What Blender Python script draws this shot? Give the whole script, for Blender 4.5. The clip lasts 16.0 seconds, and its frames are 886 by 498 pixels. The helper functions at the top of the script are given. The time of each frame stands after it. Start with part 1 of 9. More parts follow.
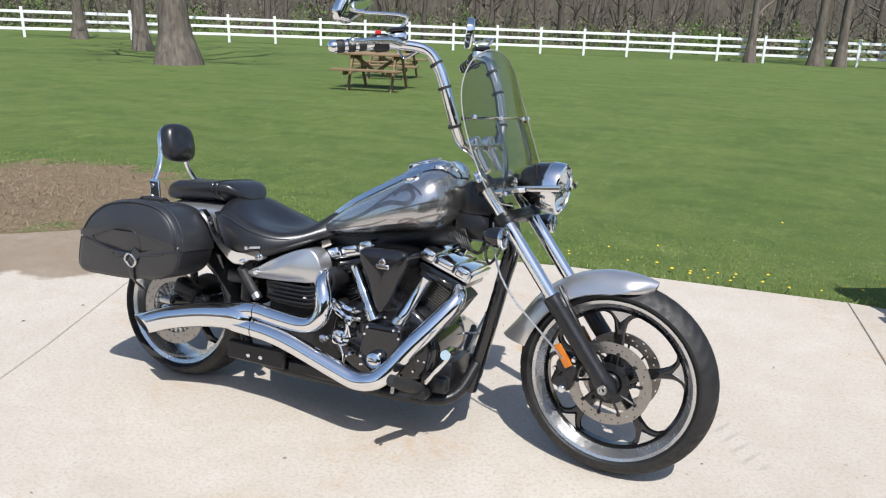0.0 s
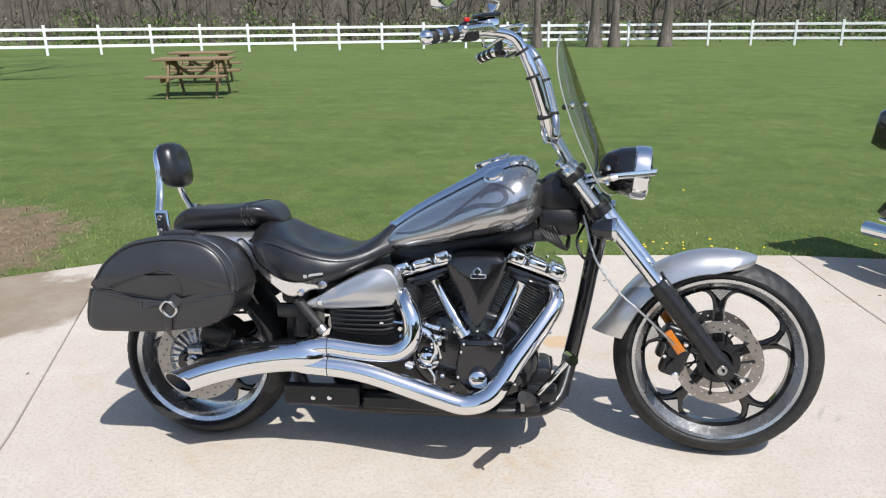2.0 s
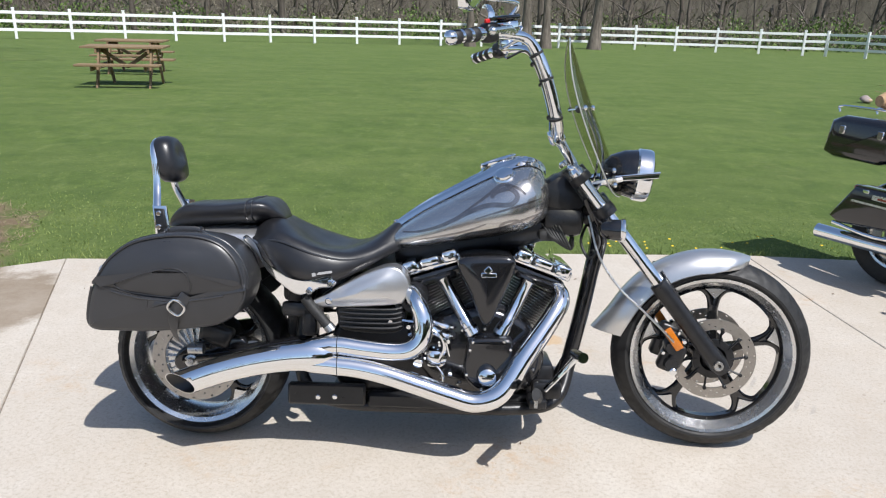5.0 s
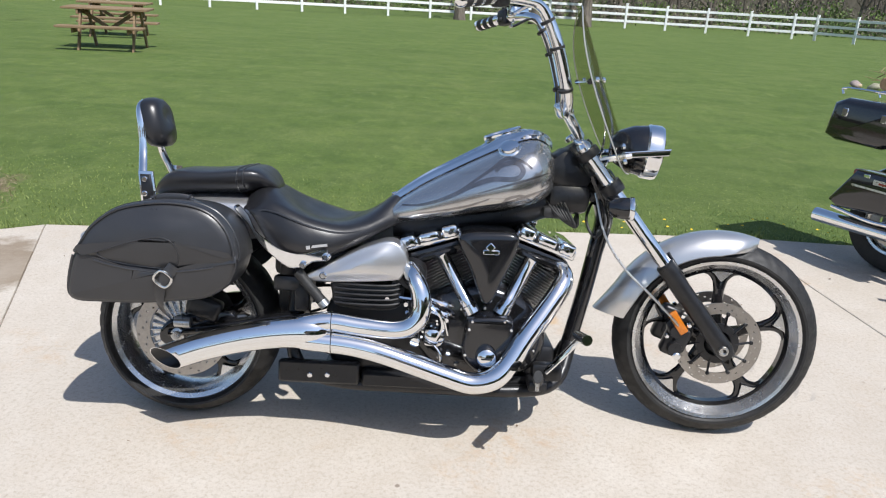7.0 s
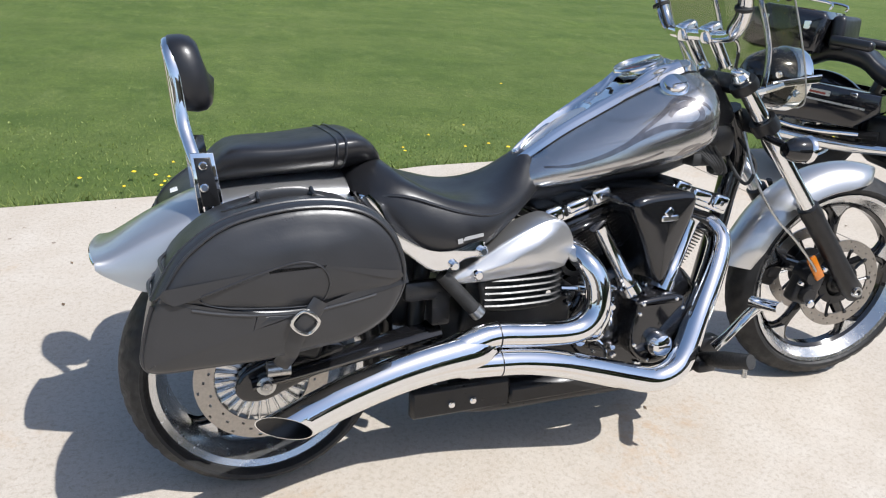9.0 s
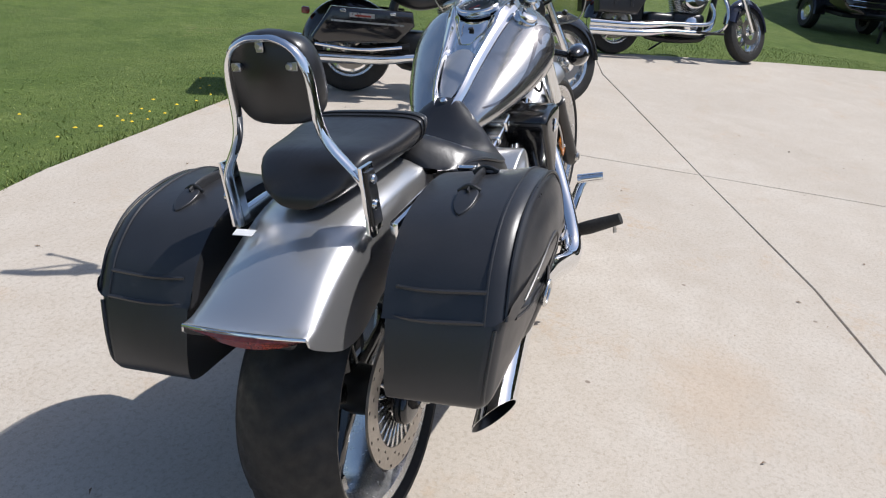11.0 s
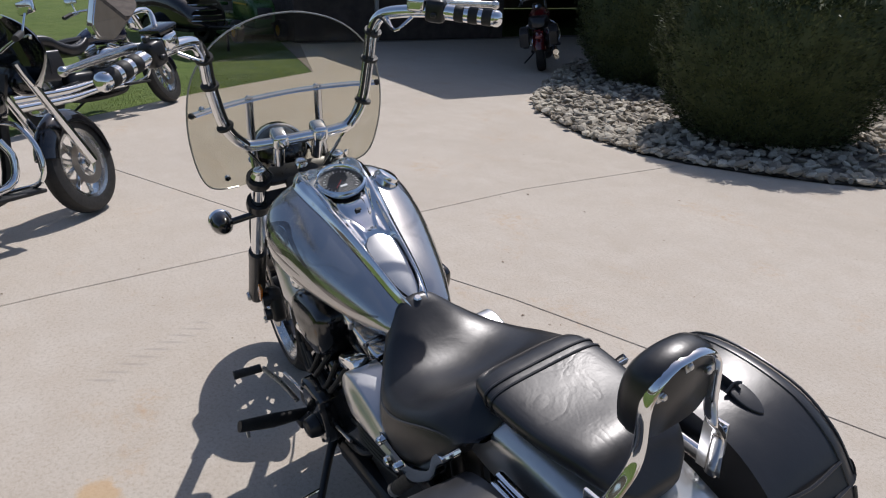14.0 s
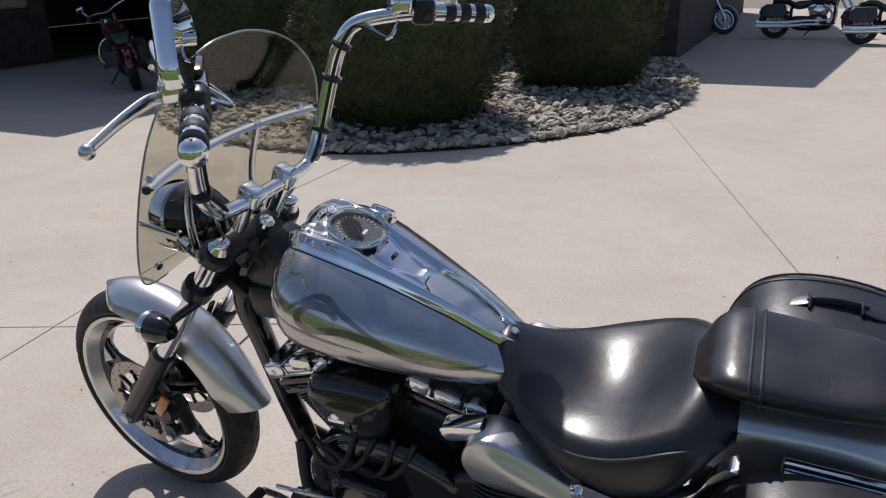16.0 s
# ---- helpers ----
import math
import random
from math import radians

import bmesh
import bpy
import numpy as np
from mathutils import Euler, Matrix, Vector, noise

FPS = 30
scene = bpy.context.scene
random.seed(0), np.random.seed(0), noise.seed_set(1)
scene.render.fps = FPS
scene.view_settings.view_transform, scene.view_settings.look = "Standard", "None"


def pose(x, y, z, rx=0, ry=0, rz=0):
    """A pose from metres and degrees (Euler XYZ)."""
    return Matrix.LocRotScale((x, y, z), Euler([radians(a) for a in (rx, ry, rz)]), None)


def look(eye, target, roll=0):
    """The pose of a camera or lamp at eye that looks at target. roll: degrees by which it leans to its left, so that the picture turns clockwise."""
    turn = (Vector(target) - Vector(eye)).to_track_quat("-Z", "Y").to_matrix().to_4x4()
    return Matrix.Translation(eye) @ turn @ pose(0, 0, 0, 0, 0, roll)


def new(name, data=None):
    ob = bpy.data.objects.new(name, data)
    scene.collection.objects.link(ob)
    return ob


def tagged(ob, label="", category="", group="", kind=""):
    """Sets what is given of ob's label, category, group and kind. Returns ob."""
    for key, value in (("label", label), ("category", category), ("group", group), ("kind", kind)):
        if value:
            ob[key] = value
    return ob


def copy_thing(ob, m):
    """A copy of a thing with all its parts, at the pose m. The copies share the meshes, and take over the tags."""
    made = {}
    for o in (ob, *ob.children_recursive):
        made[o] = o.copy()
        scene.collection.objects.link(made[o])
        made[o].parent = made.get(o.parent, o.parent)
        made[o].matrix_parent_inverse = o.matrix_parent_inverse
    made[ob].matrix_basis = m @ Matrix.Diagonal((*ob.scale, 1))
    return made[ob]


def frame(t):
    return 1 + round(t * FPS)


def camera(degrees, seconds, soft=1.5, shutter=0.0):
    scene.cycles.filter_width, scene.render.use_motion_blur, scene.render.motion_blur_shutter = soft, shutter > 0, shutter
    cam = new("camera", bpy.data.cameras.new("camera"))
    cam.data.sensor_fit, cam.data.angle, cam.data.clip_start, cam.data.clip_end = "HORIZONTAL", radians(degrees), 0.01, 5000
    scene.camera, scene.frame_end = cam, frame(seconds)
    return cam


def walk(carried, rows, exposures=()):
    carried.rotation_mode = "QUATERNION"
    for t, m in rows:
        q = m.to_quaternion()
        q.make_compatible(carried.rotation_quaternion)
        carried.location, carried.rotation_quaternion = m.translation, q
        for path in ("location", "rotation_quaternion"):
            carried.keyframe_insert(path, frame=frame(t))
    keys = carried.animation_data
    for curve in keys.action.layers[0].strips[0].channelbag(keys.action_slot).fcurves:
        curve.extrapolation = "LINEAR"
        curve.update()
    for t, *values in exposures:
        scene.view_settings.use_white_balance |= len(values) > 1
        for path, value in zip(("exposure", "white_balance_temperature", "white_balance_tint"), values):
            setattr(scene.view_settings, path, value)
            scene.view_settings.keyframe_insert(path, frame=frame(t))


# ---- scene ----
cam = camera(61.1, 16.0, 1.15)
PATH = [
    (0, (2.223, -2.242, 1.544), (1.435, -0.513, 0.921), 1.6),
    (0.5, (2.017, -2.24, 1.537), (1.347, -0.476, 0.874), -0.7),
    (1, (1.744, -2.324, 1.525), (1.277, -0.492, 0.874), -0.7),
    (1.5, (1.472, -2.379, 1.53), (1.139, -0.511, 0.897), -0.1),
    (2, (1.264, -2.32, 1.5), (0.963, -0.445, 0.873), -0.7),
    (2.5, (1.102, -2.314, 1.496), (0.914, -0.432, 0.846), 1.3),
    (3, (1.017, -2.353, 1.493), (0.868, -0.462, 0.86), 0.8),
    (3.5, (1.005, -2.374, 1.502), (0.891, -0.48, 0.871), 0.9),
    (4, (0.995, -2.372, 1.504), (0.871, -0.481, 0.864), 0.8),
    (4.2, (0.989, -2.371, 1.51), (0.867, -0.478, 0.877), 1.2),
    (6.3, (1.021, -2.333, 1.488), (0.927, -0.44, 0.849), 1.9),
    (6.5, (0.995, -2.329, 1.482), (0.913, -0.439, 0.833), 2.3),
    (7, (0.94, -2.267, 1.473), (0.88, -0.392, 0.779), 3.4),
    (7.5, (0.871, -2.058, 1.476), (0.893, -0.192, 0.757), 3.7),
    (8, (0.678, -1.874, 1.468), (0.853, -0.018, 0.744), 5.1),
    (8.5, (0.293, -1.739, 1.443), (0.696, 0.007, 0.554), 4.7),
    (9, (-0.089, -1.537, 1.357), (0.528, 0.157, 0.491), 5.6),
    (9.5, (-0.425, -1.334, 1.321), (0.459, 0.219, 0.423), 5.1),
    (10, (-0.791, -1.142, 1.283), (0.477, 0.068, 0.319), 3.4),
    (10.2, (-0.894, -1.054, 1.254), (0.475, 0.06, 0.313), 4.9),
    (12.3, (-1.257, 0.179, 1.283), (0.511, -0.158, 0.412), 5.7),
    (12.5, (-1.211, 0.251, 1.309), (0.531, -0.181, 0.426), 6.6),
    (13, (-1.101, 0.498, 1.395), (0.587, -0.084, 0.494), 7.1),
    (13.5, (-0.955, 0.715, 1.476), (0.724, -0.008, 0.664), 4.8),
    (14, (-0.771, 0.92, 1.545), (0.84, -0.017, 0.819), 2.0),
    (14.5, (-0.576, 1.117, 1.559), (0.92, 0.007, 0.831), -0.5),
    (15, (-0.343, 1.277, 1.542), (0.999, -0.024, 0.832), -0.3),
    (15.5, (-0.049, 1.353, 1.536), (1.121, -0.103, 0.82), -2.3),
    (16, (0.19, 1.506, 1.515), (1.008, -0.174, 0.803), -1.5),
]
walk(cam, [(t, look(*p)) for t, *p in PATH],
     exposures=[(0, 0.38, 6250, 10), (9.6, 0.38, 6250, 10), (10.2, 0.35, 6250, 10), (12.3, -0.17, 6380, 14), (16.0, -0.19, 6380, 14)])
from mathutils.bvhtree import BVHTree


# ---- world, sun ----
SUN_TO = Vector((0.41, -0.50, 1.0)).normalized()
SUN_EL = math.asin(SUN_TO.z)
SUN_AZ = math.atan2(SUN_TO.x, SUN_TO.y)

world = bpy.data.worlds.new("sky")
scene.world = world
world.use_nodes = True
wn = world.node_tree.nodes
wn.clear()
sky = wn.new("ShaderNodeTexSky")
sky.sky_type = "NISHITA"
sky.sun_disc = False
sky.sun_elevation = SUN_EL
sky.sun_rotation = SUN_AZ
sky.air_density = 1.0
sky.dust_density = 1.2
bg = wn.new("ShaderNodeBackground")
bg.inputs[1].default_value = 0.11
wo = wn.new("ShaderNodeOutputWorld")
world.node_tree.links.new(sky.outputs[0], bg.inputs[0])
world.node_tree.links.new(bg.outputs[0], wo.inputs[0])

sun_data = bpy.data.lights.new("sun", "SUN")
sun_data.energy = 4.2
sun_data.angle = radians(0.53)
sun_data.color = (1.0, 0.965, 0.92)
sun = new("sun", sun_data)
sun.matrix_world = look(SUN_TO * 60, (0, 0, 0))


# ---- materials ----
class Nodes:
    """A small wrapper for writing node trees."""

    def __init__(self, name):
        self.m = bpy.data.materials.new(name)
        self.m.use_nodes = True
        self.t = self.m.node_tree
        self.t.nodes.clear()
        self.out = self.t.nodes.new("ShaderNodeOutputMaterial")
        self.b = self.t.nodes.new("ShaderNodeBsdfPrincipled")
        self.t.links.new(self.b.outputs[0], self.out.inputs[0])
        self.co = self.t.nodes.new("ShaderNodeTexCoord").outputs["Object"]

    def link(self, a, b):
        self.t.links.new(a, b)

    def put(self, socket, v):
        if hasattr(v, "links"):
            self.link(v, socket)
        elif isinstance(v, (tuple, list)) and len(v) == 3 and socket.type == "RGBA":
            socket.default_value = (*v, 1)
        else:
            socket.default_value = v

    def mapped(self, scale=(1, 1, 1), turn=(0, 0, 0), co=None):
        n = self.t.nodes.new("ShaderNodeMapping")
        n.inputs["Scale"].default_value = scale
        n.inputs["Rotation"].default_value = turn
        self.link(co or self.co, n.inputs[0])
        return n.outputs[0]

    def noise(self, scale, detail=4, rough=0.55, co=None, warp=0.0):
        n = self.t.nodes.new("ShaderNodeTexNoise")
        self.link(co or self.co, n.inputs["Vector"])
        n.inputs["Scale"].default_value = scale
        n.inputs["Detail"].default_value = detail
        n.inputs["Roughness"].default_value = rough
        n.inputs["Distortion"].default_value = warp
        return n.outputs["Fac"]

    def voronoi(self, scale, feature="F1", out="Distance", co=None):
        n = self.t.nodes.new("ShaderNodeTexVoronoi")
        n.feature = feature
        self.link(co or self.co, n.inputs["Vector"])
        n.inputs["Scale"].default_value = scale
        return n.outputs[out]

    def ramp(self, fac, stops):
        n = self.t.nodes.new("ShaderNodeValToRGB")
        self.link(fac, n.inputs[0])
        el = n.color_ramp.elements
        while len(el) < len(stops):
            el.new(0.5)
        for e, (p, c) in zip(el, stops):
            e.position = p
            e.color = (c, c, c, 1) if not isinstance(c, tuple) else (*c, 1)
        return n.outputs[0]

    def mix(self, fac, a, b, mode="MIX"):
        n = self.t.nodes.new("ShaderNodeMix")
        n.data_type = "RGBA"
        n.blend_type = mode
        self.put(n.inputs[0], fac)
        self.put(n.inputs[6], a)
        self.put(n.inputs[7], b)
        return n.outputs[2]

    def calc(self, op, a, b=0.0, c=0.0):
        n = self.t.nodes.new("ShaderNodeMath")
        n.operation = op
        for k, v in enumerate((a, b, c)):
            self.put(n.inputs[k], v)
        return n.outputs[0]

    def split(self, co=None):
        n = self.t.nodes.new("ShaderNodeSeparateXYZ")
        self.link(co or self.co, n.inputs[0])
        return n.outputs

    def random(self):
        return self.t.nodes.new("ShaderNodeObjectInfo").outputs["Random"]

    def island(self):
        return self.t.nodes.new("ShaderNodeNewGeometry").outputs["Random Per Island"]

    def bump(self, height, strength=0.3, dist=0.01):
        n = self.t.nodes.new("ShaderNodeBump")
        n.inputs["Strength"].default_value = strength
        n.inputs["Distance"].default_value = dist
        self.link(height, n.inputs["Height"])
        self.link(n.outputs[0], self.b.inputs["Normal"])
        return n

    def set(self, **kw):
        names = {"color": "Base Color", "rough": "Roughness", "metal": "Metallic", "coat": "Coat Weight", "coat_rough": "Coat Roughness",
                 "spec": "Specular IOR Level", "trans": "Transmission Weight", "ior": "IOR", "alpha": "Alpha", "sheen": "Sheen Weight",
                 "sub": "Subsurface Weight"}
        for k, v in kw.items():
            self.put(self.b.inputs[names[k]], v)
        return self


def chrome(name="chrome", tone=(0.86, 0.87, 0.88), rough=0.05):
    n = Nodes(name)
    n.set(color=tone, metal=1.0, rough=n.ramp(n.noise(30, 3), [(0.3, rough * 0.7), (0.8, rough * 1.8)]))
    return n.m


def plain_metal(name, tone, rough, grain=60, var=0.25):
    n = Nodes(name)
    g = n.noise(grain, 5)
    n.set(color=n.mix(g, tuple(c * (1 - var) for c in tone), tuple(min(1, c * (1 + var)) for c in tone)), metal=1.0,
          rough=n.ramp(n.noise(grain * 0.4, 4), [(0.25, rough * 0.75), (0.8, rough * 1.3)]))
    n.bump(g, 0.05, 0.001)
    return n.m


def paint(name, tone, rough=0.35, coat=0.0, var=0.15, scale=8, bump=0.0, metal=0.0, spec=0.5):
    n = Nodes(name)
    g = n.noise(scale, 6)
    n.set(color=n.mix(n.ramp(g, [(0.3, 0.0), (0.7, 1.0)]), tuple(c * (1 - var) for c in tone), tuple(min(1, c * (1 + var)) for c in tone)),
          rough=n.ramp(n.noise(scale * 4, 4), [(0.3, rough * 0.8), (0.75, min(1, rough * 1.25))]), coat=coat, coat_rough=0.04, metal=metal, spec=spec)
    if bump:
        n.bump(n.noise(scale * 12, 5), bump, 0.002)
    return n.m


def leather(name="black_leather", tone=(0.024, 0.0245, 0.027), rough=0.34, scale=260, creased=False):
    n = Nodes(name)
    cell = n.voronoi(scale)
    broad = n.noise(9, 5)
    n.set(color=n.mix(broad, tuple(c * 0.75 for c in tone), tuple(c * 1.35 for c in tone)),
          rough=n.ramp(n.noise(14, 5), [(0.25, rough * 0.8), (0.8, rough * 1.3)]), spec=0.62)
    relief = n.calc("ADD", n.calc("MULTIPLY", cell, 0.12), n.calc("MULTIPLY", n.noise(16, 3, warp=0.6), 1.6))
    if creased:
        fold = n.ramp(n.calc("ABSOLUTE", n.calc("SUBTRACT", n.noise(8, 3, 0.5, warp=0.8), 0.5)), [(0.0, 0.0), (0.05, 1.0)])
        relief = n.calc("ADD", relief, n.calc("MULTIPLY", fold, 0.34))
    n.bump(relief, 0.09 if creased else 0.10, 0.004)
    return n.m


def silver_paint():
    """Brushed-looking silver flake with a clear coat."""
    n = Nodes("silver_metallic_paint")
    flake = n.noise(900, 2)
    n.set(color=n.mix(flake, (0.575, 0.57, 0.565), (0.62, 0.615, 0.605)), metal=0.84, rough=n.ramp(n.noise(14, 3), [(0.3, 0.29), (0.75, 0.33)]),
          coat=0.8, coat_rough=0.05)
    return n.m


def flame_paint():
    """Silver flake with dark ghost flames that run back along the tank."""
    n = Nodes("silver_flame_paint")
    flake = n.noise(900, 2)
    base = n.mix(flake, (0.50, 0.495, 0.49), (0.56, 0.555, 0.545))
    sx, sy, sz = n.split()
    # flame coordinate: height above a line that falls to the rear, bent by slow noise
    line = n.calc("SUBTRACT", sz, n.calc("MULTIPLY", sx, 0.34))
    bend = n.noise(6.0, 2, co=n.mapped((0.55, 0.12, 1.0)))
    wav = n.calc("ADD", n.calc("MULTIPLY", line, 62.0), n.calc("MULTIPLY", n.calc("SUBTRACT", bend, 0.5), 19.0))
    band = n.calc("ABSOLUTE", n.calc("SINE", wav))
    body = n.ramp(n.calc("SINE", n.calc("MULTIPLY", wav, 0.5)), [(0.35, 0.0), (0.80, 0.28)])
    edge = n.ramp(band, [(0.0, 1.0), (0.13, 1.0), (0.30, 0.0)])
    fore = n.ramp(sx, [(0.78, 0.0), (1.0, 1.0)])
    low = n.ramp(sz, [(0.70, 0.75), (0.87, 1.0), (0.915, 0.0)])
    mask = n.calc("MULTIPLY", n.calc("MULTIPLY", n.calc("MAXIMUM", edge, body), fore), low)
    n.set(color=n.mix(n.calc("MULTIPLY", mask, 0.30), base, (0.16, 0.155, 0.16)), metal=0.92,
          rough=n.ramp(n.noise(14, 3), [(0.3, 0.17), (0.75, 0.21)]), coat=0.5, coat_rough=0.05)
    return n.m


def tinted_glass(name, tone, rough=0.0, alpha=0.35):
    n = Nodes(name)
    tr = n.t.nodes.new("ShaderNodeBsdfTransparent")
    tr.inputs[0].default_value = (*tone, 1)
    gl = n.t.nodes.new("ShaderNodeBsdfGlossy")
    gl.inputs["Roughness"].default_value = 0.02
    lw = n.t.nodes.new("ShaderNodeLayerWeight")
    lw.inputs[0].default_value = 0.12
    mx = n.t.nodes.new("ShaderNodeMixShader")
    n.link(n.calc("ADD", n.calc("MULTIPLY", lw.outputs["Facing"], 0.30), 0.02), mx.inputs[0])
    n.link(tr.outputs[0], mx.inputs[1])
    n.link(gl.outputs[0], mx.inputs[2])
    n.link(mx.outputs[0], n.out.inputs[0])
    return n.m


CHROME = chrome()
# darker copy of the chrome, with shade put into its tone
CHROME_DARK = chrome("shaded_chrome", (0.6, 0.61, 0.63), 0.09)
STEEL = plain_metal("brushed_steel", (0.55, 0.55, 0.54), 0.3, 120)
ALLOY = plain_metal("machined_alloy", (0.70, 0.70, 0.69), 0.24, 90, 0.1)
RIM = paint("satin_rim_alloy", (0.66, 0.66, 0.655), 0.24, 0.2, 0.05, 12, 0.0, 0.92)
DISC = plain_metal("brake_disc_steel", (0.43, 0.40, 0.365), 0.38, 200)
SILVER = silver_paint()
FLAME = flame_paint()
FLAME_INK = paint("dark_flame_lacquer", (0.235, 0.225, 0.228), 0.20, 0.4, 0.3, 30, 0.0, 0.88)
LEATHER = leather()
SEAT_LEATHER = leather("worn_seat_leather", (0.012, 0.012, 0.0135), 0.345, 190)
PAD_LEATHER = leather("creased_pad_leather", (0.015, 0.015, 0.017), 0.35, 150, True)
BLACK_GLOSS = paint("gloss_black_paint", (0.008, 0.008, 0.009), 0.12, 0.6, 0.2)
BLACK_SATIN = paint("satin_black_metal", (0.012, 0.012, 0.013), 0.34, 0.0, 0.3, 30, 0.05)
BLACK_RUBBER = paint("black_rubber", (0.017, 0.017, 0.017), 0.62, 0.0, 0.3, 40, 0.12)
PLASTIC = paint("black_plastic", (0.02, 0.02, 0.021), 0.45, 0.0, 0.2, 60, 0.06)
ORANGE = paint("orange_reflector", (0.50, 0.15, 0.012), 0.18, 0.5, 0.12, 120)
RED_LENS = paint("red_lens", (0.27, 0.055, 0.04), 0.12, 0.6, 0.25, 160)
RED_PAINT = paint("red_switch_paint", (0.55, 0.02, 0.02), 0.3)
WINDSHIELD = tinted_glass("smoked_windshield", (0.82, 0.81, 0.755))
ACRYLIC_EDGE = paint("acrylic_edge", (0.30, 0.30, 0.28), 0.12, 0.5, 0.1)
LENS = tinted_glass("clear_lens", (0.93, 0.95, 0.96))
MIRROR = chrome("mirror_glass", (0.88, 0.89, 0.9), 0.01)
DIAL = paint("dark_dial", (0.012, 0.014, 0.018), 0.6, 0.0)
GREY_INK = paint("grey_ink", (0.34, 0.34, 0.34), 0.5, 0, 0.05)
WHITE_INK = paint("white_ink", (0.75, 0.75, 0.74), 0.5, 0, 0.05)


def tyre_material():
    n = Nodes("tyre_rubber")
    dust = n.noise(12, 5)
    n.set(color=n.mix(n.ramp(dust, [(0.35, 0.0), (0.8, 1.0)]), (0.009, 0.009, 0.009), (0.022, 0.021, 0.020)), rough=n.ramp(n.noise(50, 4), [(0.3, 0.5), (0.7, 0.72)]))
    n.bump(n.noise(160, 4), 0.15, 0.002)
    return n.m


TYRE = tyre_material()


# ---- shaping helpers ----
def part(name, bm, mat, parent=None, label="", sharp=38, category="", group="", kind=""):
    """Links a bmesh as one mesh object under a thing or a part."""
    bm.normal_update()
    lim = radians(sharp)
    for f in bm.faces:
        f.smooth = True
    for e in bm.edges:
        if len(e.link_faces) == 2 and e.calc_face_angle(0) > lim:
            e.smooth = False
    me = bpy.data.meshes.new(name)
    bm.to_mesh(me)
    bm.free()
    me.materials.append(mat)
    ob = new(name, me)
    if parent is not None:
        ob.parent = parent
    return tagged(ob, label, category, group, kind)


def part_each(name, bm, mat, parent=None, label="", sharp=38):
    """Links every connected piece of a bmesh as a part of its own."""
    bm.verts.index_update()
    seen = set()
    for v0 in list(bm.verts):
        if v0.index in seen:
            continue
        todo, isle = [v0], []
        seen.add(v0.index)
        while todo:
            v = todo.pop()
            isle.append(v)
            for e in v.link_edges:
                w = e.other_vert(v)
                if w.index not in seen:
                    seen.add(w.index)
                    todo.append(w)
        b2 = bmesh.new()
        m = {v: b2.verts.new(v.co) for v in isle}
        for f in {f for v in isle for f in v.link_faces}:
            b2.faces.new([m[v] for v in f.verts])
        part(name, b2, mat, parent, label, sharp)
    bm.free()


def thing(name, m, label, category, group="", kind=""):
    ob = new(name)
    ob.empty_display_size = 0.1
    ob.matrix_world = m
    return tagged(ob, label, category, group, kind)


def spline(pts, n=6, closed=False):
    """Catmull-Rom points through pts."""
    p = [Vector(q) for q in pts]
    if len(p) < 3 and not closed:
        return [p[0].lerp(p[-1], k / n) for k in range(n + 1)]
    out = []
    c = len(p)
    for i in range(c if closed else c - 1):
        a = p[(i - 1) % c] if closed or i > 0 else p[0] * 2 - p[1]
        b, d = p[i], p[(i + 1) % c]
        e = p[(i + 2) % c] if closed or i + 2 < c else p[-1] * 2 - p[-2]
        for k in range(n):
            t = k / n
            out.append(0.5 * ((2 * b) + (d - a) * t + (2 * a - 5 * b + 4 * d - e) * t * t + (3 * b - a - 3 * d + e) * t ** 3))
    if not closed:
        out.append(p[-1])
    return out


def loft(bm, rings, caps=True, ring_closed=True, loop=False):
    vs = [[bm.verts.new(q) for q in r] for r in rings]
    m = len(vs[0])
    pairs = list(zip(vs, vs[1:])) + ([(vs[-1], vs[0])] if loop else [])
    for a, b in pairs:
        for k in range(m if ring_closed else m - 1):
            j = (k + 1) % m
            bm.faces.new((a[k], a[j], b[j], b[k]))
    if caps and not loop and ring_closed:
        bm.faces.new(vs[0][::-1])
        bm.faces.new(vs[-1])
    return vs


def tube(bm, pts, r, seg=10, n=5, flat=1.0, up=None, smooth=True, closed=False, caps=True):
    """A swept tube; r a number or a list along pts; flat squashes it along the second axis."""
    path = spline(pts, n, closed) if smooth else [Vector(q) for q in pts]
    cnt = len(path)
    rings = []
    prev = None
    for i, q in enumerate(path):
        if closed:
            d = (path[(i + 1) % cnt] - path[i - 1]).normalized()
        else:
            d = (path[min(i + 1, cnt - 1)] - path[max(i - 1, 0)]).normalized()
        if prev is None:
            ref = Vector(up) if up else (Vector((0, 1, 0)) if abs(d.y) < 0.9 else Vector((0, 0, 1)))
        else:
            ref = Vector(up) if up else prev
        a = (ref - d * ref.dot(d)).normalized()
        prev = a
        b = d.cross(a)
        if isinstance(r, (list, tuple)):
            f = i / (cnt if closed else cnt - 1) * (len(r) - 1)
            k = min(int(f), len(r) - 2)
            rad = r[k] + (r[k + 1] - r[k]) * (f - k)
        else:
            rad = r
        rings.append([q + (a * math.cos(t) + b * math.sin(t) * flat) * rad for t in [2 * math.pi * s / seg for s in range(seg)]])
    loft(bm, rings, caps, True, closed)
    return bm


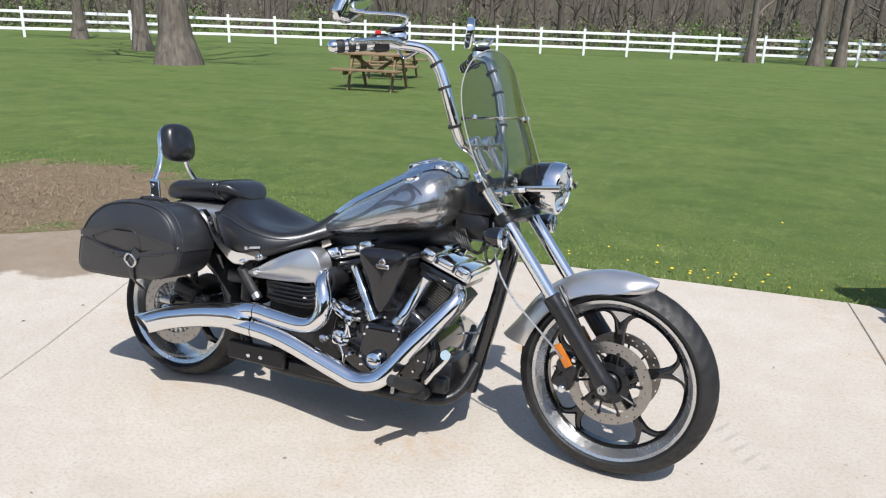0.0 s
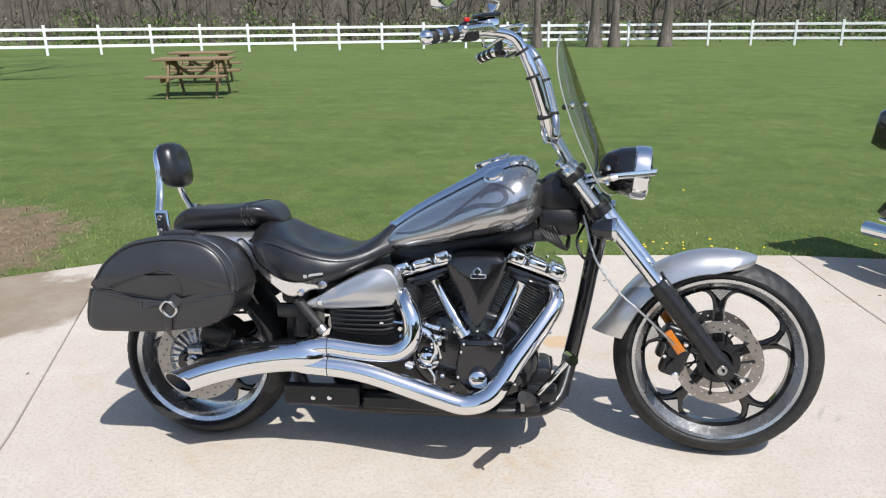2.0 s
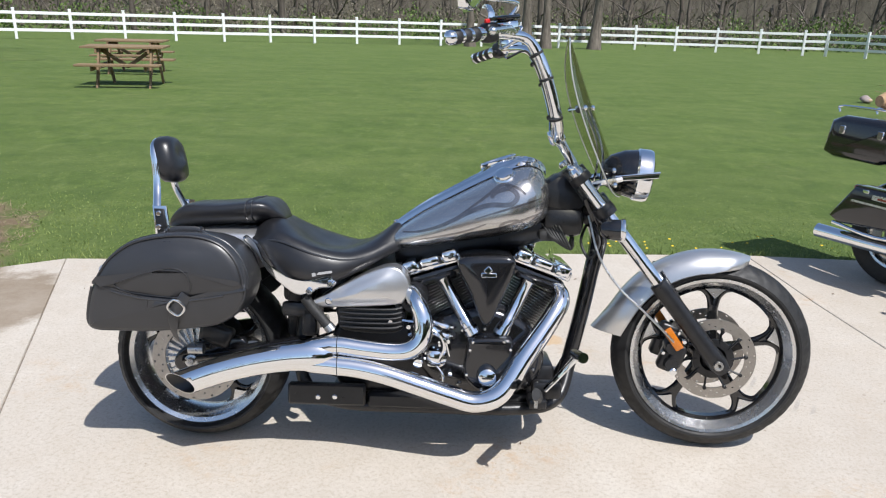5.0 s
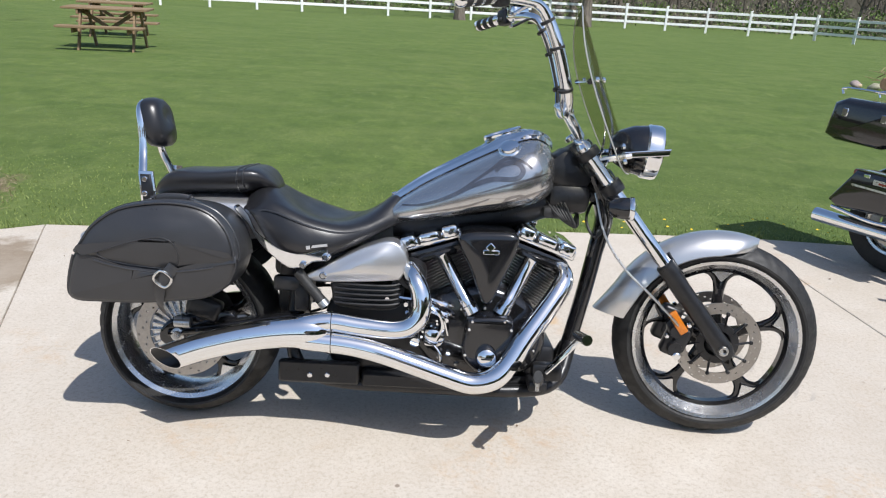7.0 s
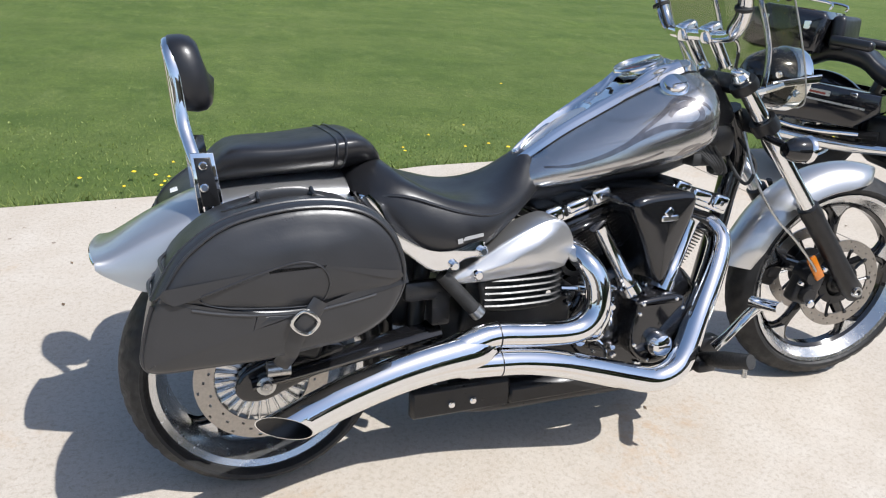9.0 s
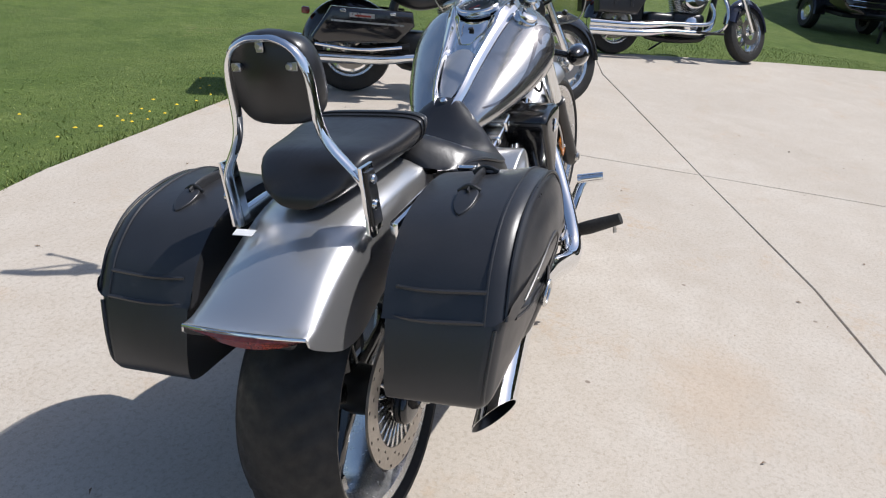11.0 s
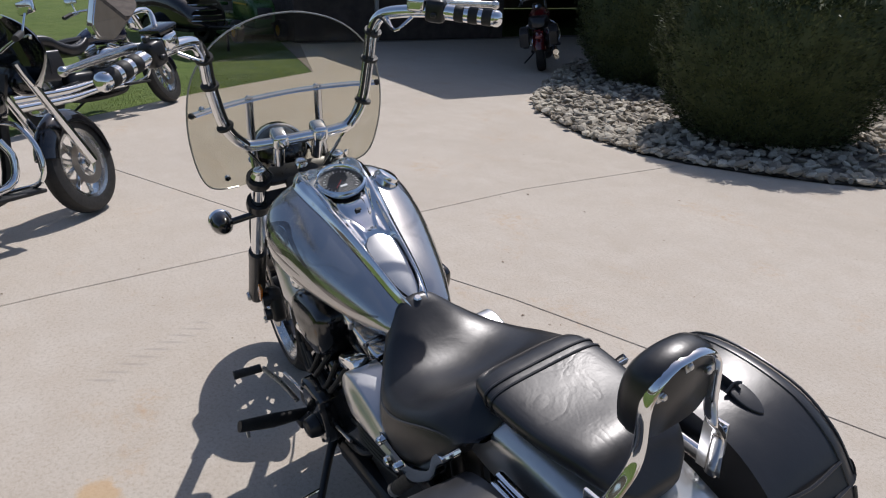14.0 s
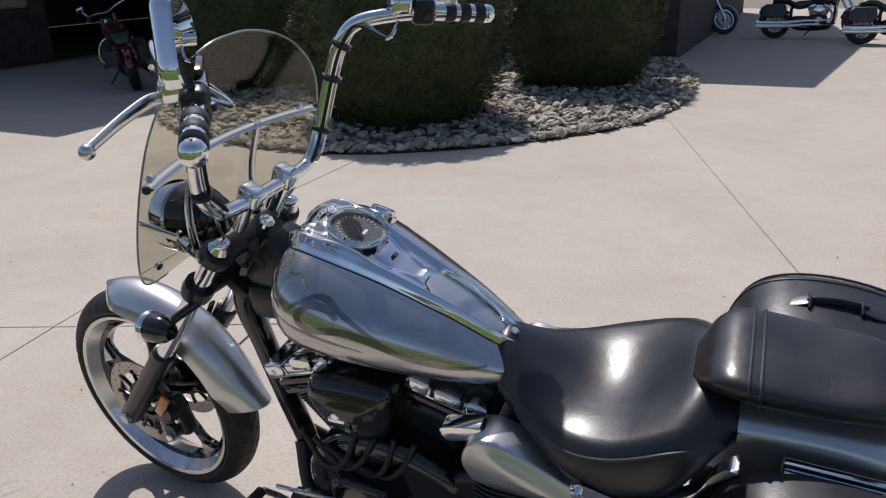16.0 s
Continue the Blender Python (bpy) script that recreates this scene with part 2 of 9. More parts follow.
def lathe(bm, profile, m=None, seg=32, arc=(0, 2 * math.pi), axis="y"):
    """Turns (radius, along) pairs about an axis through the origin of m."""
    m = m or Matrix()
    full = abs(arc[1] - arc[0] - 2 * math.pi) < 1e-6
    cols = []
    for s in range(seg + (0 if full else 1)):
        t = arc[0] + (arc[1] - arc[0]) * s / seg
        c, sn = math.cos(t), math.sin(t)
        if axis == "y":
            cols.append([m @ Vector((r * c, h, r * sn)) for r, h in profile])
        elif axis == "x":
            cols.append([m @ Vector((h, r * c, r * sn)) for r, h in profile])
        else:
            cols.append([m @ Vector((r * c, r * sn, h)) for r, h in profile])
    loft(bm, cols, False, False, full)
    bmesh.ops.remove_doubles(bm, verts=bm.verts, dist=1e-5)
    bmesh.ops.recalc_face_normals(bm, faces=bm.faces)
    return bm


def box(bm, size, m=None, bevel=0.0, seg=2):
    r = bmesh.ops.create_cube(bm, size=1.0)
    vs = r["verts"]
    for v in vs:
        v.co = Vector((v.co.x * size[0], v.co.y * size[1], v.co.z * size[2]))
    if bevel:
        es = {e for v in vs for e in v.link_edges}
        r = bmesh.ops.bevel(bm, geom=list(es), offset=bevel, segments=seg, affect="EDGES", profile=0.5)
        vs = {v for f in r["faces"] for v in f.verts}
        vs = list(vs)
    if m:
        bmesh.ops.transform(bm, matrix=m, verts=list(vs))
    return bm


def boxes(*items):
    bm = bmesh.new()
    for it in items:
        box(bm, *it)
    return bm


def plate(bm, outline, y0, y1, bevel=0.0, inset=0.0, dome=0.0):
    """A plate from an (x, z) outline between two y, the y1 side rounded in by bevel."""
    o = [Vector((x, 0, z)) for x, z in outline]
    c = sum(o, Vector()) / len(o)

    def ring(y, shrink):
        out = []
        for i, q in enumerate(o):
            a, b = o[i - 1], o[(i + 1) % len(o)]
            t = (b - a).normalized()
            nrm = Vector((t.z, 0, -t.x))
            if nrm.dot(q - c) < 0:
                nrm = -nrm
            p = q - nrm * shrink
            out.append(Vector((p.x, y, p.z)))
        return out

    sg = 1 if y1 > y0 else -1
    rings = [ring(y0, inset)]
    if bevel:
        for k in range(5):
            t = k / 4 * math.pi / 2
            rings.append(ring(y1 - sg * bevel * (1 - math.sin(t)), bevel * (1 - math.cos(t))))
    else:
        rings.append(ring(y1, 0))
    vs = [[bm.verts.new(q) for q in r] for r in rings]
    m = len(o)
    for a, b in zip(vs, vs[1:]):
        for k in range(m):
            j = (k + 1) % m
            bm.faces.new((a[k], a[j], b[j], b[k]))
    bm.faces.new(vs[0][::-1])
    if dome:
        last = vs[-1]
        for f in (0.75, 0.5, 0.25):
            nxt = []
            for v in last:
                base = vs[-1][last.index(v)]
                q = base.co.lerp(Vector((c.x, base.co.y, c.z)), 1 - f)
                q.y = y1 + sg * dome * (1 - f * f)
                nxt.append(bm.verts.new(q))
            for k in range(m):
                j = (k + 1) % m
                bm.faces.new((last[k], last[j], nxt[j], nxt[k]))
            last = nxt
        bm.faces.new(last)
    else:
        bm.faces.new(vs[-1])
    bmesh.ops.recalc_face_normals(bm, faces=bm.faces)
    return bm


def bolt(bm, at, axis=(0, -1, 0), r=0.009, h=0.008, seg=10):
    d = Vector(axis).normalized()
    m = Matrix.Translation(at) @ d.to_track_quat("Z", "Y").to_matrix().to_4x4()
    return lathe(bm, [(0, h), (r * 0.7, h), (r, h * 0.6), (r, -0.004), (0, -0.004)], m, seg, axis="z")


def ball(bm, at, size, seg=14, ring=9):
    r = bmesh.ops.create_uvsphere(bm, u_segments=seg, v_segments=ring, radius=1.0)
    for v in r["verts"]:
        v.co = Vector(at) + Vector((v.co.x * size[0], v.co.y * size[1], v.co.z * size[2]))
    return bm


def B():
    return bmesh.new()

# ---- setting materials ----
TX, TY = 2.15, 0.57


def concrete_material():
    n = Nodes("weathered_concrete")
    big = n.noise(0.9, 6, 0.6)
    mid = n.noise(6, 6, 0.65)
    fine = n.noise(70, 5, 0.7)
    grit = n.noise(330, 3, 0.7)
    c = n.mix(n.ramp(big, [(0.3, 0.0), (0.7, 1.0)]), (0.47, 0.425, 0.365), (0.555, 0.51, 0.445))
    c = n.mix(n.ramp(mid, [(0.35, 0.55), (0.75, 0.0)]), c, (0.43, 0.365, 0.29))
    c = n.mix(n.ramp(fine, [(0.30, 0.75), (0.52, 0.0)]), c, (0.33, 0.28, 0.225))
    c = n.mix(n.ramp(grit, [(0.55, 0.0), (0.72, 0.75)]), c, (0.72, 0.67, 0.60))
    c = n.mix(n.ramp(n.noise(210, 3, 0.7), [(0.30, 0.6), (0.42, 0.0)]), c, (0.27, 0.23, 0.19))
    # rust runs and spots
    rust = n.calc("MULTIPLY", n.ramp(n.noise(1.3, 3, co=n.mapped((1.0, 1.6, 1.0))), [(0.57, 0.0), (0.72, 1.0)]), n.ramp(n.noise(17, 6, 0.7), [(0.46, 0.0), (0.66, 0.75)]))
    c = n.mix(n.calc("MULTIPLY", rust, 0.8), c, (0.44, 0.27, 0.13))
    x, y, z = n.split()

    def blot(cx, cy, rx, ry, rag):
        dx = n.calc("DIVIDE", n.calc("SUBTRACT", x, cx), rx)
        dy = n.calc("DIVIDE", n.calc("SUBTRACT", y, cy), ry)
        d = n.calc("SQRT", n.calc("ADD", n.calc("MULTIPLY", dx, dx), n.calc("MULTIPLY", dy, dy)))
        return n.calc("ADD", d, n.calc("MULTIPLY", n.calc("SUBTRACT", n.noise(rag, 5), 0.5), 0.9))

    wet = n.ramp(blot(-2.35, 0.95, 1.35, 0.72, 2.6), [(0.88, 1.0), (0.97, 0.0)])
    side = n.calc("LESS_THAN", n.calc("ADD", x, n.calc("MULTIPLY", y, 0.403)), -0.781)
    wet = n.calc("MULTIPLY", wet, side)
    c = n.mix(n.calc("MULTIPLY", wet, 0.82), c, (0.185, 0.135, 0.085))
    c = n.mix(n.ramp(blot(1.3, 0.88, 0.11, 0.075, 22), [(0.7, 0.6), (1.05, 0.0)]), c, (0.50, 0.31, 0.13))
    c = n.mix(n.ramp(blot(0.95, -0.75, 0.35, 0.24, 16), [(0.35, 0.28), (1.05, 0.0)]), c, (0.44, 0.29, 0.16))
    # grey tyre marks, a row of slanted dashes
    ux = n.calc("ADD", n.calc("MULTIPLY", n.calc("SUBTRACT", x, TX), 0.562), n.calc("MULTIPLY", n.calc("SUBTRACT", y, TY), -0.827))
    uy = n.calc("ADD", n.calc("MULTIPLY", n.calc("SUBTRACT", x, TX), 0.827), n.calc("MULTIPLY", n.calc("SUBTRACT", y, TY), 0.562))
    bar = n.ramp(n.calc("SINE", n.calc("ADD", n.calc("MULTIPLY", ux, 90.0), n.calc("MULTIPLY", uy, 45.0))), [(0.55, 0.0), (0.85, 1.0)])
    lane = n.calc("MULTIPLY", n.calc("LESS_THAN", n.calc("ABSOLUTE", ux), 0.30), n.ramp(n.calc("ADD", n.calc("ABSOLUTE", uy), n.calc("MULTIPLY", n.noise(30, 4), 0.06)), [(0.05, 1.0), (0.10, 0.0)]))
    c = n.mix(n.calc("MULTIPLY", n.calc("MULTIPLY", bar, lane), 0.38), c, (0.25, 0.235, 0.225))
    # pitted, browned areas
    pit = n.ramp(n.voronoi(42), [(0.05, 1.0), (0.16, 0.0)])
    worn = n.ramp(n.noise(0.7, 5, 0.65), [(0.46, 0.0), (0.60, 1.0)])
    pits = n.calc("MULTIPLY", n.calc("MULTIPLY", pit, worn), n.ramp(n.noise(8, 4), [(0.45, 0.0), (0.6, 1.0)]))
    c = n.mix(n.calc("MULTIPLY", pits, 0.6), c, (0.30, 0.235, 0.165))
    c = n.mix(n.calc("MULTIPLY", worn, n.ramp(n.noise(3.4, 6, 0.7), [(0.42, 0.0), (0.66, 0.45)])), c, (0.40, 0.345, 0.28))
    # small dark spots
    sp = n.ramp(n.voronoi(5.5), [(0.0, 1.0), (0.035, 1.0), (0.05, 0.0)])
    c = n.mix(n.calc("MULTIPLY", sp, n.ramp(n.noise(1.7, 2), [(0.5, 0.0), (0.6, 0.7)])), c, (0.16, 0.12, 0.09))
    n.set(color=c, rough=n.ramp(mid, [(0.3, 0.82), (0.8, 0.95)]), spec=0.25)
    n.bump(n.calc("SUBTRACT", n.calc("ADD", n.calc("MULTIPLY", grit, 0.5), fine), n.calc("MULTIPLY", pits, 1.5)), 0.35, 0.003)
    return n.m


def lawn_material():
    n = Nodes("mown_grass")
    big = n.noise(0.35, 5, 0.6)
    mid = n.noise(2.6, 6, 0.7)
    fine = n.noise(38, 5, 0.75, co=n.mapped((1, 0.55, 1)))
    c = n.mix(n.ramp(big, [(0.3, 0.0), (0.72, 1.0)]), (0.102, 0.148, 0.034), (0.156, 0.212, 0.051))
    c = n.mix(n.ramp(mid, [(0.36, 0.85), (0.62, 0.0)]), c, (0.078, 0.120, 0.030))
    c = n.mix(n.ramp(n.noise(7.5, 5, 0.75, co=n.mapped((0.8, 0.5, 1))), [(0.38, 0.65), (0.56, 0.0)]), c, (0.070, 0.112, 0.028))
    c = n.mix(n.ramp(n.noise(5.0, 5, 0.75, co=n.mapped((0.9, 0.45, 1))), [(0.54, 0.0), (0.72, 0.7)]), c, (0.205, 0.250, 0.080))
    c = n.mix(n.ramp(n.noise(1.1, 5, 0.65, co=n.mapped((0.7, 1.3, 1))), [(0.40, 0.0), (0.68, 0.6)]), c, (0.170, 0.208, 0.064))
    c = n.mix(n.ramp(fine, [(0.35, 0.55), (0.62, 0.0)]), c, (0.060, 0.096, 0.027))
    c = n.mix(n.ramp(n.noise(60, 4, 0.7), [(0.58, 0.0), (0.75, 0.6)]), c, (0.225, 0.265, 0.105))
    straw = n.calc("MULTIPLY", n.ramp(n.noise(0.8, 4), [(0.58, 0.0), (0.72, 1.0)]), n.ramp(n.noise(9, 5, 0.7), [(0.5, 0.0), (0.7, 0.6)]))
    c = n.mix(straw, c, (0.24, 0.22, 0.10))
    x, y, z = n.split()
    dx = n.calc("DIVIDE", n.calc("SUBTRACT", x, -3.35), 1.5)
    dy = n.calc("DIVIDE", n.calc("SUBTRACT", y, 1.75), 1.35)
    d = n.calc("ADD", n.calc("SQRT", n.calc("ADD", n.calc("MULTIPLY", dx, dx), n.calc("MULTIPLY", dy, dy))), n.calc("MULTIPLY", n.calc("SUBTRACT", n.noise(3.5, 5), 0.5), 0.9))
    soil = n.mix(n.noise(30, 6, 0.75), (0.10, 0.07, 0.04), (0.31, 0.235, 0.15))
    c = n.mix(n.ramp(d, [(0.80, 1.0), (0.98, 0.0)]), c, soil)
    n.set(color=c, rough=0.9, spec=0.15)
    n.bump(n.calc("ADD", fine, n.noise(120, 4, 0.8)), 0.6, 0.02)
    return n.m


def leafy(name, dark, light, rough=0.6, trans=0.0):
    n = Nodes(name)
    n.set(color=n.mix(n.island(), dark, light), rough=rough, spec=0.3)
    return n.m


def bark(name, a, b, scale=7):
    n = Nodes(name)
    g = n.noise(scale, 6, 0.7, co=n.mapped((1, 1, 0.22)), warp=0.4)
    n.set(color=n.mix(n.ramp(g, [(0.32, 0.0), (0.68, 1.0)]), a, b), rough=0.9, spec=0.2)
    n.bump(g, 0.8, 0.03)
    return n.m


def wood(name, a, b):
    n = Nodes(name)
    g = n.noise(9, 6, 0.65, co=n.mapped((0.25, 2.2, 2.2)), warp=0.8)
    tone = n.mix(n.ramp(g, [(0.3, 0.0), (0.7, 1.0)]), a, b)
    n.set(color=n.mix(n.calc("MULTIPLY", n.random(), 0.35), tone, tuple(c * 0.6 for c in a)), rough=0.78, spec=0.25)
    n.bump(g, 0.3, 0.004)
    return n.m


def stone_material():
    n = Nodes("pale_landscape_stone")
    g = n.noise(14, 5, 0.65)
    pick = n.calc("FRACT", n.calc("ADD", n.random(), n.island()))
    c = n.ramp(pick, [(0.0, (0.22, 0.195, 0.155)), (0.35, (0.40, 0.355, 0.28)), (0.7, (0.53, 0.48, 0.385)), (1.0, (0.66, 0.615, 0.51))])
    n.set(color=n.mix(n.ramp(g, [(0.3, 0.55), (0.65, 0.0)]), c, (0.19, 0.17, 0.15)), rough=0.88, spec=0.25)
    n.bump(n.noise(45, 5, 0.7), 0.35, 0.006)
    return n.m


CONCRETE = concrete_material()
LAWN = lawn_material()
STONE = stone_material()
FENCE_WHITE = paint("white_vinyl", (0.80, 0.80, 0.79), 0.45, 0, 0.06, 1.5)
TABLE_WOOD = wood("brown_stained_boards", (0.17, 0.115, 0.065), (0.32, 0.225, 0.13))
BARK_GREY = bark("grey_bark", (0.075, 0.062, 0.05), (0.21, 0.18, 0.15))
BARK_FAR = bark("far_bark", (0.06, 0.05, 0.042), (0.17, 0.145, 0.12), 3)
SPRING_LEAF = leafy("spring_leaf", (0.045, 0.085, 0.018), (0.14, 0.205, 0.045))
BRUSH_LEAF = leafy("brown_brush", (0.085, 0.075, 0.055), (0.20, 0.175, 0.13), 0.85)
YEW_LEAF = leafy("evergreen_spray", (0.018, 0.028, 0.012), (0.095, 0.115, 0.042), 0.6)
BLADE = leafy("grass_blade", (0.125, 0.172, 0.042), (0.260, 0.310, 0.095), 0.6)
STRAW = leafy("dead_straw", (0.15, 0.11, 0.065), (0.36, 0.285, 0.18), 0.85)
DANDELION = paint("dandelion_yellow", (0.80, 0.55, 0.02), 0.7, 0, 0.15, 60)


# ---- ground, lawn ----
def lawn_z(x, y):
    z = -0.02
    if y > 2.2:
        z -= 0.027 * (min(y, 70.0) - 2.2)
    if x > 9.5 and y < 2.2:
        z -= 0.0
    return z + 0.012 * noise.noise((x * 0.6, y * 0.6, 0)) * min(1, max(0, (y - 2.4) / 2))


def build_ground():
    xs = [-500, -250, -120, -80] + [-60 + 2.0 * k for k in range(51)] + [60, 90, 150, 300, 500]
    ys = [-500, -200, -90, -50, -30, -20] + [-12 + 1.6 * k for k in range(9)] + [2.2] + [3 + 1.5 * k for k in range(46)] + [90, 130, 220, 500]
    bm = B()
    vs = [[bm.verts.new((x, y, lawn_z(x, y))) for y in ys] for x in xs]
    for i in range(len(xs) - 1):
        for j in range(len(ys) - 1):
            bm.faces.new((vs[i][j], vs[i + 1][j], vs[i + 1][j + 1], vs[i][j + 1]))
    part("ground", bm, LAWN, None, "bright green mown lawn with worn straw patches", category="lawn", kind="structure")


build_ground()

GRASS_EDGE = [(-9.0, -2.2), (-4.0, 0.0), (-2.45, 0.86), (-1.9, 1.36), (-1.45, 1.66), (-0.1, 1.83), (1.1, 2.12), (2.67, 2.3), (4.2, 2.3), (5.6, 1.7), (7.0, 0.5), (8.1, -0.9), (9.3, -2.75), (12.5, -3.7)]
BED_EDGE = [(8.9, -7.0), (7.8, -5.8), (6.55, -4.55), (5.9, -4.1), (5.16, -3.86), (4.6, -3.74), (4.0, -3.74), (3.5, -3.88), (3.1, -4.12), (2.65, -4.45), (2.3, -4.82), (1.85, -5.4),
            (1.58, -6.0), (1.46, -6.6), (1.4, -7.3), (1.43, -8.1), (1.56, -9.0), (1.8, -9.9), (2.1, -10.85)]
J_LEFT = [(-1.45, 1.66), (-0.72, -0.15), (-0.15, -1.78), (0.09, -2.4), (1.37, -6.1)]
J_CROSS = [(-0.15, -1.78), (1.02, -1.38), (1.92, -1.06), (3.16, -0.50), (4.74, 0.19), (5.6, 0.57), (6.6, 0.87)]
J_RIGHT = [(2.67, 2.3), (2.80, 1.5), (2.92, 0.9), (3.05, 0.1), (3.16, -0.50), (3.3, -1.3), (3.45, -2.2), (3.5, -3.88)]


def slab(outline, floor):
    """One poured slab, a little smaller than its outline so that the joint stays open."""
    bm = B()
    o = [Vector((x, y, 0)) for x, y in outline]
    area = sum(a.x * b.y - b.x * a.y for a, b in zip(o, o[1:] + o[:1]))
    if area < 0:
        o.reverse()

    def ring(d, z):
        r = []
        for i, q in enumerate(o):
            a, b = (q - o[i - 1]).normalized(), (o[(i + 1) % len(o)] - q).normalized()
            na, nb = Vector((-a.y, a.x, 0)), Vector((-b.y, b.x, 0))
            nn = (na + nb).normalized()
            r.append(bm.verts.new(q + nn * d + Vector((0, 0, z))))
        return r

    rings = [ring(0.003, -0.12), ring(0.003, -0.005), ring(0.0065, 0.0)]
    for a, b in zip(rings, rings[1:]):
        for k in range(len(o)):
            j = (k + 1) % len(o)
            bm.faces.new((a[k], a[j], b[j], b[k]))
    top = bm.faces.new(rings[-1])
    bmesh.ops.triangulate(bm, faces=[top])
    ob = part("slab", bm, CONCRETE, floor, sharp=20)
    for p in ob.data.polygons:
        p.use_smooth = False


def build_pavement():
    bm = B()
    o = [(-60, -60), (13, -60), (13, -3.5), *reversed(GRASS_EDGE[:-1]), (-60, -4)]
    bot = [bm.verts.new((x, y, -0.008)) for x, y in o]
    f = bm.faces.new(bot)
    bmesh.ops.triangulate(bm, faces=[f])
    bmesh.ops.recalc_face_normals(bm, faces=bm.faces)
    soil = paint("joint_soil", (0.21, 0.18, 0.145), 0.95, 0, 0.4, 20)
    floor = part("pavement", bm, soil, None, "pale weathered concrete driveway slabs with dark joints and rust stains", category="driveway", kind="structure")
    e = GRASS_EDGE
    slab([*e[4:8], *J_RIGHT[1:5], *reversed(J_CROSS[:3]), J_LEFT[1]], floor)
    slab([*e[7:10], *reversed(J_CROSS[3:]), *reversed(J_RIGHT[1:4])], floor)
    bed = BED_EDGE
    slab([*J_CROSS[:4], *J_RIGHT[5:], *bed[7:13], J_LEFT[4], J_LEFT[3]], floor)
    slab([*J_CROSS[3:], *e[10:], (12.6, -10.7), (9.6, -10.7), (9.4, -8.0), *bed[:7], *reversed(J_RIGHT[5:])], floor)
    slab([(-60, -4), *e[:5], *J_LEFT[1:], *bed[12:], (3.0, -14.0), (2.5, -24), (-60, -24)], floor)
    return floor


pavement = build_pavement()


# ---- house ----
BRICK = paint("dark_block_wall", (0.055, 0.042, 0.036), 0.85, 0, 0.3, 6, 0.3)
SIDING = paint("tan_siding", (0.33, 0.265, 0.20), 0.7, 0, 0.1, 2)
SHINGLE = paint("brown_shingle", (0.10, 0.08, 0.065), 0.9, 0, 0.35, 5, 0.3)
TRIM = paint("pale_trim", (0.42, 0.40, 0.38), 0.5, 0, 0.1, 3)


def wall_box(parent, name, x0, x1, y0, y1, z0, z1, mat, label=""):
    return part(name, boxes(((x1 - x0, y1 - y0, z1 - z0), Matrix.Translation(((x0 + x1) / 2, (y0 + y1) / 2, (z0 + z1) / 2)), 0.01, 1)), mat, parent, label)


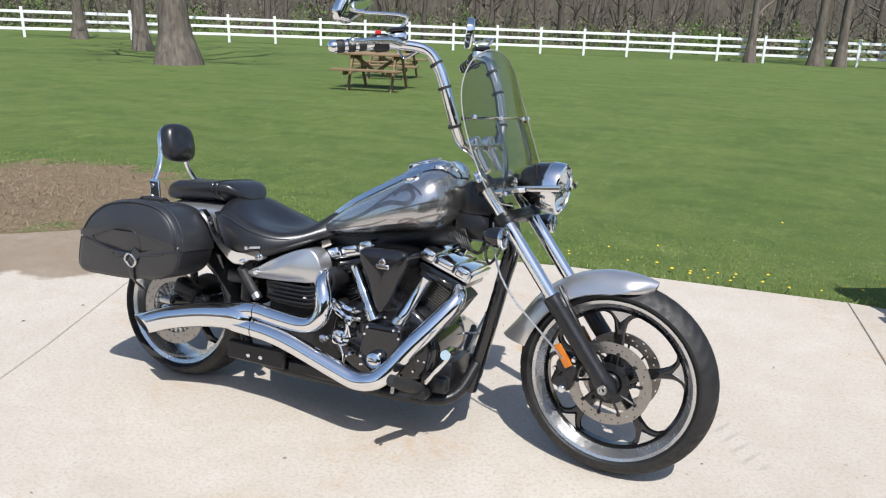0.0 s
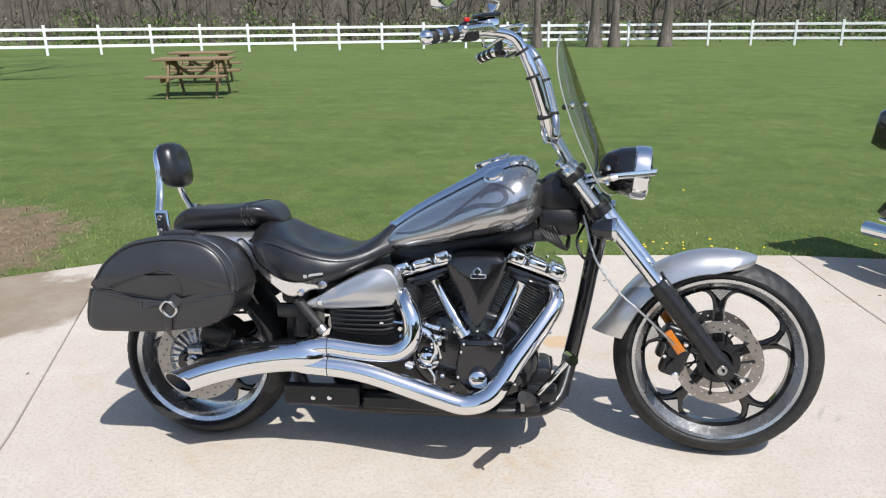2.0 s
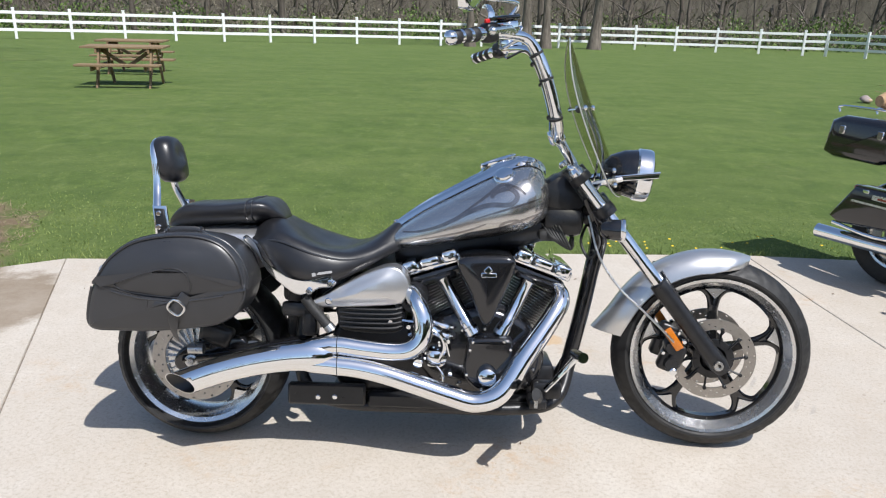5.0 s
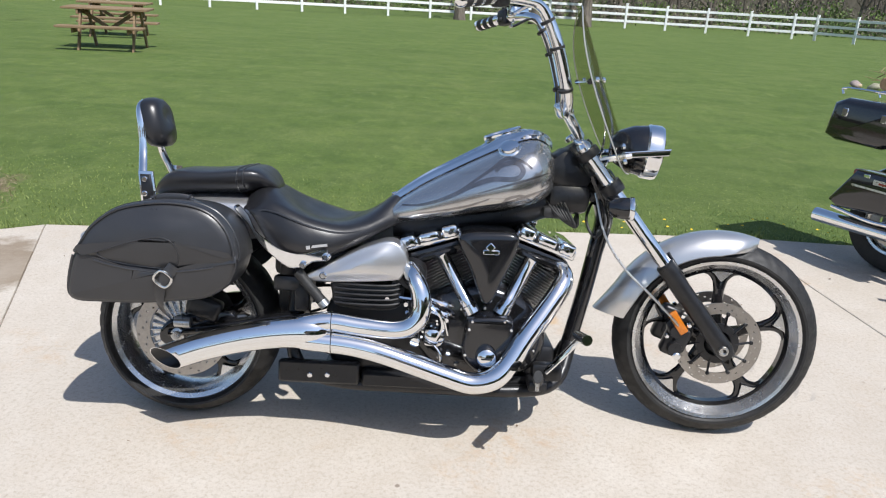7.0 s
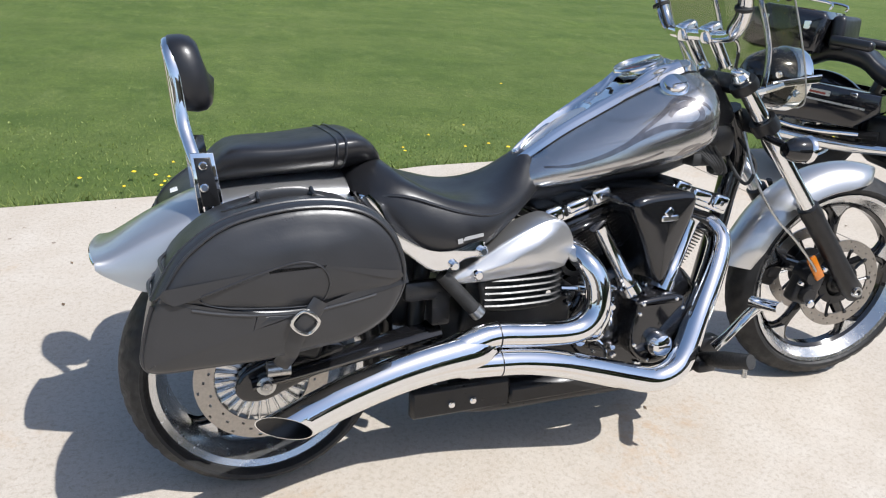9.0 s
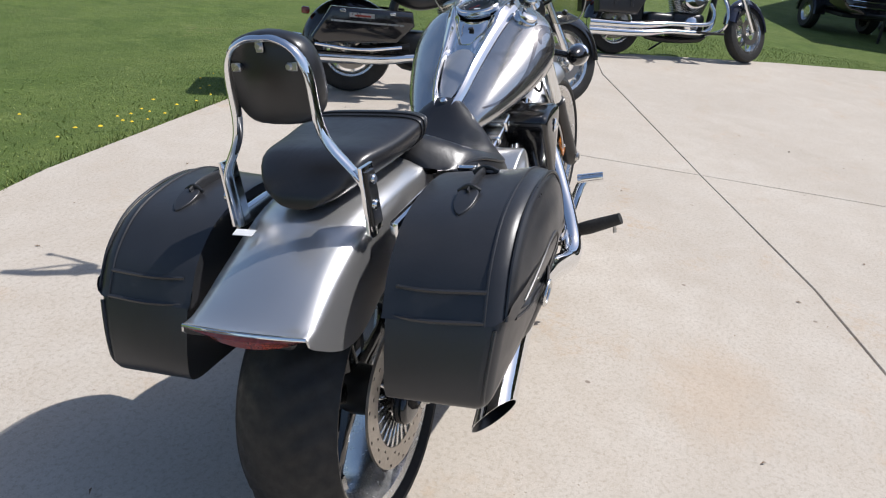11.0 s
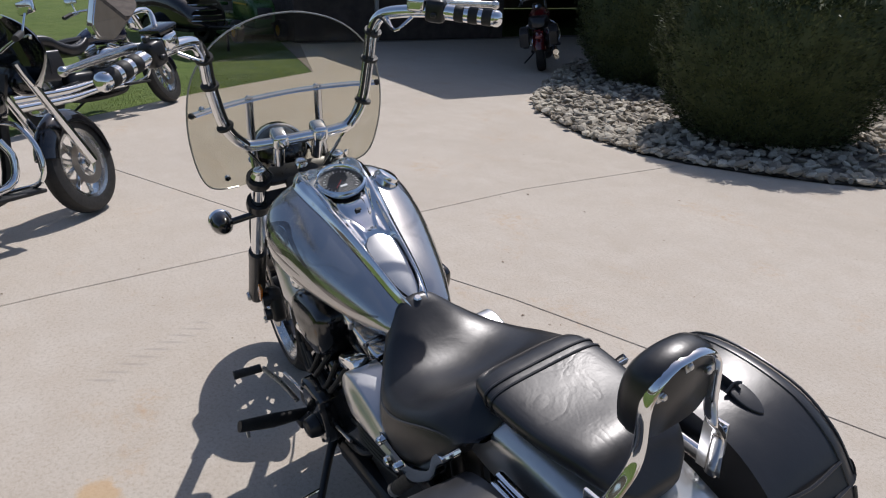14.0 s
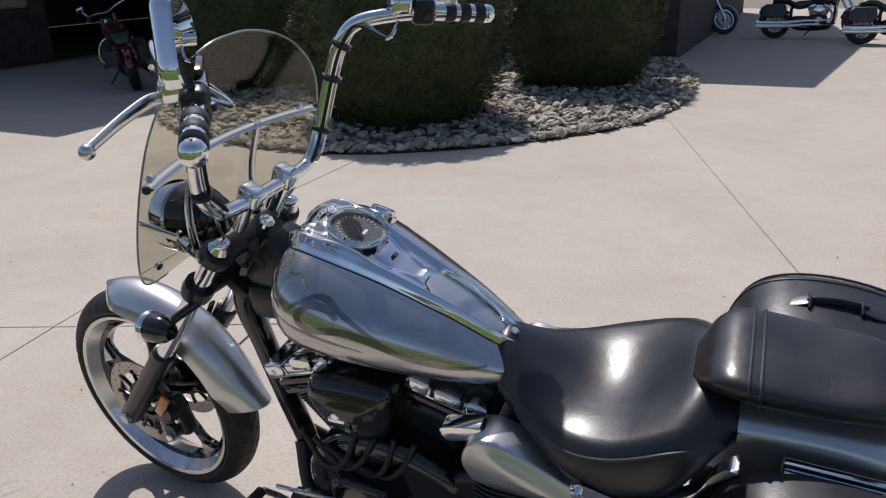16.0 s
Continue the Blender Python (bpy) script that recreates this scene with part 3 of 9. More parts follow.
def build_house():
    h = thing("house", Matrix(), "single-storey house with dark block base, tan siding and an open garage", "house", kind="structure")
    X0, X1, X2, Y0, Y1, Y2 = 2.1, 12.8, 21.0, -22.0, -10.95, -3.7
    EH = 3.7
    # wing behind the shrubs
    wall_box(h, "wall", X0, X1, Y1 - 0.2, Y1, 0, 0.95, BRICK, "dark block base")
    wall_box(h, "wall", X0 + 0.03, X1, Y1 - 0.2, Y1 - 0.03, 0.95, EH, SIDING, "tan siding")
    wall_box(h, "wall", X0, X0 + 0.2, Y0, Y1 - 0.2, 0, 0.95, BRICK)
    wall_box(h, "wall", X0 + 0.03, X0 + 0.2, Y0, Y1 - 0.2, 0.95, EH, SIDING)
    # garage wing: wall with a door opening
    wall_box(h, "wall", X1, X1 + 0.2, -8.2, Y2, 0, 0.95, BRICK)
    wall_box(h, "wall", X1 + 0.03, X1 + 0.2, -8.2, Y2, 0.95, EH, SIDING)
    wall_box(h, "wall", X1 + 0.03, X1 + 0.2, Y1, -8.2, 2.2, EH, SIDING)
    wall_box(h, "wall", X1 + 0.2, X2, Y2 - 0.2, Y2, 0, 0.95, BRICK)
    wall_box(h, "wall", X1 + 0.2, X2, Y2 - 0.2, Y2 - 0.03, 0.95, EH, SIDING)
    wall_box(h, "wall", X2, X2 + 0.2, Y0, Y2, 0, EH, SIDING)
    wall_box(h, "wall", X0, X2, Y0 - 0.2, Y0, 0, EH, SIDING)
    wall_box(h, "door_jamb", X1 - 0.05, X1 + 0.2, -8.2, -7.9, 0, 2.3, BRICK, "dark garage door jamb")
    wall_box(h, "downpipe", X1 - 0.09, X1 - 0.02, -5.35, -5.28, 0, EH, TRIM, "pale downpipe")
    # siding boards
    z = 0.98
    while z < EH - 0.1:
        bm = boxes(((X1 - X0 - 0.1, 0.015, 0.16), Matrix.Translation(((X0 + X1) / 2, Y1 - 0.018, z + 0.08)) @ Matrix.Rotation(radians(4), 4, "X"), 0.003, 1))
        part("siding_board", bm, SIDING, h)
        bm = boxes(((0.015, Y2 + 8.2, 0.16), Matrix.Translation((X1 + 0.018, (Y2 - 8.2) / 2, z + 0.08)) @ Matrix.Rotation(radians(4), 4, "Y"), 0.003, 1))
        part("siding_board", bm, SIDING, h)
        z += 0.17
    # roofs with overhang
    bm = B()
    def roof(x0, x1, y0, y1, ridge_along_x, top):
        o = 0.5
        x0, x1, y0, y1 = x0 - o, x1 + o, y0 - o, y1 + o
        e = EH - 0.05
        if ridge_along_x:
            ym = (y0 + y1) / 2
            p = [(x0, y0, e), (x1, y0, e), (x1, y1, e), (x0, y1, e), (x0, ym, top), (x1, ym, top)]
            fs = [(0, 1, 5, 4), (2, 3, 4, 5), (0, 4, 3), (1, 2, 5), (0, 3, 2, 1)]
        else:
            xm = (x0 + x1) / 2
            p = [(x0, y0, e), (x1, y0, e), (x1, y1, e), (x0, y1, e), (xm, y0, top), (xm, y1, top)]
            fs = [(0, 4, 5, 3), (1, 2, 5, 4), (0, 1, 4), (3, 5, 2), (0, 3, 2, 1)]
        vs = [bm.verts.new(q) for q in p]
        for f in fs:
            bm.faces.new([vs[k] for k in f])
    roof(X0, X1 + 1.0, Y0, Y1, True, EH + 1.7)
    part("roof", bm, SHINGLE, h, "brown shingle roof")
    bm = B()
    roof(X1, X2, Y0, Y2, False, EH + 2.0)
    part("roof", bm, SHINGLE, h)
    # unseen slab, added only to cast the shade on the drive by the garage
    wall_box(h, "roof", 8.45, X1 + 0.6, Y1 - 0.3, -5.45, EH + 0.12, EH + 0.34, SHINGLE, "unseen roof slab that shades the drive before the garage")


build_house()


# ---- shrubs and stone bed ----
def leaf_cloud(bm, count, shape, size, rng, shag=0.12, stretch=1.5):
    """Small pointed leaves on and under the surface given by shape(dir) -> (point, out)."""
    for _ in range(count):
        d = Vector((rng.gauss(0, 1), rng.gauss(0, 1), rng.gauss(0, 1))).normalized()
        q, out = shape(d)
        q = q + out * (rng.random() ** 0.6 * shag * 2 - shag * 1.6)
        side = out.cross(Vector((rng.gauss(0, 1), rng.gauss(0, 1), rng.gauss(0, 1)))).normalized()
        tip = (out * rng.uniform(0.3, 1.1) + Vector((0, 0, rng.uniform(0.0, 0.9))) + side * rng.uniform(-0.6, 0.6)).normalized()
        s = size * rng.uniform(0.6, 1.5)
        wv = tip.cross(out + Vector((0.01, 0.02, 0.03))).normalized() * s * 0.32
        a = bm.verts.new(q - wv * 0.3)
        b = bm.verts.new(q + wv + tip * s * 0.5)
        c = bm.verts.new(q + tip * s * stretch)
        e = bm.verts.new(q - wv + tip * s * 0.45)
        bm.faces.new((a, b, c, e))


def shrub_mesh(seed, rx, rz):
    rng = random.Random(seed)

    def shape(d):
        n = Vector((d.x, d.y, d.z))
        lump = 1 + 0.09 * noise.noise(n * 2.2 + Vector((seed, 0, 0))) + 0.06 * noise.noise(n * 5.5) + 0.10 * noise.noise(Vector((n.x * 12, n.y * 12, n.z * 6)))
        flat = math.hypot(d.x, d.y) + 1e-6
        # an egg with a wide waist, drawn in towards the stones
        r = rx * (1 - max(0.0, d.z) ** 2.3) ** 0.52 * (1 - 0.34 * max(0.0, -d.z) ** 2.0)
        p = Vector((d.x / flat * r * lump, d.y / flat * r * lump, rz * (0.97 + 0.95 * d.z) * (1 + (lump - 1) * max(0.0, d.z))))
        up = max(0.0, d.z) ** 3 * 2.2
        return p, Vector((d.x / flat, d.y / flat, up)).normalized()

    bm = B()
    leaf_cloud(bm, 48000, shape, 0.022, rng, 0.055)
    # inner mass so that no light comes through
    r = bmesh.ops.create_icosphere(bm, subdivisions=4, radius=1)
    for v in r["verts"]:
        q, o = shape(v.co.normalized())
        v.co = q - o * 0.10
    return bm


def build_shrub(at, seed, rx, rz):
    s = thing("evergreen_shrub", pose(*at), "dense dark green clipped evergreen shrub in a stone bed", "shrub", "shrubs by the house")
    part("foliage", shrub_mesh(seed, rx, rz), YEW_LEAF, s, sharp=180)
    bm = B()
    tube(bm, [(0, 0, -0.02), (0.02, 0, 0.3), (0, 0.02, rz)], [0.07, 0.05, 0.02], 8)
    part("stem", bm, BARK_GREY, s)


build_shrub((3.92, -5.30, 0.02), 1, 1.04, 0.92)
build_shrub((2.86, -8.10, 0.02), 2, 1.00, 1.05)
build_shrub((7.0, -6.85, 0.02), 3, 1.05, 0.92)


def inside(p, poly):
    c = False
    for (x0, y0), (x1, y1) in zip(poly, poly[1:] + poly[:1]):
        if (y0 > p[1]) != (y1 > p[1]) and p[0] < (x1 - x0) * (p[1] - y0) / (y1 - y0) + x0:
            c = not c
    return c


def stone_mesh(seed):
    rng = random.Random(seed)
    bm = B()
    bmesh.ops.create_icosphere(bm, subdivisions=1, radius=1)
    for v in bm.verts:
        k = rng.uniform(0.72, 1.12)
        v.co = Vector((v.co.x * k, v.co.y * 0.72 * k, v.co.z * 0.40 * k))
    return bm


def build_bed():
    poly = BED_EDGE + [(9.3, -10.8)]
    bm = B()
    top = [bm.verts.new((x, y, 0.012)) for x, y in poly]
    f = bm.faces.new(top)
    bmesh.ops.triangulate(bm, faces=[f])
    bmesh.ops.recalc_face_normals(bm, faces=bm.faces)
    base = part("stone_bed", bm, paint("bed_soil", (0.20, 0.18, 0.155), 0.95, 0, 0.4, 10, 0.4), None, "landscape bed filled with pale broken stone", category="stone bed", kind="structure")
    bm = B()
    tube(bm, [(x, y, 0.02) for x, y in BED_EDGE[:3]], 0.022, 6, 4)
    part("bed_edging", bm, PLASTIC, base, "black bed edging")
    bm = B()
    tube(bm, [(x, y, 0.02) for x, y in BED_EDGE[12:]], 0.022, 6, 4)
    part("bed_edging", bm, PLASTIC, base)
    rng = random.Random(7)
    kinds = []
    for k in range(6):
        sb = stone_mesh(k)
        me = bpy.data.meshes.new("stone")
        sb.to_mesh(me)
        sb.free()
        me.materials.append(STONE)
        kinds.append(me)
    near, far = [], []
    while len(near) + len(far) < 7000:
        p = (rng.uniform(1.3, 9.2), rng.uniform(-10.8, -3.7))
        if not inside(p, poly):
            continue
        (near if p[1] > -6.2 and p[0] < 5.6 and len(near) < 300 and rng.random() < 0.5 else far).append(p)
    rim = spline([(x, y, 0) for x, y in BED_EDGE], 12)
    far += [(q.x + rng.uniform(-0.03, 0.08), q.y - rng.uniform(-0.01, 0.10)) for q in rim for _ in range(2)]
    for x, y in near:
        s = rng.uniform(0.028, 0.072)
        ob = new("stone", rng.choice(kinds))
        ob.parent = base
        ob.matrix_world = pose(x, y, 0.02 + s * rng.uniform(0.2, 0.75), rng.uniform(-30, 30), rng.uniform(-30, 30), rng.uniform(0, 360)) @ Matrix.Scale(s, 4)
    verts, faces = [], []
    shapes = [([v.co.copy() for v in me.vertices], [tuple(p.vertices) for p in me.polygons]) for me in kinds]
    for x, y in far:
        s = rng.uniform(0.026, 0.072)
        m = pose(x, y, 0.02 + s * rng.uniform(0.2, 0.75), rng.uniform(-30, 30), rng.uniform(-30, 30), rng.uniform(0, 360)) @ Matrix.Scale(s, 4)
        v, f = rng.choice(shapes)
        o = len(verts)
        verts += [m @ q for q in v]
        faces += [tuple(i + o for i in t) for t in f]
    me = bpy.data.meshes.new("stones")
    me.from_pydata(verts, [], faces)
    me.materials.append(STONE)
    ob = new("stones", me)
    ob.parent = base
    tagged(ob, kind="stuff")


build_bed()


# ---- fence ----
FENCE = [(-44, 8), (-37, 17.5), (-31.5, 25), (-26, 31), (-20, 35), (-14, 38), (-7, 41.5), (0, 43.5), (8, 46), (14, 46), (20.5, 44.5)]
FENCE_TURN = [(20.5, 44.5), (23.5, 40), (28, 33)]
FENCE_SIDE = [(28, 33), (34, 22), (38, 9), (39, 0), (40, -8)]


def along(line, step):
    out, left = [], 0.0
    for a, b in zip(line, line[1:]):
        a, b = Vector(a), Vector(b)
        d = (b - a).length
        s = left
        while s < d:
            out.append(a.lerp(b, s / d))
            s += step
        left = s - d
    return out


def build_fence(line, mat, label, dense=()):
    f = thing("fence", Matrix(), label, "fence", kind="structure")
    posts = along(line, 2.44)
    if (Vector(line[-1]) - posts[-1]).length > 0.4:
        posts.append(Vector(line[-1]))
    pm = boxes(((0.13, 0.13, 1.42), Matrix.Translation((0, 0, 0.69)), 0.01, 1), ((0.15, 0.15, 0.05), Matrix.Translation((0, 0, 1.42)), 0.015, 1))
    first = part("post", pm, mat, f)
    me = first.data
    bpy.data.objects.remove(first)
    rm = boxes(((1.0, 0.04, 0.14), None, 0.006, 1))
    first = part("rail", rm, mat, f)
    rme = first.data
    bpy.data.objects.remove(first)
    pts = [Vector((p.x, p.y, lawn_z(p.x, p.y))) for p in posts]
    for k, p in enumerate(pts):
        ob = new("post", me)
        ob.parent = f
        if k + 1 < len(pts):
            d = pts[k + 1] - p
        ob.matrix_world = Matrix.Translation(p) @ Matrix.Rotation(math.atan2(d.y, d.x), 4, "Z")
        if k + 1 < len(pts):
            mid = (p + pts[k + 1]) / 2
            for h in (0.42, 0.82, 1.22):
                r = new("rail", rme)
                r.parent = f
                r.matrix_world = Matrix.Translation(mid + Vector((0, 0, h))) @ d.to_track_quat("X", "Z").to_matrix().to_4x4() @ Matrix.Diagonal((d.length - 0.1, 1, 1, 1))


build_fence(FENCE, FENCE_WHITE, "white three-rail vinyl fence across the lawn")
build_fence(FENCE_SIDE, FENCE_WHITE, "white three-rail vinyl fence beside the drive")
build_fence(FENCE_TURN, FENCE_WHITE, "white three-rail vinyl fence at the lawn's end")


# ---- picnic tables ----
def build_table(m):
    t = thing("picnic_table", m, "brown stained wooden picnic table standing on the lawn", "picnic table", "picnic tables")
    for k in range(5):
        part("tabletop_board", boxes(((1.52, 0.138, 0.038), Matrix.Translation((0, (k - 2) * 0.146, 0.74)), 0.005, 1)), TABLE_WOOD, t)
    for s in (-1, 1):
        for k in range(2):
            part("bench_board", boxes(((1.52, 0.138, 0.038), Matrix.Translation((0, s * (0.62 + 0.073 + (k - 0.5) * 0.146), 0.44)), 0.005, 1)), TABLE_WOOD, t)
    for x in (-0.48, 0.48):
        part("crosspiece", boxes(((0.038, 1.5, 0.09), Matrix.Translation((x, 0, 0.375)), 0.004, 1)), TABLE_WOOD, t)
        part("crosspiece", boxes(((0.038, 0.70, 0.09), Matrix.Translation((x, 0, 0.675)), 0.004, 1)), TABLE_WOOD, t)
        for s in (-1, 1):
            part("leg", boxes(((0.038, 0.09, 0.86), Matrix.Translation((x + 0.04, s * 0.42, 0.35)) @ Matrix.Rotation(radians(s * 28), 4, "X"), 0.004, 1)), TABLE_WOOD, t)
        part("brace", boxes(((0.60, 0.038, 0.07), Matrix.Translation((x * 0.5, 0, 0.52)) @ Matrix.Rotation(radians(34 if x < 0 else -34), 4, "Y"), 0.004, 1)), TABLE_WOOD, t)
    return t


build_table(pose(-6.15, 12.35, lawn_z(-6, 12.35) + 0.01, 0, 0, 12))
build_table(pose(-7.55, 15.6, lawn_z(-7.5, 15.6) + 0.01, 0, 0, 10))


# ---- trees ----
def limb(bm, a, d, length, r, depth, rng, seg, spread=0.75):
    """A tapered limb that forks into smaller ones."""
    pts = [a]
    q, dd = a.copy(), d.copy()
    steps = 4
    for _ in range(steps):
        dd = (dd + Vector((rng.gauss(0, 0.14), rng.gauss(0, 0.14), rng.gauss(0.05, 0.10)))).normalized()
        q = q + dd * length / steps
        pts.append(q.copy())
    tube(bm, pts, [r, r * 0.86, r * 0.74, r * 0.64, r * 0.52], seg, 1, smooth=False, caps=False)
    if depth == 0:
        return
    for k in range(rng.choice((2, 3, 3)) if depth > 1 else rng.choice((2, 3, 4))):
        side = Vector((rng.gauss(0, 1), rng.gauss(0, 1), rng.gauss(0.15, 0.6))).normalized()
        at = pts[rng.choice((2, 3, 4, 4))]
        nd = (dd + side * spread * rng.uniform(0.7, 1.3)).normalized()
        limb(bm, at, nd, length * rng.uniform(0.55, 0.8), r * rng.uniform(0.38, 0.58), depth - 1, rng, max(3, seg - 2), spread)


def build_tree(at, height, r, seed, depth=5, fork=0.3, lean=0.0):
    rng = random.Random(seed)
    t = thing("tree", pose(*at), "bare deciduous tree with rough grey bark on the lawn", "tree", "bare trees by the fence")
    bm = B()
    pts, rr = [], []
    for k in range(9):
        f = k / 8
        pts.append(Vector((lean * f * height + 0.10 * r * math.sin(f * 5 + seed), 0.12 * r * math.cos(f * 4 + seed), f * height * 0.55)))
        rr.append(r * (1 + 0.75 * (1 - f) ** 10 - 0.45 * f))
    path = spline(pts, 3)
    rings = []
    for i, q in enumerate(path):
        f = i / (len(path) - 1) * 8
        k = min(int(f), 7)
        rad = rr[k] + (rr[k + 1] - rr[k]) * (f - k)
        rings.append([q + Vector((math.cos(a), math.sin(a), 0)) * rad * (1 + 0.10 * noise.noise(Vector((math.cos(a) * 1.6, math.sin(a) * 1.6, q.z * 0.6 + seed))) + 0.12 * max(0, 1 - q.z / 0.5) * math.cos(5 * a + seed))
                      for a in [2 * math.pi * s / 16 for s in range(16)]])
    rings[0] = [q - Vector((0, 0, 0.12)) for q in rings[0]]
    loft(bm, rings)
    part("trunk", bm, BARK_GREY, t, sharp=60)
    bm = B()
    for k in range(7):
        h = fork + (1 - fork) * k / 7
        p = path[int(h * (len(path) - 1))]
        a = rng.uniform(0, 6.28)
        limb(bm, p.copy(), Vector((math.cos(a), math.sin(a), 0.55)).normalized(), height * rng.uniform(0.22, 0.34), r * 0.42 * (1.15 - 0.5 * h), depth - 1, rng, 7)
    limb(bm, path[-1].copy(), Vector((0, 0, 1)), height * 0.3, r * 0.5, depth - 1, rng, 7)
    part("crown", bm, BARK_GREY, t, sharp=180)


build_tree((-14.2, 14.9, lawn_z(-14.2, 14.9)), 13, 0.40, 3, 5)
build_tree((-20.7, 19.8, lawn_z(-20, 19.8)), 12, 0.24, 8, 4)
build_tree((-26.5, 26.8, lawn_z(-26, 26.8)), 12, 0.17, 9, 4)
build_tree((-30.4, 25.2, lawn_z(-30, 25.2)), 11, 0.26, 12, 4)
build_tree((-0.37, 42.9, lawn_z(0, 42.9)), 14, 0.21, 21, 4)
build_tree((2.87, 43.3, lawn_z(3, 43.3)), 14, 0.27, 25, 4, 0.45)
build_tree((4.05, 43.5, lawn_z(4, 43.5)), 15, 0.23, 22, 4, 0.5)
build_tree((7.0, 44.2, lawn_z(7, 44.2)), 15, 0.27, 23, 4, 0.5, 0.02)


def build_woods():
    rng = random.Random(31)
    bm = B()
    line = along([(-80, 20), (-60, 36), (-40, 48), (-22, 53), (-5, 57), (12, 60), (28, 58), (44, 46), (58, 26), (64, 0)], 0.62)
    for k, p in enumerate(line):
        off = rng.uniform(0, 26)
        d = Vector((p.x, p.y - 5)).normalized()
        q = Vector((p.x + d.x * off + rng.gauss(0, 0.8), p.y + d.y * off, 0))
        q.z = lawn_z(q.x, q.y) - 0.1
        r = rng.choice((0.07, 0.10, 0.13, 0.2, 0.26))
        hgt = rng.uniform(7, 14)
        dd = Vector((rng.gauss(0, 0.07), rng.gauss(0, 0.05), 1)).normalized()
        top = q + dd * hgt * 0.5
        tube(bm, [q, q.lerp(top, 0.5) + Vector((rng.gauss(0, 0.15), 0, 0)), top], [r * 1.15, r, r * 0.7], 6, 1, smooth=False, caps=False)
        for j in range(8):
            f = rng.uniform(0.12, 1.0)
            a = rng.uniform(0, 6.28)
            limb(bm, q.lerp(top, f), Vector((math.cos(a), math.sin(a), rng.uniform(0.3, 1.1))).normalized(), rng.uniform(1.2, 3.0), r * rng.uniform(0.2, 0.42), 1, rng, 4, 0.9)
    part("woods", bm, BARK_FAR, None, "bare brown woodland behind the fence", sharp=180, category="woods", kind="stuff")

    def thicket(name, mat, count, sizes, heights, seed, label, leaves, keep):
        rg = random.Random(seed)
        b2 = B()
        for _ in range(count):
            p = rg.choice(line)
            d = Vector((p.x, p.y - 5)).normalized()
            off = rg.uniform(-5, 22)
            c = Vector((p.x + d.x * off, p.y + d.y * off, 0))
            if noise.noise(Vector((c.x * 0.11, c.y * 0.11, seed))) < keep:
                continue
            c.z = lawn_z(c.x, c.y)
            w, h = rg.uniform(*sizes), rg.uniform(*heights)

            def shape(dr):
                return c + Vector((dr.x * w, dr.y * w, abs(dr.z) * h)), dr
            leaf_cloud(b2, leaves, shape, 0.17, rg, 0.45, 1.3)
        part(name, b2, mat, None, label, sharp=180, category="undergrowth", kind="stuff")

    thicket("brushwood", BRUSH_LEAF, 900, (0.6, 1.6), (0.8, 2.8), 5, "grey brown leafless undergrowth at the wood's edge", 70, -0.6)
    thicket("green_undergrowth", SPRING_LEAF, 900, (0.6, 1.7), (0.8, 2.7), 6, "fresh green spring undergrowth at the wood's edge", 110, 0.0)
    # far edge of the wood
    bm = B()
    far = [(-190, 20), (-120, 95), (-50, 118), (10, 124), (70, 112), (125, 70), (150, -30)]
    pts = spline([(x, y, 0) for x, y in far], 10)
    rg = random.Random(4)
    low = [bm.verts.new((p.x, p.y, -4)) for p in pts]
    high = [bm.verts.new((p.x, p.y, 11 + rg.uniform(-1.2, 1.2))) for p in pts]
    for k in range(len(pts) - 1):
        bm.faces.new((low[k], low[k + 1], high[k + 1], high[k]))
    n = Nodes("far_wood_haze")
    g = n.noise(1.4, 6, 0.75, co=n.mapped((1, 1, 0.25)))
    n.set(color=n.mix(n.ramp(g, [(0.3, 0.0), (0.7, 1.0)]), (0.085, 0.072, 0.06), (0.19, 0.165, 0.135)), rough=1.0, spec=0.0)
    part("backdrop", bm, n.m, None, "far grey brown edge of the woods", category="woods", kind="structure")
    # unseen southern ring, added so that the chrome reflects a dark horizon
    bm = B()
    pts = spline([(150, -30, 0), (120, -110, 0), (30, -140, 0), (-70, -130, 0), (-150, -70, 0), (-190, 20, 0)], 10)
    low = [bm.verts.new((p.x, p.y, -4)) for p in pts]
    high = [bm.verts.new((p.x, p.y, 10 + rg.uniform(-1.5, 1.5))) for p in pts]
    for k in range(len(pts) - 1):
        bm.faces.new((low[k], low[k + 1], high[k + 1], high[k]))
    part("backdrop", bm, n.m, None, "far grey brown edge of the woods", category="woods", kind="structure")


build_woods()


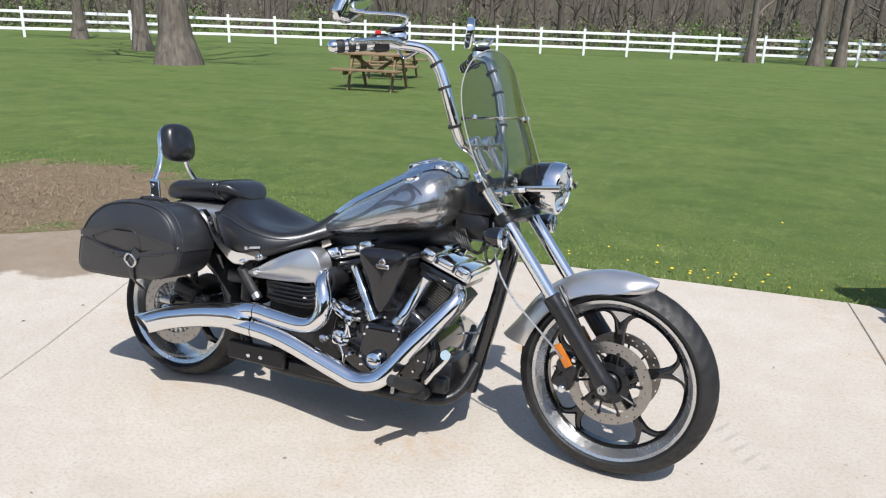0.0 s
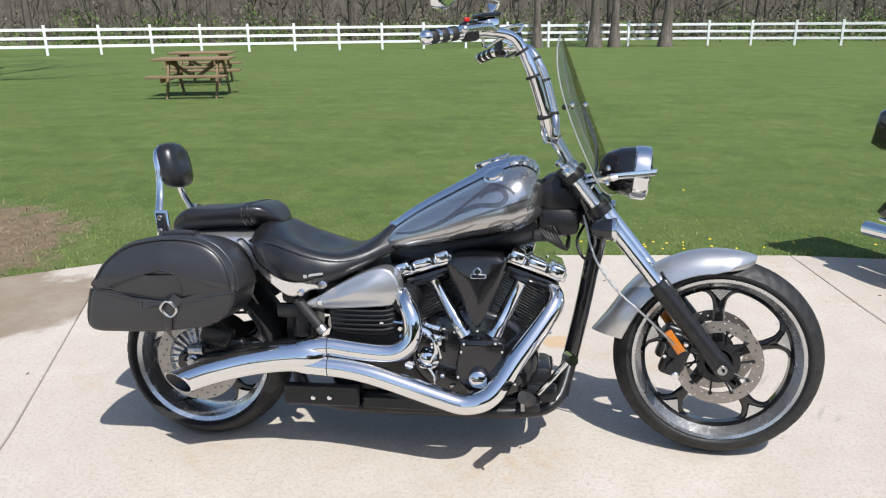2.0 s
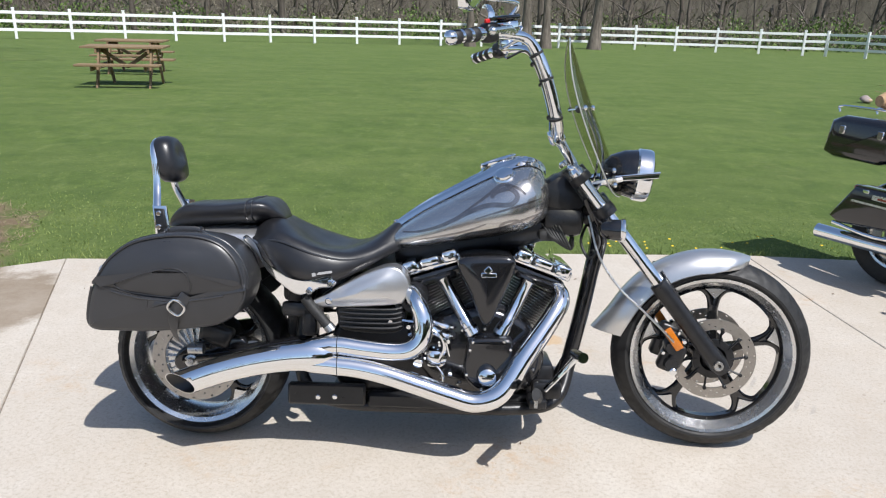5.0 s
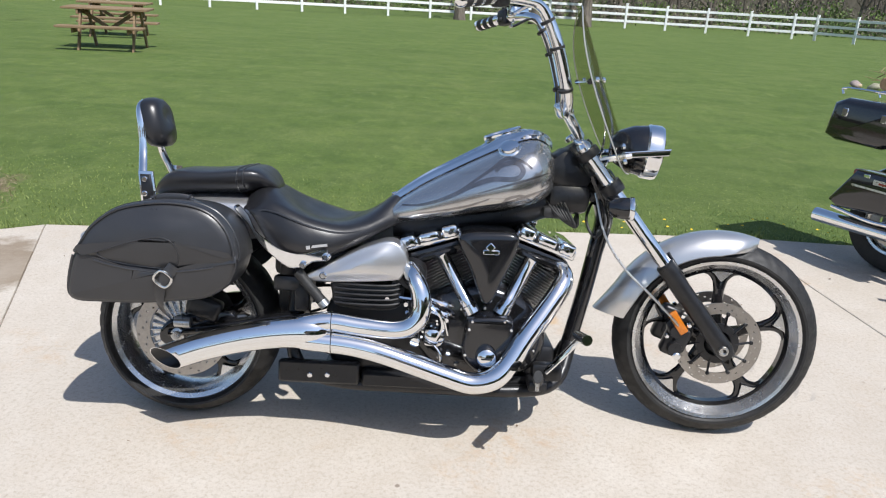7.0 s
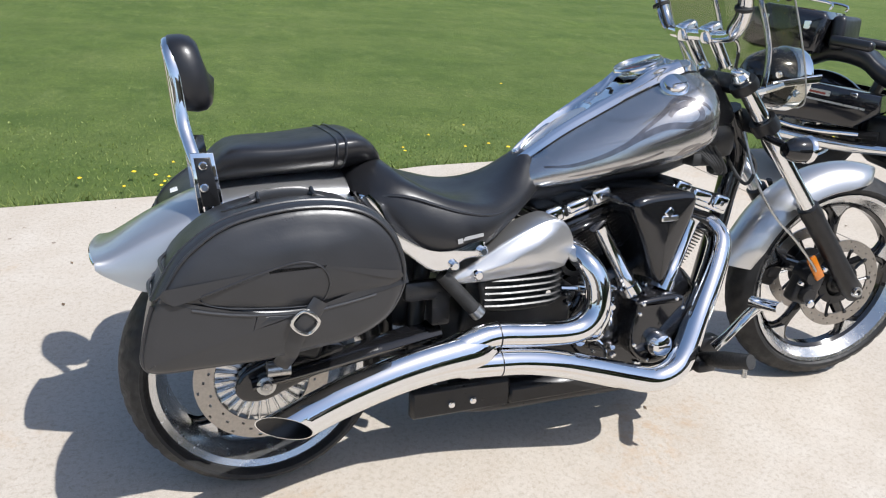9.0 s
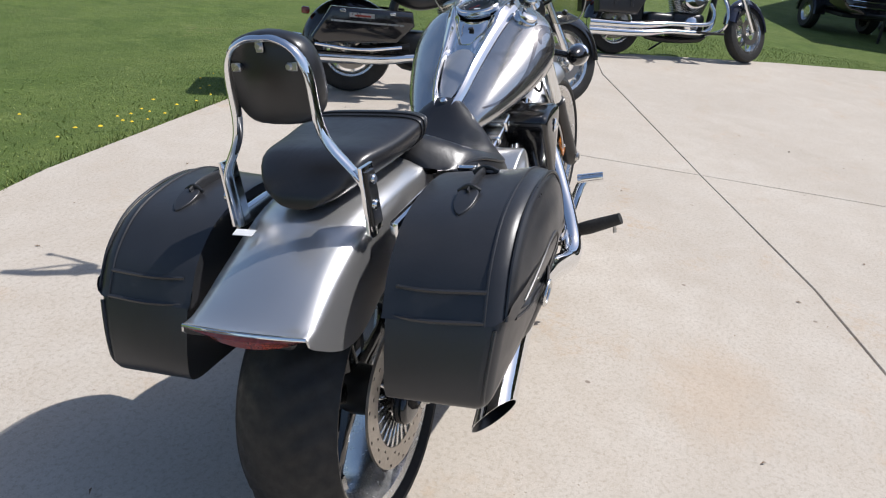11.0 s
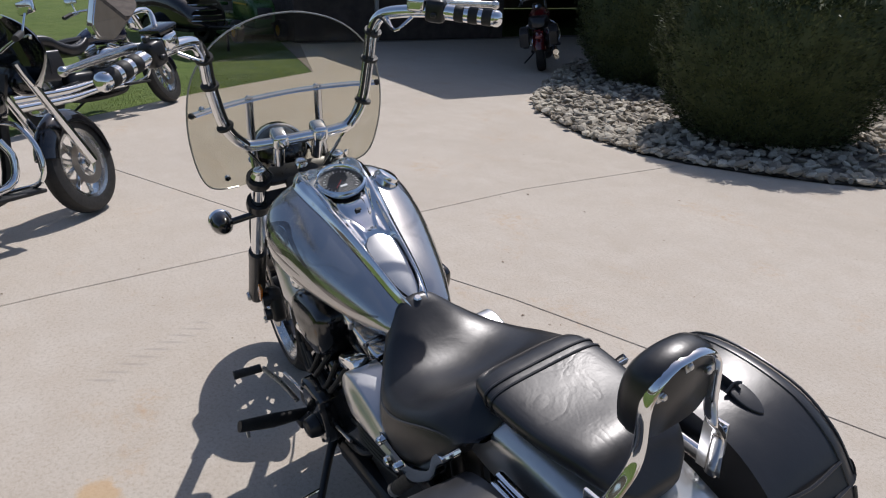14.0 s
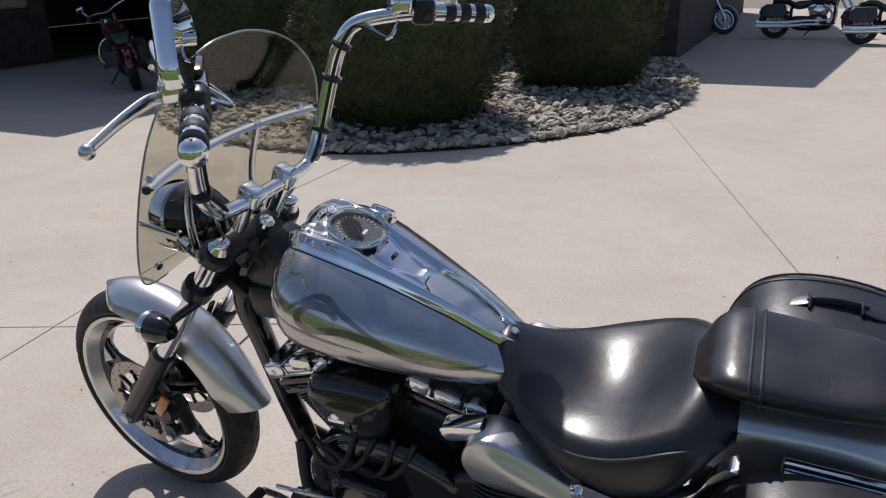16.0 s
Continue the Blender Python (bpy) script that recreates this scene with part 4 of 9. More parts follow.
# ---- brown outbuilding that the bike's mirrors show ----
def build_outbuilding():
    h = thing("garage", pose(-11.5, -17.5, 0, 0, 0, 36), "brown sided garage with a pale door across the drive", "garage", kind="structure")
    wall_box(h, "wall", -3.5, -2.2, -0.1, 0.1, 0, 2.7, SIDING)
    wall_box(h, "wall", 0.6, 3.5, -0.1, 0.1, 0, 2.7, SIDING)
    wall_box(h, "wall", -2.2, 0.6, -0.1, 0.1, 2.2, 2.7, SIDING)
    wall_box(h, "wall", -3.5, -3.3, -6.0, -0.1, 0, 2.7, SIDING)
    wall_box(h, "wall", 3.3, 3.5, -6.0, -0.1, 0, 2.7, SIDING)
    wall_box(h, "wall", -3.5, 3.5, -6.2, -6.0, 0, 2.7, SIDING)
    for k in range(4):
        wall_box(h, "door_panel", -2.2, 0.6, -0.04, 0.02, 0.55 * k + 0.005, 0.55 * k + 0.545, FENCE_WHITE, "white garage door panel")
    bm = B()
    o = [(-3.9, 2.62), (0, 4.5), (3.9, 2.62), (3.9, 2.5), (0, 4.35), (-3.9, 2.5)]
    loft(bm, [[Vector((x, y, z)) for x, z in o] for y in (0.5, -6.6)])
    bmesh.ops.recalc_face_normals(bm, faces=bm.faces)
    part("roof", bm, SHINGLE, h, "brown shingle roof")
    bm = B()
    loft(bm, [[Vector((x, y, z)) for x, z in ((-3.5, 2.7), (3.5, 2.7), (0, 4.33))] for y in (0.08, -0.08)])
    bmesh.ops.recalc_face_normals(bm, faces=bm.faces)
    part("gable", bm, SIDING, h)


build_outbuilding()
for at, hgt, rad, seed in (((-13.5, -27.0, -0.02), 12, 0.28, 41), ((-19.0, -23.0, -0.02), 11, 0.25, 42), ((-6.0, -29.0, -0.02), 12, 0.26, 43)):
    build_tree(at, hgt, rad, seed, 4)

# ---- the silver motorcycle ----
BIKE_M = Matrix.Translation((0, -0.0387, 0)) @ Matrix.Rotation(radians(2.97), 4, "Z") @ Matrix.Rotation(radians(-10.26), 4, "X")
STEER_AT = Vector((1.27, 0, 0.97))
STEER = (Matrix.Translation(STEER_AT) @ Matrix.Rotation(radians(-8), 4, Vector((-0.636, 0, 0.772))) @ Matrix.Translation(-STEER_AT)
         @ Matrix.Translation((0, 0, 0.5)) @ Matrix.Rotation(radians(-2.4), 4, "X") @ Matrix.Translation((0, 0, -0.5)))


def steered(ob):
    ob.matrix_local = STEER
    return ob


def super_ring(x, w, top, mid, bot, n=28, et=0.75, eb=0.8, tilt=0.0):
    """A cross-section: half width w at height mid, rounded up to top and down to bot."""
    out = []
    for k in range(n):
        a = 2 * math.pi * k / n
        c, s = math.cos(a), math.sin(a)
        y = w * math.copysign(abs(c) ** (et if s >= 0 else eb), c)
        z = mid + (top - mid) * abs(s) ** et if s >= 0 else mid - (mid - bot) * abs(s) ** eb
        out.append(Vector((x + tilt * (z - mid), y, z)))
    return out


def curve_at(pairs, x):
    """Smooth value at x of (x, value) pairs."""
    if x <= pairs[0][0]:
        return pairs[0][1]
    for i, ((x0, v0), (x1, v1)) in enumerate(zip(pairs, pairs[1:])):
        if x <= x1:
            t = (x - x0) / (x1 - x0)
            m0 = (v1 - pairs[i - 1][1]) / (x1 - pairs[i - 1][0]) if i else (v1 - v0) / (x1 - x0)
            m1 = (pairs[i + 2][1] - v0) / (pairs[i + 2][0] - x0) if i + 2 < len(pairs) else (v1 - v0) / (x1 - x0)
            d = x1 - x0
            return (2 * t ** 3 - 3 * t * t + 1) * v0 + (t ** 3 - 2 * t * t + t) * d * m0 + (-2 * t ** 3 + 3 * t * t) * v1 + (t ** 3 - t * t) * d * m1
    return pairs[-1][1]


def perforated_disc(bm, r0, r1, y, th, m, rows=((0.3, 14), (0.55, 14), (0.8, 14)), seg=112, slots=0):
    """A flat brake disc with real holes."""
    radial = 9
    vs = {}
    for side in (0, 1):
        for i in range(radial + 1):
            r = r0 + (r1 - r0) * i / radial
            for k in range(seg):
                a = 2 * math.pi * k / seg
                vs[side, i, k] = bm.verts.new(m @ Vector((r * math.cos(a), y + (th if side else 0), r * math.sin(a))))
    gone = set()
    for f, cnt in rows:
        i = int(f * radial)
        for h in range(cnt):
            gone.add((i, int((h + f * 1.7) * seg / cnt) % seg))
    for i in range(radial):
        for k in range(seg):
            j = (k + 1) % seg
            if (i, k) in gone:
                for (p, q) in (((i, k), (i, j)), ((i, j), (i + 1, j)), ((i + 1, j), (i + 1, k)), ((i + 1, k), (i, k))):
                    bm.faces.new((vs[0, p[0], p[1]], vs[0, q[0], q[1]], vs[1, q[0], q[1]], vs[1, p[0], p[1]]))
                continue
            bm.faces.new((vs[0, i, k], vs[0, i, j], vs[0, i + 1, j], vs[0, i + 1, k]))
            bm.faces.new((vs[1, i, k], vs[1, i + 1, k], vs[1, i + 1, j], vs[1, i, j]))
    for k in range(seg):
        j = (k + 1) % seg
        bm.faces.new((vs[0, 0, k], vs[1, 0, k], vs[1, 0, j], vs[0, 0, j]))
        bm.faces.new((vs[0, radial, k], vs[0, radial, j], vs[1, radial, j], vs[1, radial, k]))
    bmesh.ops.recalc_face_normals(bm, faces=bm.faces)
    return bm


def tyre_mesh(R, rim, w, m, crown=0.030, grooves=36):
    """A tyre whose tread is cut by slanted grooves."""
    bm = B()
    seg = grooves * 4
    prof = []
    n = 14
    for k in range(n + 1):
        t = -1 + 2 * k / n
        prof.append((R - crown * abs(t) ** 2.2 - (0.006 if abs(t) > 0.97 else 0), t * w * 0.5))
    side = [(rim + (R - crown - rim) * 0.62, 0.53 * w), (rim + (R - crown - rim) * 0.3, 0.52 * w), (rim, 0.43 * w), (rim - 0.012, 0.40 * w)]
    prof = [(r, -y) for r, y in reversed(side)] + prof + side
    lo = len(side)
    cols = []
    for s in range(seg):
        a = 2 * math.pi * s / seg
        col = []
        for i, (r, y) in enumerate(prof):
            rr = r
            if lo + 1 <= i <= lo + n - 1:
                t = abs(y) / (w * 0.5)
                ph = (s + int(t * 5) + (2 if y > 0 else 0)) % 4
                if ph == 0 and 0.12 < t < 0.93:
                    rr = r - 0.005
            col.append(m @ Vector((rr * math.cos(a), y, rr * math.sin(a))))
        cols.append(col)
    loft(bm, cols, False, False, True)
    bmesh.ops.recalc_face_normals(bm, faces=bm.faces)
    return bm


def cast_spokes(parent, count, r_hub, r_rim, y, m, thick):
    """Slender spokes that open into a wishbone at the rim, black with machined webs."""
    for k in range(count):
        rot = m @ Matrix.Rotation(2 * math.pi * k / count - math.pi / 2, 4, "Y")
        side = rot.to_3x3() @ Vector((0, 1, 0))

        def at(r, a, off=0.0):
            return rot @ Vector((r * math.cos(a), y + off, r * math.sin(a)))
        fork = r_hub + (r_rim - r_hub) * 0.60
        bm = B()
        tube(bm, [at(r_hub * 0.7, 0), at(r_hub + (fork - r_hub) * 0.4, 0), at(fork + 0.006, 0)], [0.021, 0.014, 0.013], 8, 3, 1.4, up=side)
        for e in (-1, 1):
            tube(bm, [at(fork - 0.006, 0.01 * e), at(fork + (r_rim - fork) * 0.45, 0.065 * e), at(fork + (r_rim - fork) * 0.82, 0.16 * e), at(r_rim + 0.005, 0.30 * e)], [0.011, 0.0085, 0.008, 0.010], 8, 4, 1.5, up=side)
        sp = part("spoke", bm, BLACK_GLOSS, parent)
        for s in (-1, 1):
            # bright web between the wishbone's arms
            bm = B()
            tri_ = [at(fork + (r_rim - fork) * 0.40, 0, s * thick), at(fork + (r_rim - fork) * 0.78, 0.115, s * thick), at(r_rim + 0.004, 0.22, s * thick), at(r_rim + 0.004, -0.22, s * thick), at(fork + (r_rim - fork) * 0.78, -0.115, s * thick)]
            f = bm.faces.new([bm.verts.new(q) for q in tri_])
            ext = bmesh.ops.extrude_face_region(bm, geom=[f])
            for v in ext["geom"]:
                if isinstance(v, bmesh.types.BMVert):
                    v.co += side * (-s * 0.006)
            bmesh.ops.recalc_face_normals(bm, faces=bm.faces)
            part("machined_web", bm, RIM, sp, "bright machined web")


def build_front(bike):
    C = Vector((1.816, 0, 0.347))
    m = Matrix.Translation(C)
    wheel = steered(part("front_wheel", lathe(B(), [(0.268, -0.052), (0.279, -0.055), (0.279, -0.048), (0.262, -0.040), (0.248, -0.012), (0.248, 0.012), (0.262, 0.040), (0.279, 0.048), (0.279, 0.055), (0.268, 0.052), (0.252, 0.030), (0.236, 0.010), (0.236, -0.010), (0.252, -0.030), (0.268, -0.052)], m, 72), RIM, bike, "machined alloy front rim"))
    part("tyre", tyre_mesh(0.341, 0.281, 0.114, m, 0.034, 40), TYRE, wheel, "black road tyre")
    part("inner_band", lathe(B(), [(0.243, -0.0235), (0.2335, -0.014), (0.2335, 0.014), (0.243, 0.0235)], m, 72), BLACK_GLOSS, wheel, "black inner rim band")
    part("hub", lathe(B(), [(0, -0.075), (0.03, -0.075), (0.045, -0.06), (0.05, -0.02), (0.05, 0.02), (0.045, 0.06), (0.03, 0.075), (0, 0.075)], m, 24), BLACK_SATIN, wheel)
    cast_spokes(wheel, 5, 0.05, 0.246, 0.0, m, 0.016)
    for s in (-1, 1):
        d = part("brake_disc", perforated_disc(B(), 0.104, 0.142, s * 0.072 - 0.0025, 0.005, m), DISC, wheel, "drilled steel brake disc")
        bm = B()
        for k in range(10):
            a = 2 * math.pi * k / 10
            tube(bm, [C + Vector((0.055 * math.cos(a), s * 0.068, 0.055 * math.sin(a))), C + Vector((0.107 * math.cos(a + 0.12), s * 0.072, 0.107 * math.sin(a + 0.12)))], 0.0060, 6, 1, 0.6)
            bolt(bm, C + Vector((0.108 * math.cos(a + 0.12), s * 0.075, 0.108 * math.sin(a + 0.12))), (0, s, 0), 0.007, 0.004, 8)
        lathe(bm, [(0.045, s * 0.06), (0.070, s * 0.064), (0.070, s * 0.072), (0.045, s * 0.074)], m, 24)
        part_each("carrier_arm", bm, BLACK_SATIN, wheel)
        # caliper behind the fork leg
        k0 = C + Vector((-0.142, s * 0.082, 0.015))
        tilt = Matrix.Rotation(radians(18), 4, "Y")
        bm = boxes(((0.075, 0.05, 0.13), Matrix.Translation(k0) @ tilt, 0.016, 3), ((0.05, 0.075, 0.09), Matrix.Translation(k0 + Vector((0.012, s * 0.004, 0))) @ tilt, 0.014, 3))
        for z in (-0.03, 0.03):
            lathe(bm, [(0, -0.045), (0.022, -0.045), (0.025, -0.035), (0.025, 0.02)], Matrix.Translation(k0 + Vector((-0.006, s * 0.0, z))) @ Matrix.Rotation(math.pi if s > 0 else 0, 4, "X"), 16)
        cal = steered(part("brake_caliper", bm, BLACK_SATIN, bike, "black brake caliper"))
        bm = B()
        bolt(bm, k0 + Vector((0.0, s * 0.045, -0.052)), (0, s, 0), 0.013, 0.008, 12)
        bolt(bm, k0 + Vector((0.03, s * 0.04, 0.055)), (0, s, 0), 0.009, 0.008, 10)
        bolt(bm, k0 + Vector((-0.035, s * 0.03, 0.01)), (0, s, 0), 0.008, 0.008, 10)
        part_each("caliper_bolt", bm, CHROME, cal)
        bm = boxes(((0.030, 0.010, 0.085), Matrix.Translation(C + Vector((-0.150, s * 0.128, 0.078))) @ Matrix.Rotation(radians(-36), 4, "Y"), 0.004, 2))
        part("reflector", bm, ORANGE, cal, "amber side reflector")
    bm = B()
    lathe(bm, [(0, -0.150), (0.009, -0.150), (0.009, -0.156), (0.015, -0.156), (0.017, -0.150), (0.017, 0.150), (0.015, 0.156), (0, 0.156)], m, 16)
    steered(part("axle", bm, STEEL, bike, "steel wheel axle"))

    # fork
    top, foot = Vector((1.306, 0, 0.977)), Vector((1.822, 0, 0.345))
    d = (foot - top).normalized()
    for s in (-1, 1):
        o = Vector((0, s * 0.118, 0))
        mid = top.lerp(foot, 0.575)
        tubes = steered(part("fork_tube", tube(B(), [top + o, mid + o + d * 0.03], 0.0225, 20, 2), CHROME, bike, "chrome fork tube"))
        bm = B()
        tube(bm, [mid + o - d * 0.005, mid + o, mid + o + d * 0.03, mid + o + d * 0.05, foot + o - d * 0.05, foot + o, foot + o + d * 0.03], [0.024, 0.0305, 0.0315, 0.030, 0.030, 0.033, 0.024], 20, 1, smooth=False)
        sl = part("fork_slider", bm, BLACK_SATIN, tubes, "black lower fork leg")
        sl.matrix_local = Matrix()
        bm = B()
        tube(bm, [top + o - d * 0.015, top + o + d * 0.002], [0.017, 0.026], 16, 1, smooth=False)
        ball(bm, top + o - d * 0.014, (0.02, 0.02, 0.014))
        part("fork_cap", bm, CHROME, tubes, "polished fork cap")
    # triple clamps
    for f, hh, name in ((0.035, 0.028, "upper_clamp"), (0.20, 0.04, "lower_clamp")):
        q = top.lerp(foot, f)
        rot = Matrix.Translation(q) @ d.to_track_quat("-Z", "Y").to_matrix().to_4x4()
        bm = B()
        for s in (-1, 1):
            lathe(bm, [(0.024, -hh / 2), (0.036, -hh / 2), (0.038, 0), (0.036, hh / 2), (0.024, hh / 2)], Matrix.Translation(q + Vector((0, s * 0.118, 0))) @ d.to_track_quat("-Z", "Y").to_matrix().to_4x4(), 18, axis="z")
        box(bm, (0.19, 0.06, hh), rot, 0.012, 2)
        box(bm, (0.10, 0.10, hh * 0.9), rot @ Matrix.Translation((0, -0.035, 0)), 0.014, 2)
        steered(part(name, bm, BLACK_SATIN, bike, "black fork clamp"))
    bm = B()
    tube(bm, [Vector((1.262, 0, 0.965)), Vector((1.365, 0, 0.83))], 0.034, 18, 1, smooth=False)
    part("steering_head", bm, BLACK_SATIN, bike)
    bm = B()
    bolt(bm, Vector((1.272, 0, 0.990)), (-0.64, 0, 0.77), 0.018, 0.014, 14)
    steered(part("stem_nut", bm, CHROME, bike))

    # fender
    rings = []
    for k in range(27):
        a = radians(170 - 97 * k / 26)
        flare = max(0.0, (5 - k) / 5) ** 2
        r = 0.376 - 0.018 * (k / 26) + 0.036 * flare
        w = 0.076 * (1 - 0.75 * max(0, (k - 22) / 4) ** 2)
        if k < 3:
            w *= 0.76 + 0.08 * k
        ring = []
        for j in range(15):
            t = -1 + 2 * j / 14
            ang = t * 1.45
            skirt = 0.060 * (1 - 0.55 * max(0, (k - 20) / 6)) + 0.028 * flare
            yy = w * math.sin(ang) / math.sin(1.45)
            rr = r + 0.012 - (skirt + 0.012) * (1 - math.cos(ang)) / (1 - math.cos(1.45))
            ring.append(C + Vector((rr * math.cos(a), yy, rr * math.sin(a))))
        inner = [C + (q - C) * 0.988 for q in reversed(ring)]
        inner = [Vector((q.x, q.y * 0.965, q.z)) for q in inner]
        rings.append(ring + inner)
    bm = B()
    loft(bm, rings)
    bmesh.ops.recalc_face_normals(bm, faces=bm.faces)
    fen = steered(part("front_fender", bm, SILVER, bike, "silver metallic front fender", sharp=50))
    bm = B()
    for s in (-1, 1):
        tube(bm, [C + Vector((-0.20, s * 0.080, 0.30)), C + Vector((-0.145, s * 0.092, 0.225)), C + Vector((-0.10, s * 0.100, 0.16))], 0.012, 8, 3, 0.5)
        bolt(bm, C + Vector((-0.155, s * 0.094, 0.24)), (0, s, 0), 0.008, 0.006)
    part_each("fender_bracket", bm, BLACK_SATIN, fen)

    # headlight
    hm = Matrix.Translation((1.500, 0, 0.968)) @ Matrix.Rotation(radians(6), 4, "Y") @ Matrix.Scale(0.95, 4)
    bm = lathe(B(), [(0, -0.105), (0.03, -0.102), (0.058, -0.08), (0.080, -0.035), (0.088, 0.01), (0.089, 0.03), (0.0, 0.03)], hm, 36, axis="x")
    hl = steered(part("headlight", bm, BLACK_GLOSS, bike, "black bullet headlight with chrome rim"))
    part("rim", lathe(B(), [(0.089, 0.012), (0.094, 0.018), (0.095, 0.055), (0.091, 0.066), (0.083, 0.070), (0.080, 0.062), (0.082, 0.03)], hm, 40, axis="x"), CHROME, hl, "chrome headlight rim")
    part("reflector_bowl", lathe(B(), [(0.081, 0.050), (0.06, 0.036), (0.03, 0.031), (0.012, 0.031), (0.010, 0.05), (0, 0.052)], hm, 32, axis="x"), CHROME, hl)
    part("lens", lathe(B(), [(0.082, 0.058), (0.06, 0.070), (0.03, 0.076), (0, 0.078)], hm, 32, axis="x"), LENS, hl)
    for s in (-1, 1):
        bm = B()
        plate(bm, [(1.43, 0.965), (1.585, 0.985), (1.58, 0.962), (1.43, 0.945)], s * 0.088, s * 0.094, 0.003)
        part("trim_blade", bm, CHROME, hl, "chrome side blade")
        bm = B()
        tube(bm, [Vector((1.33, s * 0.118, 0.93)), Vector((1.40, s * 0.112, 0.945)), Vector((1.46, s * 0.09, 0.955))], 0.011, 8)
        steered(part("headlight_ear", bm, CHROME, bike, "chrome headlight bracket"))
    # indicators
    for s in (-1, 1):
        bm = B()
        tube(bm, [Vector((1.400, s * 0.125, 0.825)), Vector((1.415, s * 0.17, 0.815)), Vector((1.424, s * 0.206, 0.808))], 0.011, 10)
        lathe(bm, [(0, -0.045), (0.018, -0.040), (0.029, -0.022), (0.034, 0.0), (0.034, 0.024), (0, 0.024)], Matrix.Translation((1.430, s * 0.234, 0.806)), 20, axis="x")
        ind = steered(part("indicator", bm, BLACK_GLOSS, bike, "black bullet turn signal"))
        part("bezel", lathe(B(), [(0.034, 0.020), (0.037, 0.024), (0.037, 0.034), (0.031, 0.036)], Matrix.Translation((1.430, s * 0.234, 0.806)), 20, axis="x"), CHROME, ind)
        part("lens", lathe(B(), [(0.032, 0.030), (0.025, 0.040), (0.012, 0.045), (0, 0.046)], Matrix.Translation((1.430, s * 0.234, 0.806)), 20, axis="x"), LENS, ind, "clear lens")

    # windshield
    X0 = [(0.90, 1.472), (1.0, 1.435), (1.2, 1.352), (1.42, 1.266)]
    HW = [(0.905, 0.160), (0.915, 0.215), (0.94, 0.252), (1.0, 0.274), (1.1, 0.284), (1.2, 0.276), (1.28, 0.250), (1.345, 0.198), (1.385, 0.135), (1.408, 0.060), (1.412, 0.004)]
    zs = [0.905, 0.915, 0.928, 0.945, 0.975] + [1.0 + 0.04 * k for k in range(9)] + [1.345, 1.365, 1.385, 1.398, 1.408, 1.412]
    bm = B()
    front, back = [], []
    for z in zs:
        w = curve_at(HW, z)
        fr, bk = [], []
        for j in range(17):
            y = w * (-1 + 2 * j / 16)
            x = curve_at(X0, z) - 0.74 * y * y
            fr.append(Vector((x, y, z)))
            bk.append(Vector((x - 0.004, y, z)))
        front.append(fr + bk[::-1])
    loft(bm, front)
    bmesh.ops.recalc_face_normals(bm, faces=bm.faces)
    ws = steered(part("windshield", bm, WINDSHIELD, bike, "smoke-tinted clear windshield", sharp=60))

    def ws_x(y, z):
        return curve_at(X0, z) - 0.74 * y * y
    rim = [Vector((ws_x(w, z) - 0.002, w, z)) for z, w in HW[:-1]]
    rim += [Vector((ws_x(0, 1.412) - 0.002, 0, 1.412))] + [Vector((q.x, -q.y, q.z)) for q in reversed(rim)]
    part("windshield_edge", tube(B(), rim, 0.0024, 6, 3), ACRYLIC_EDGE, ws, "polished pale edge")
    bm = B()
    tube(bm, [Vector((ws_x(y, 1.185) - 0.010, y, 1.185 - 0.10 * y * y)) for y in [-0.262 + 0.0524 * k for k in range(11)]], 0.0135, 8, 3, 0.28, up=(1, 0, 0.35))
    br = part("bracket_strap", bm, CHROME, ws, "curved chrome windshield strap")
    br.matrix_local = Matrix()
    for s in (-1, 1):
        bm = B()
        tube(bm, [Vector((ws_x(0.10, 1.19) - 0.014, s * 0.10, 1.19)), Vector((ws_x(0.105, 1.05) - 0.016, s * 0.105, 1.05)), Vector((1.385, s * 0.11, 0.93)), Vector((1.345, s * 0.115, 0.905))], 0.012, 8, 4, 0.4, up=(0, 1, 0))
        part("bracket_strut", bm, CHROME_DARK, ws, "chrome windshield strut")
        bm = B()
        ball(bm, (ws_x(0.262, 1.185) - 0.012, s * 0.268, 1.178), (0.009, 0.009, 0.009))
        part("strap_end", bm, BLACK_RUBBER, ws)
        bm = B()
        for z, y in ((1.185, 0.10), (0.945, 0.19), (0.985, 0.11), (1.185, 0.235)):
            bolt(bm, Vector((ws_x(y, z), s * y, z)), (1, 0, 0.4), 0.009, 0.007, 12)
        part_each("windshield_bolt", bm, CHROME, ws)

    # handlebars
    for s in (-1, 1):
        bm = B()
        tube(bm, [Vector((1.300, s * 0.057, 1.0)), Vector((1.262, s * 0.057, 1.058)), Vector((1.246, s * 0.057, 1.085))], [0.016, 0.017, 0.022], 14)
        box(bm, (0.056, 0.044, 0.048), Matrix.Translation((1.240, s * 0.057, 1.086)) @ Matrix.Rotation(radians(-25), 4, "Y"), 0.012, 3)
        steered(part("riser", bm, CHROME, bike, "chrome handlebar riser"))
    path = [(1.240, 0.0, 1.078), (1.242, 0.10, 1.078), (1.244, 0.155, 1.090), (1.236, 0.196, 1.150), (1.200, 0.218, 1.270), (1.165, 0.224, 1.345), (1.130, 0.242, 1.386), (1.080, 0.285, 1.396), (1.01, 0.358, 1.392), (0.975, 0.398, 1.384)]
    pts = [Vector((x, -y, z)) for x, y, z in reversed(path)] + [Vector(q) for q in path[1:]]
    bar = steered(part("handlebar", tube(B(), pts, 0.0160, 18, 5), CHROME, bike, "tall chrome ape-hanger handlebar"))
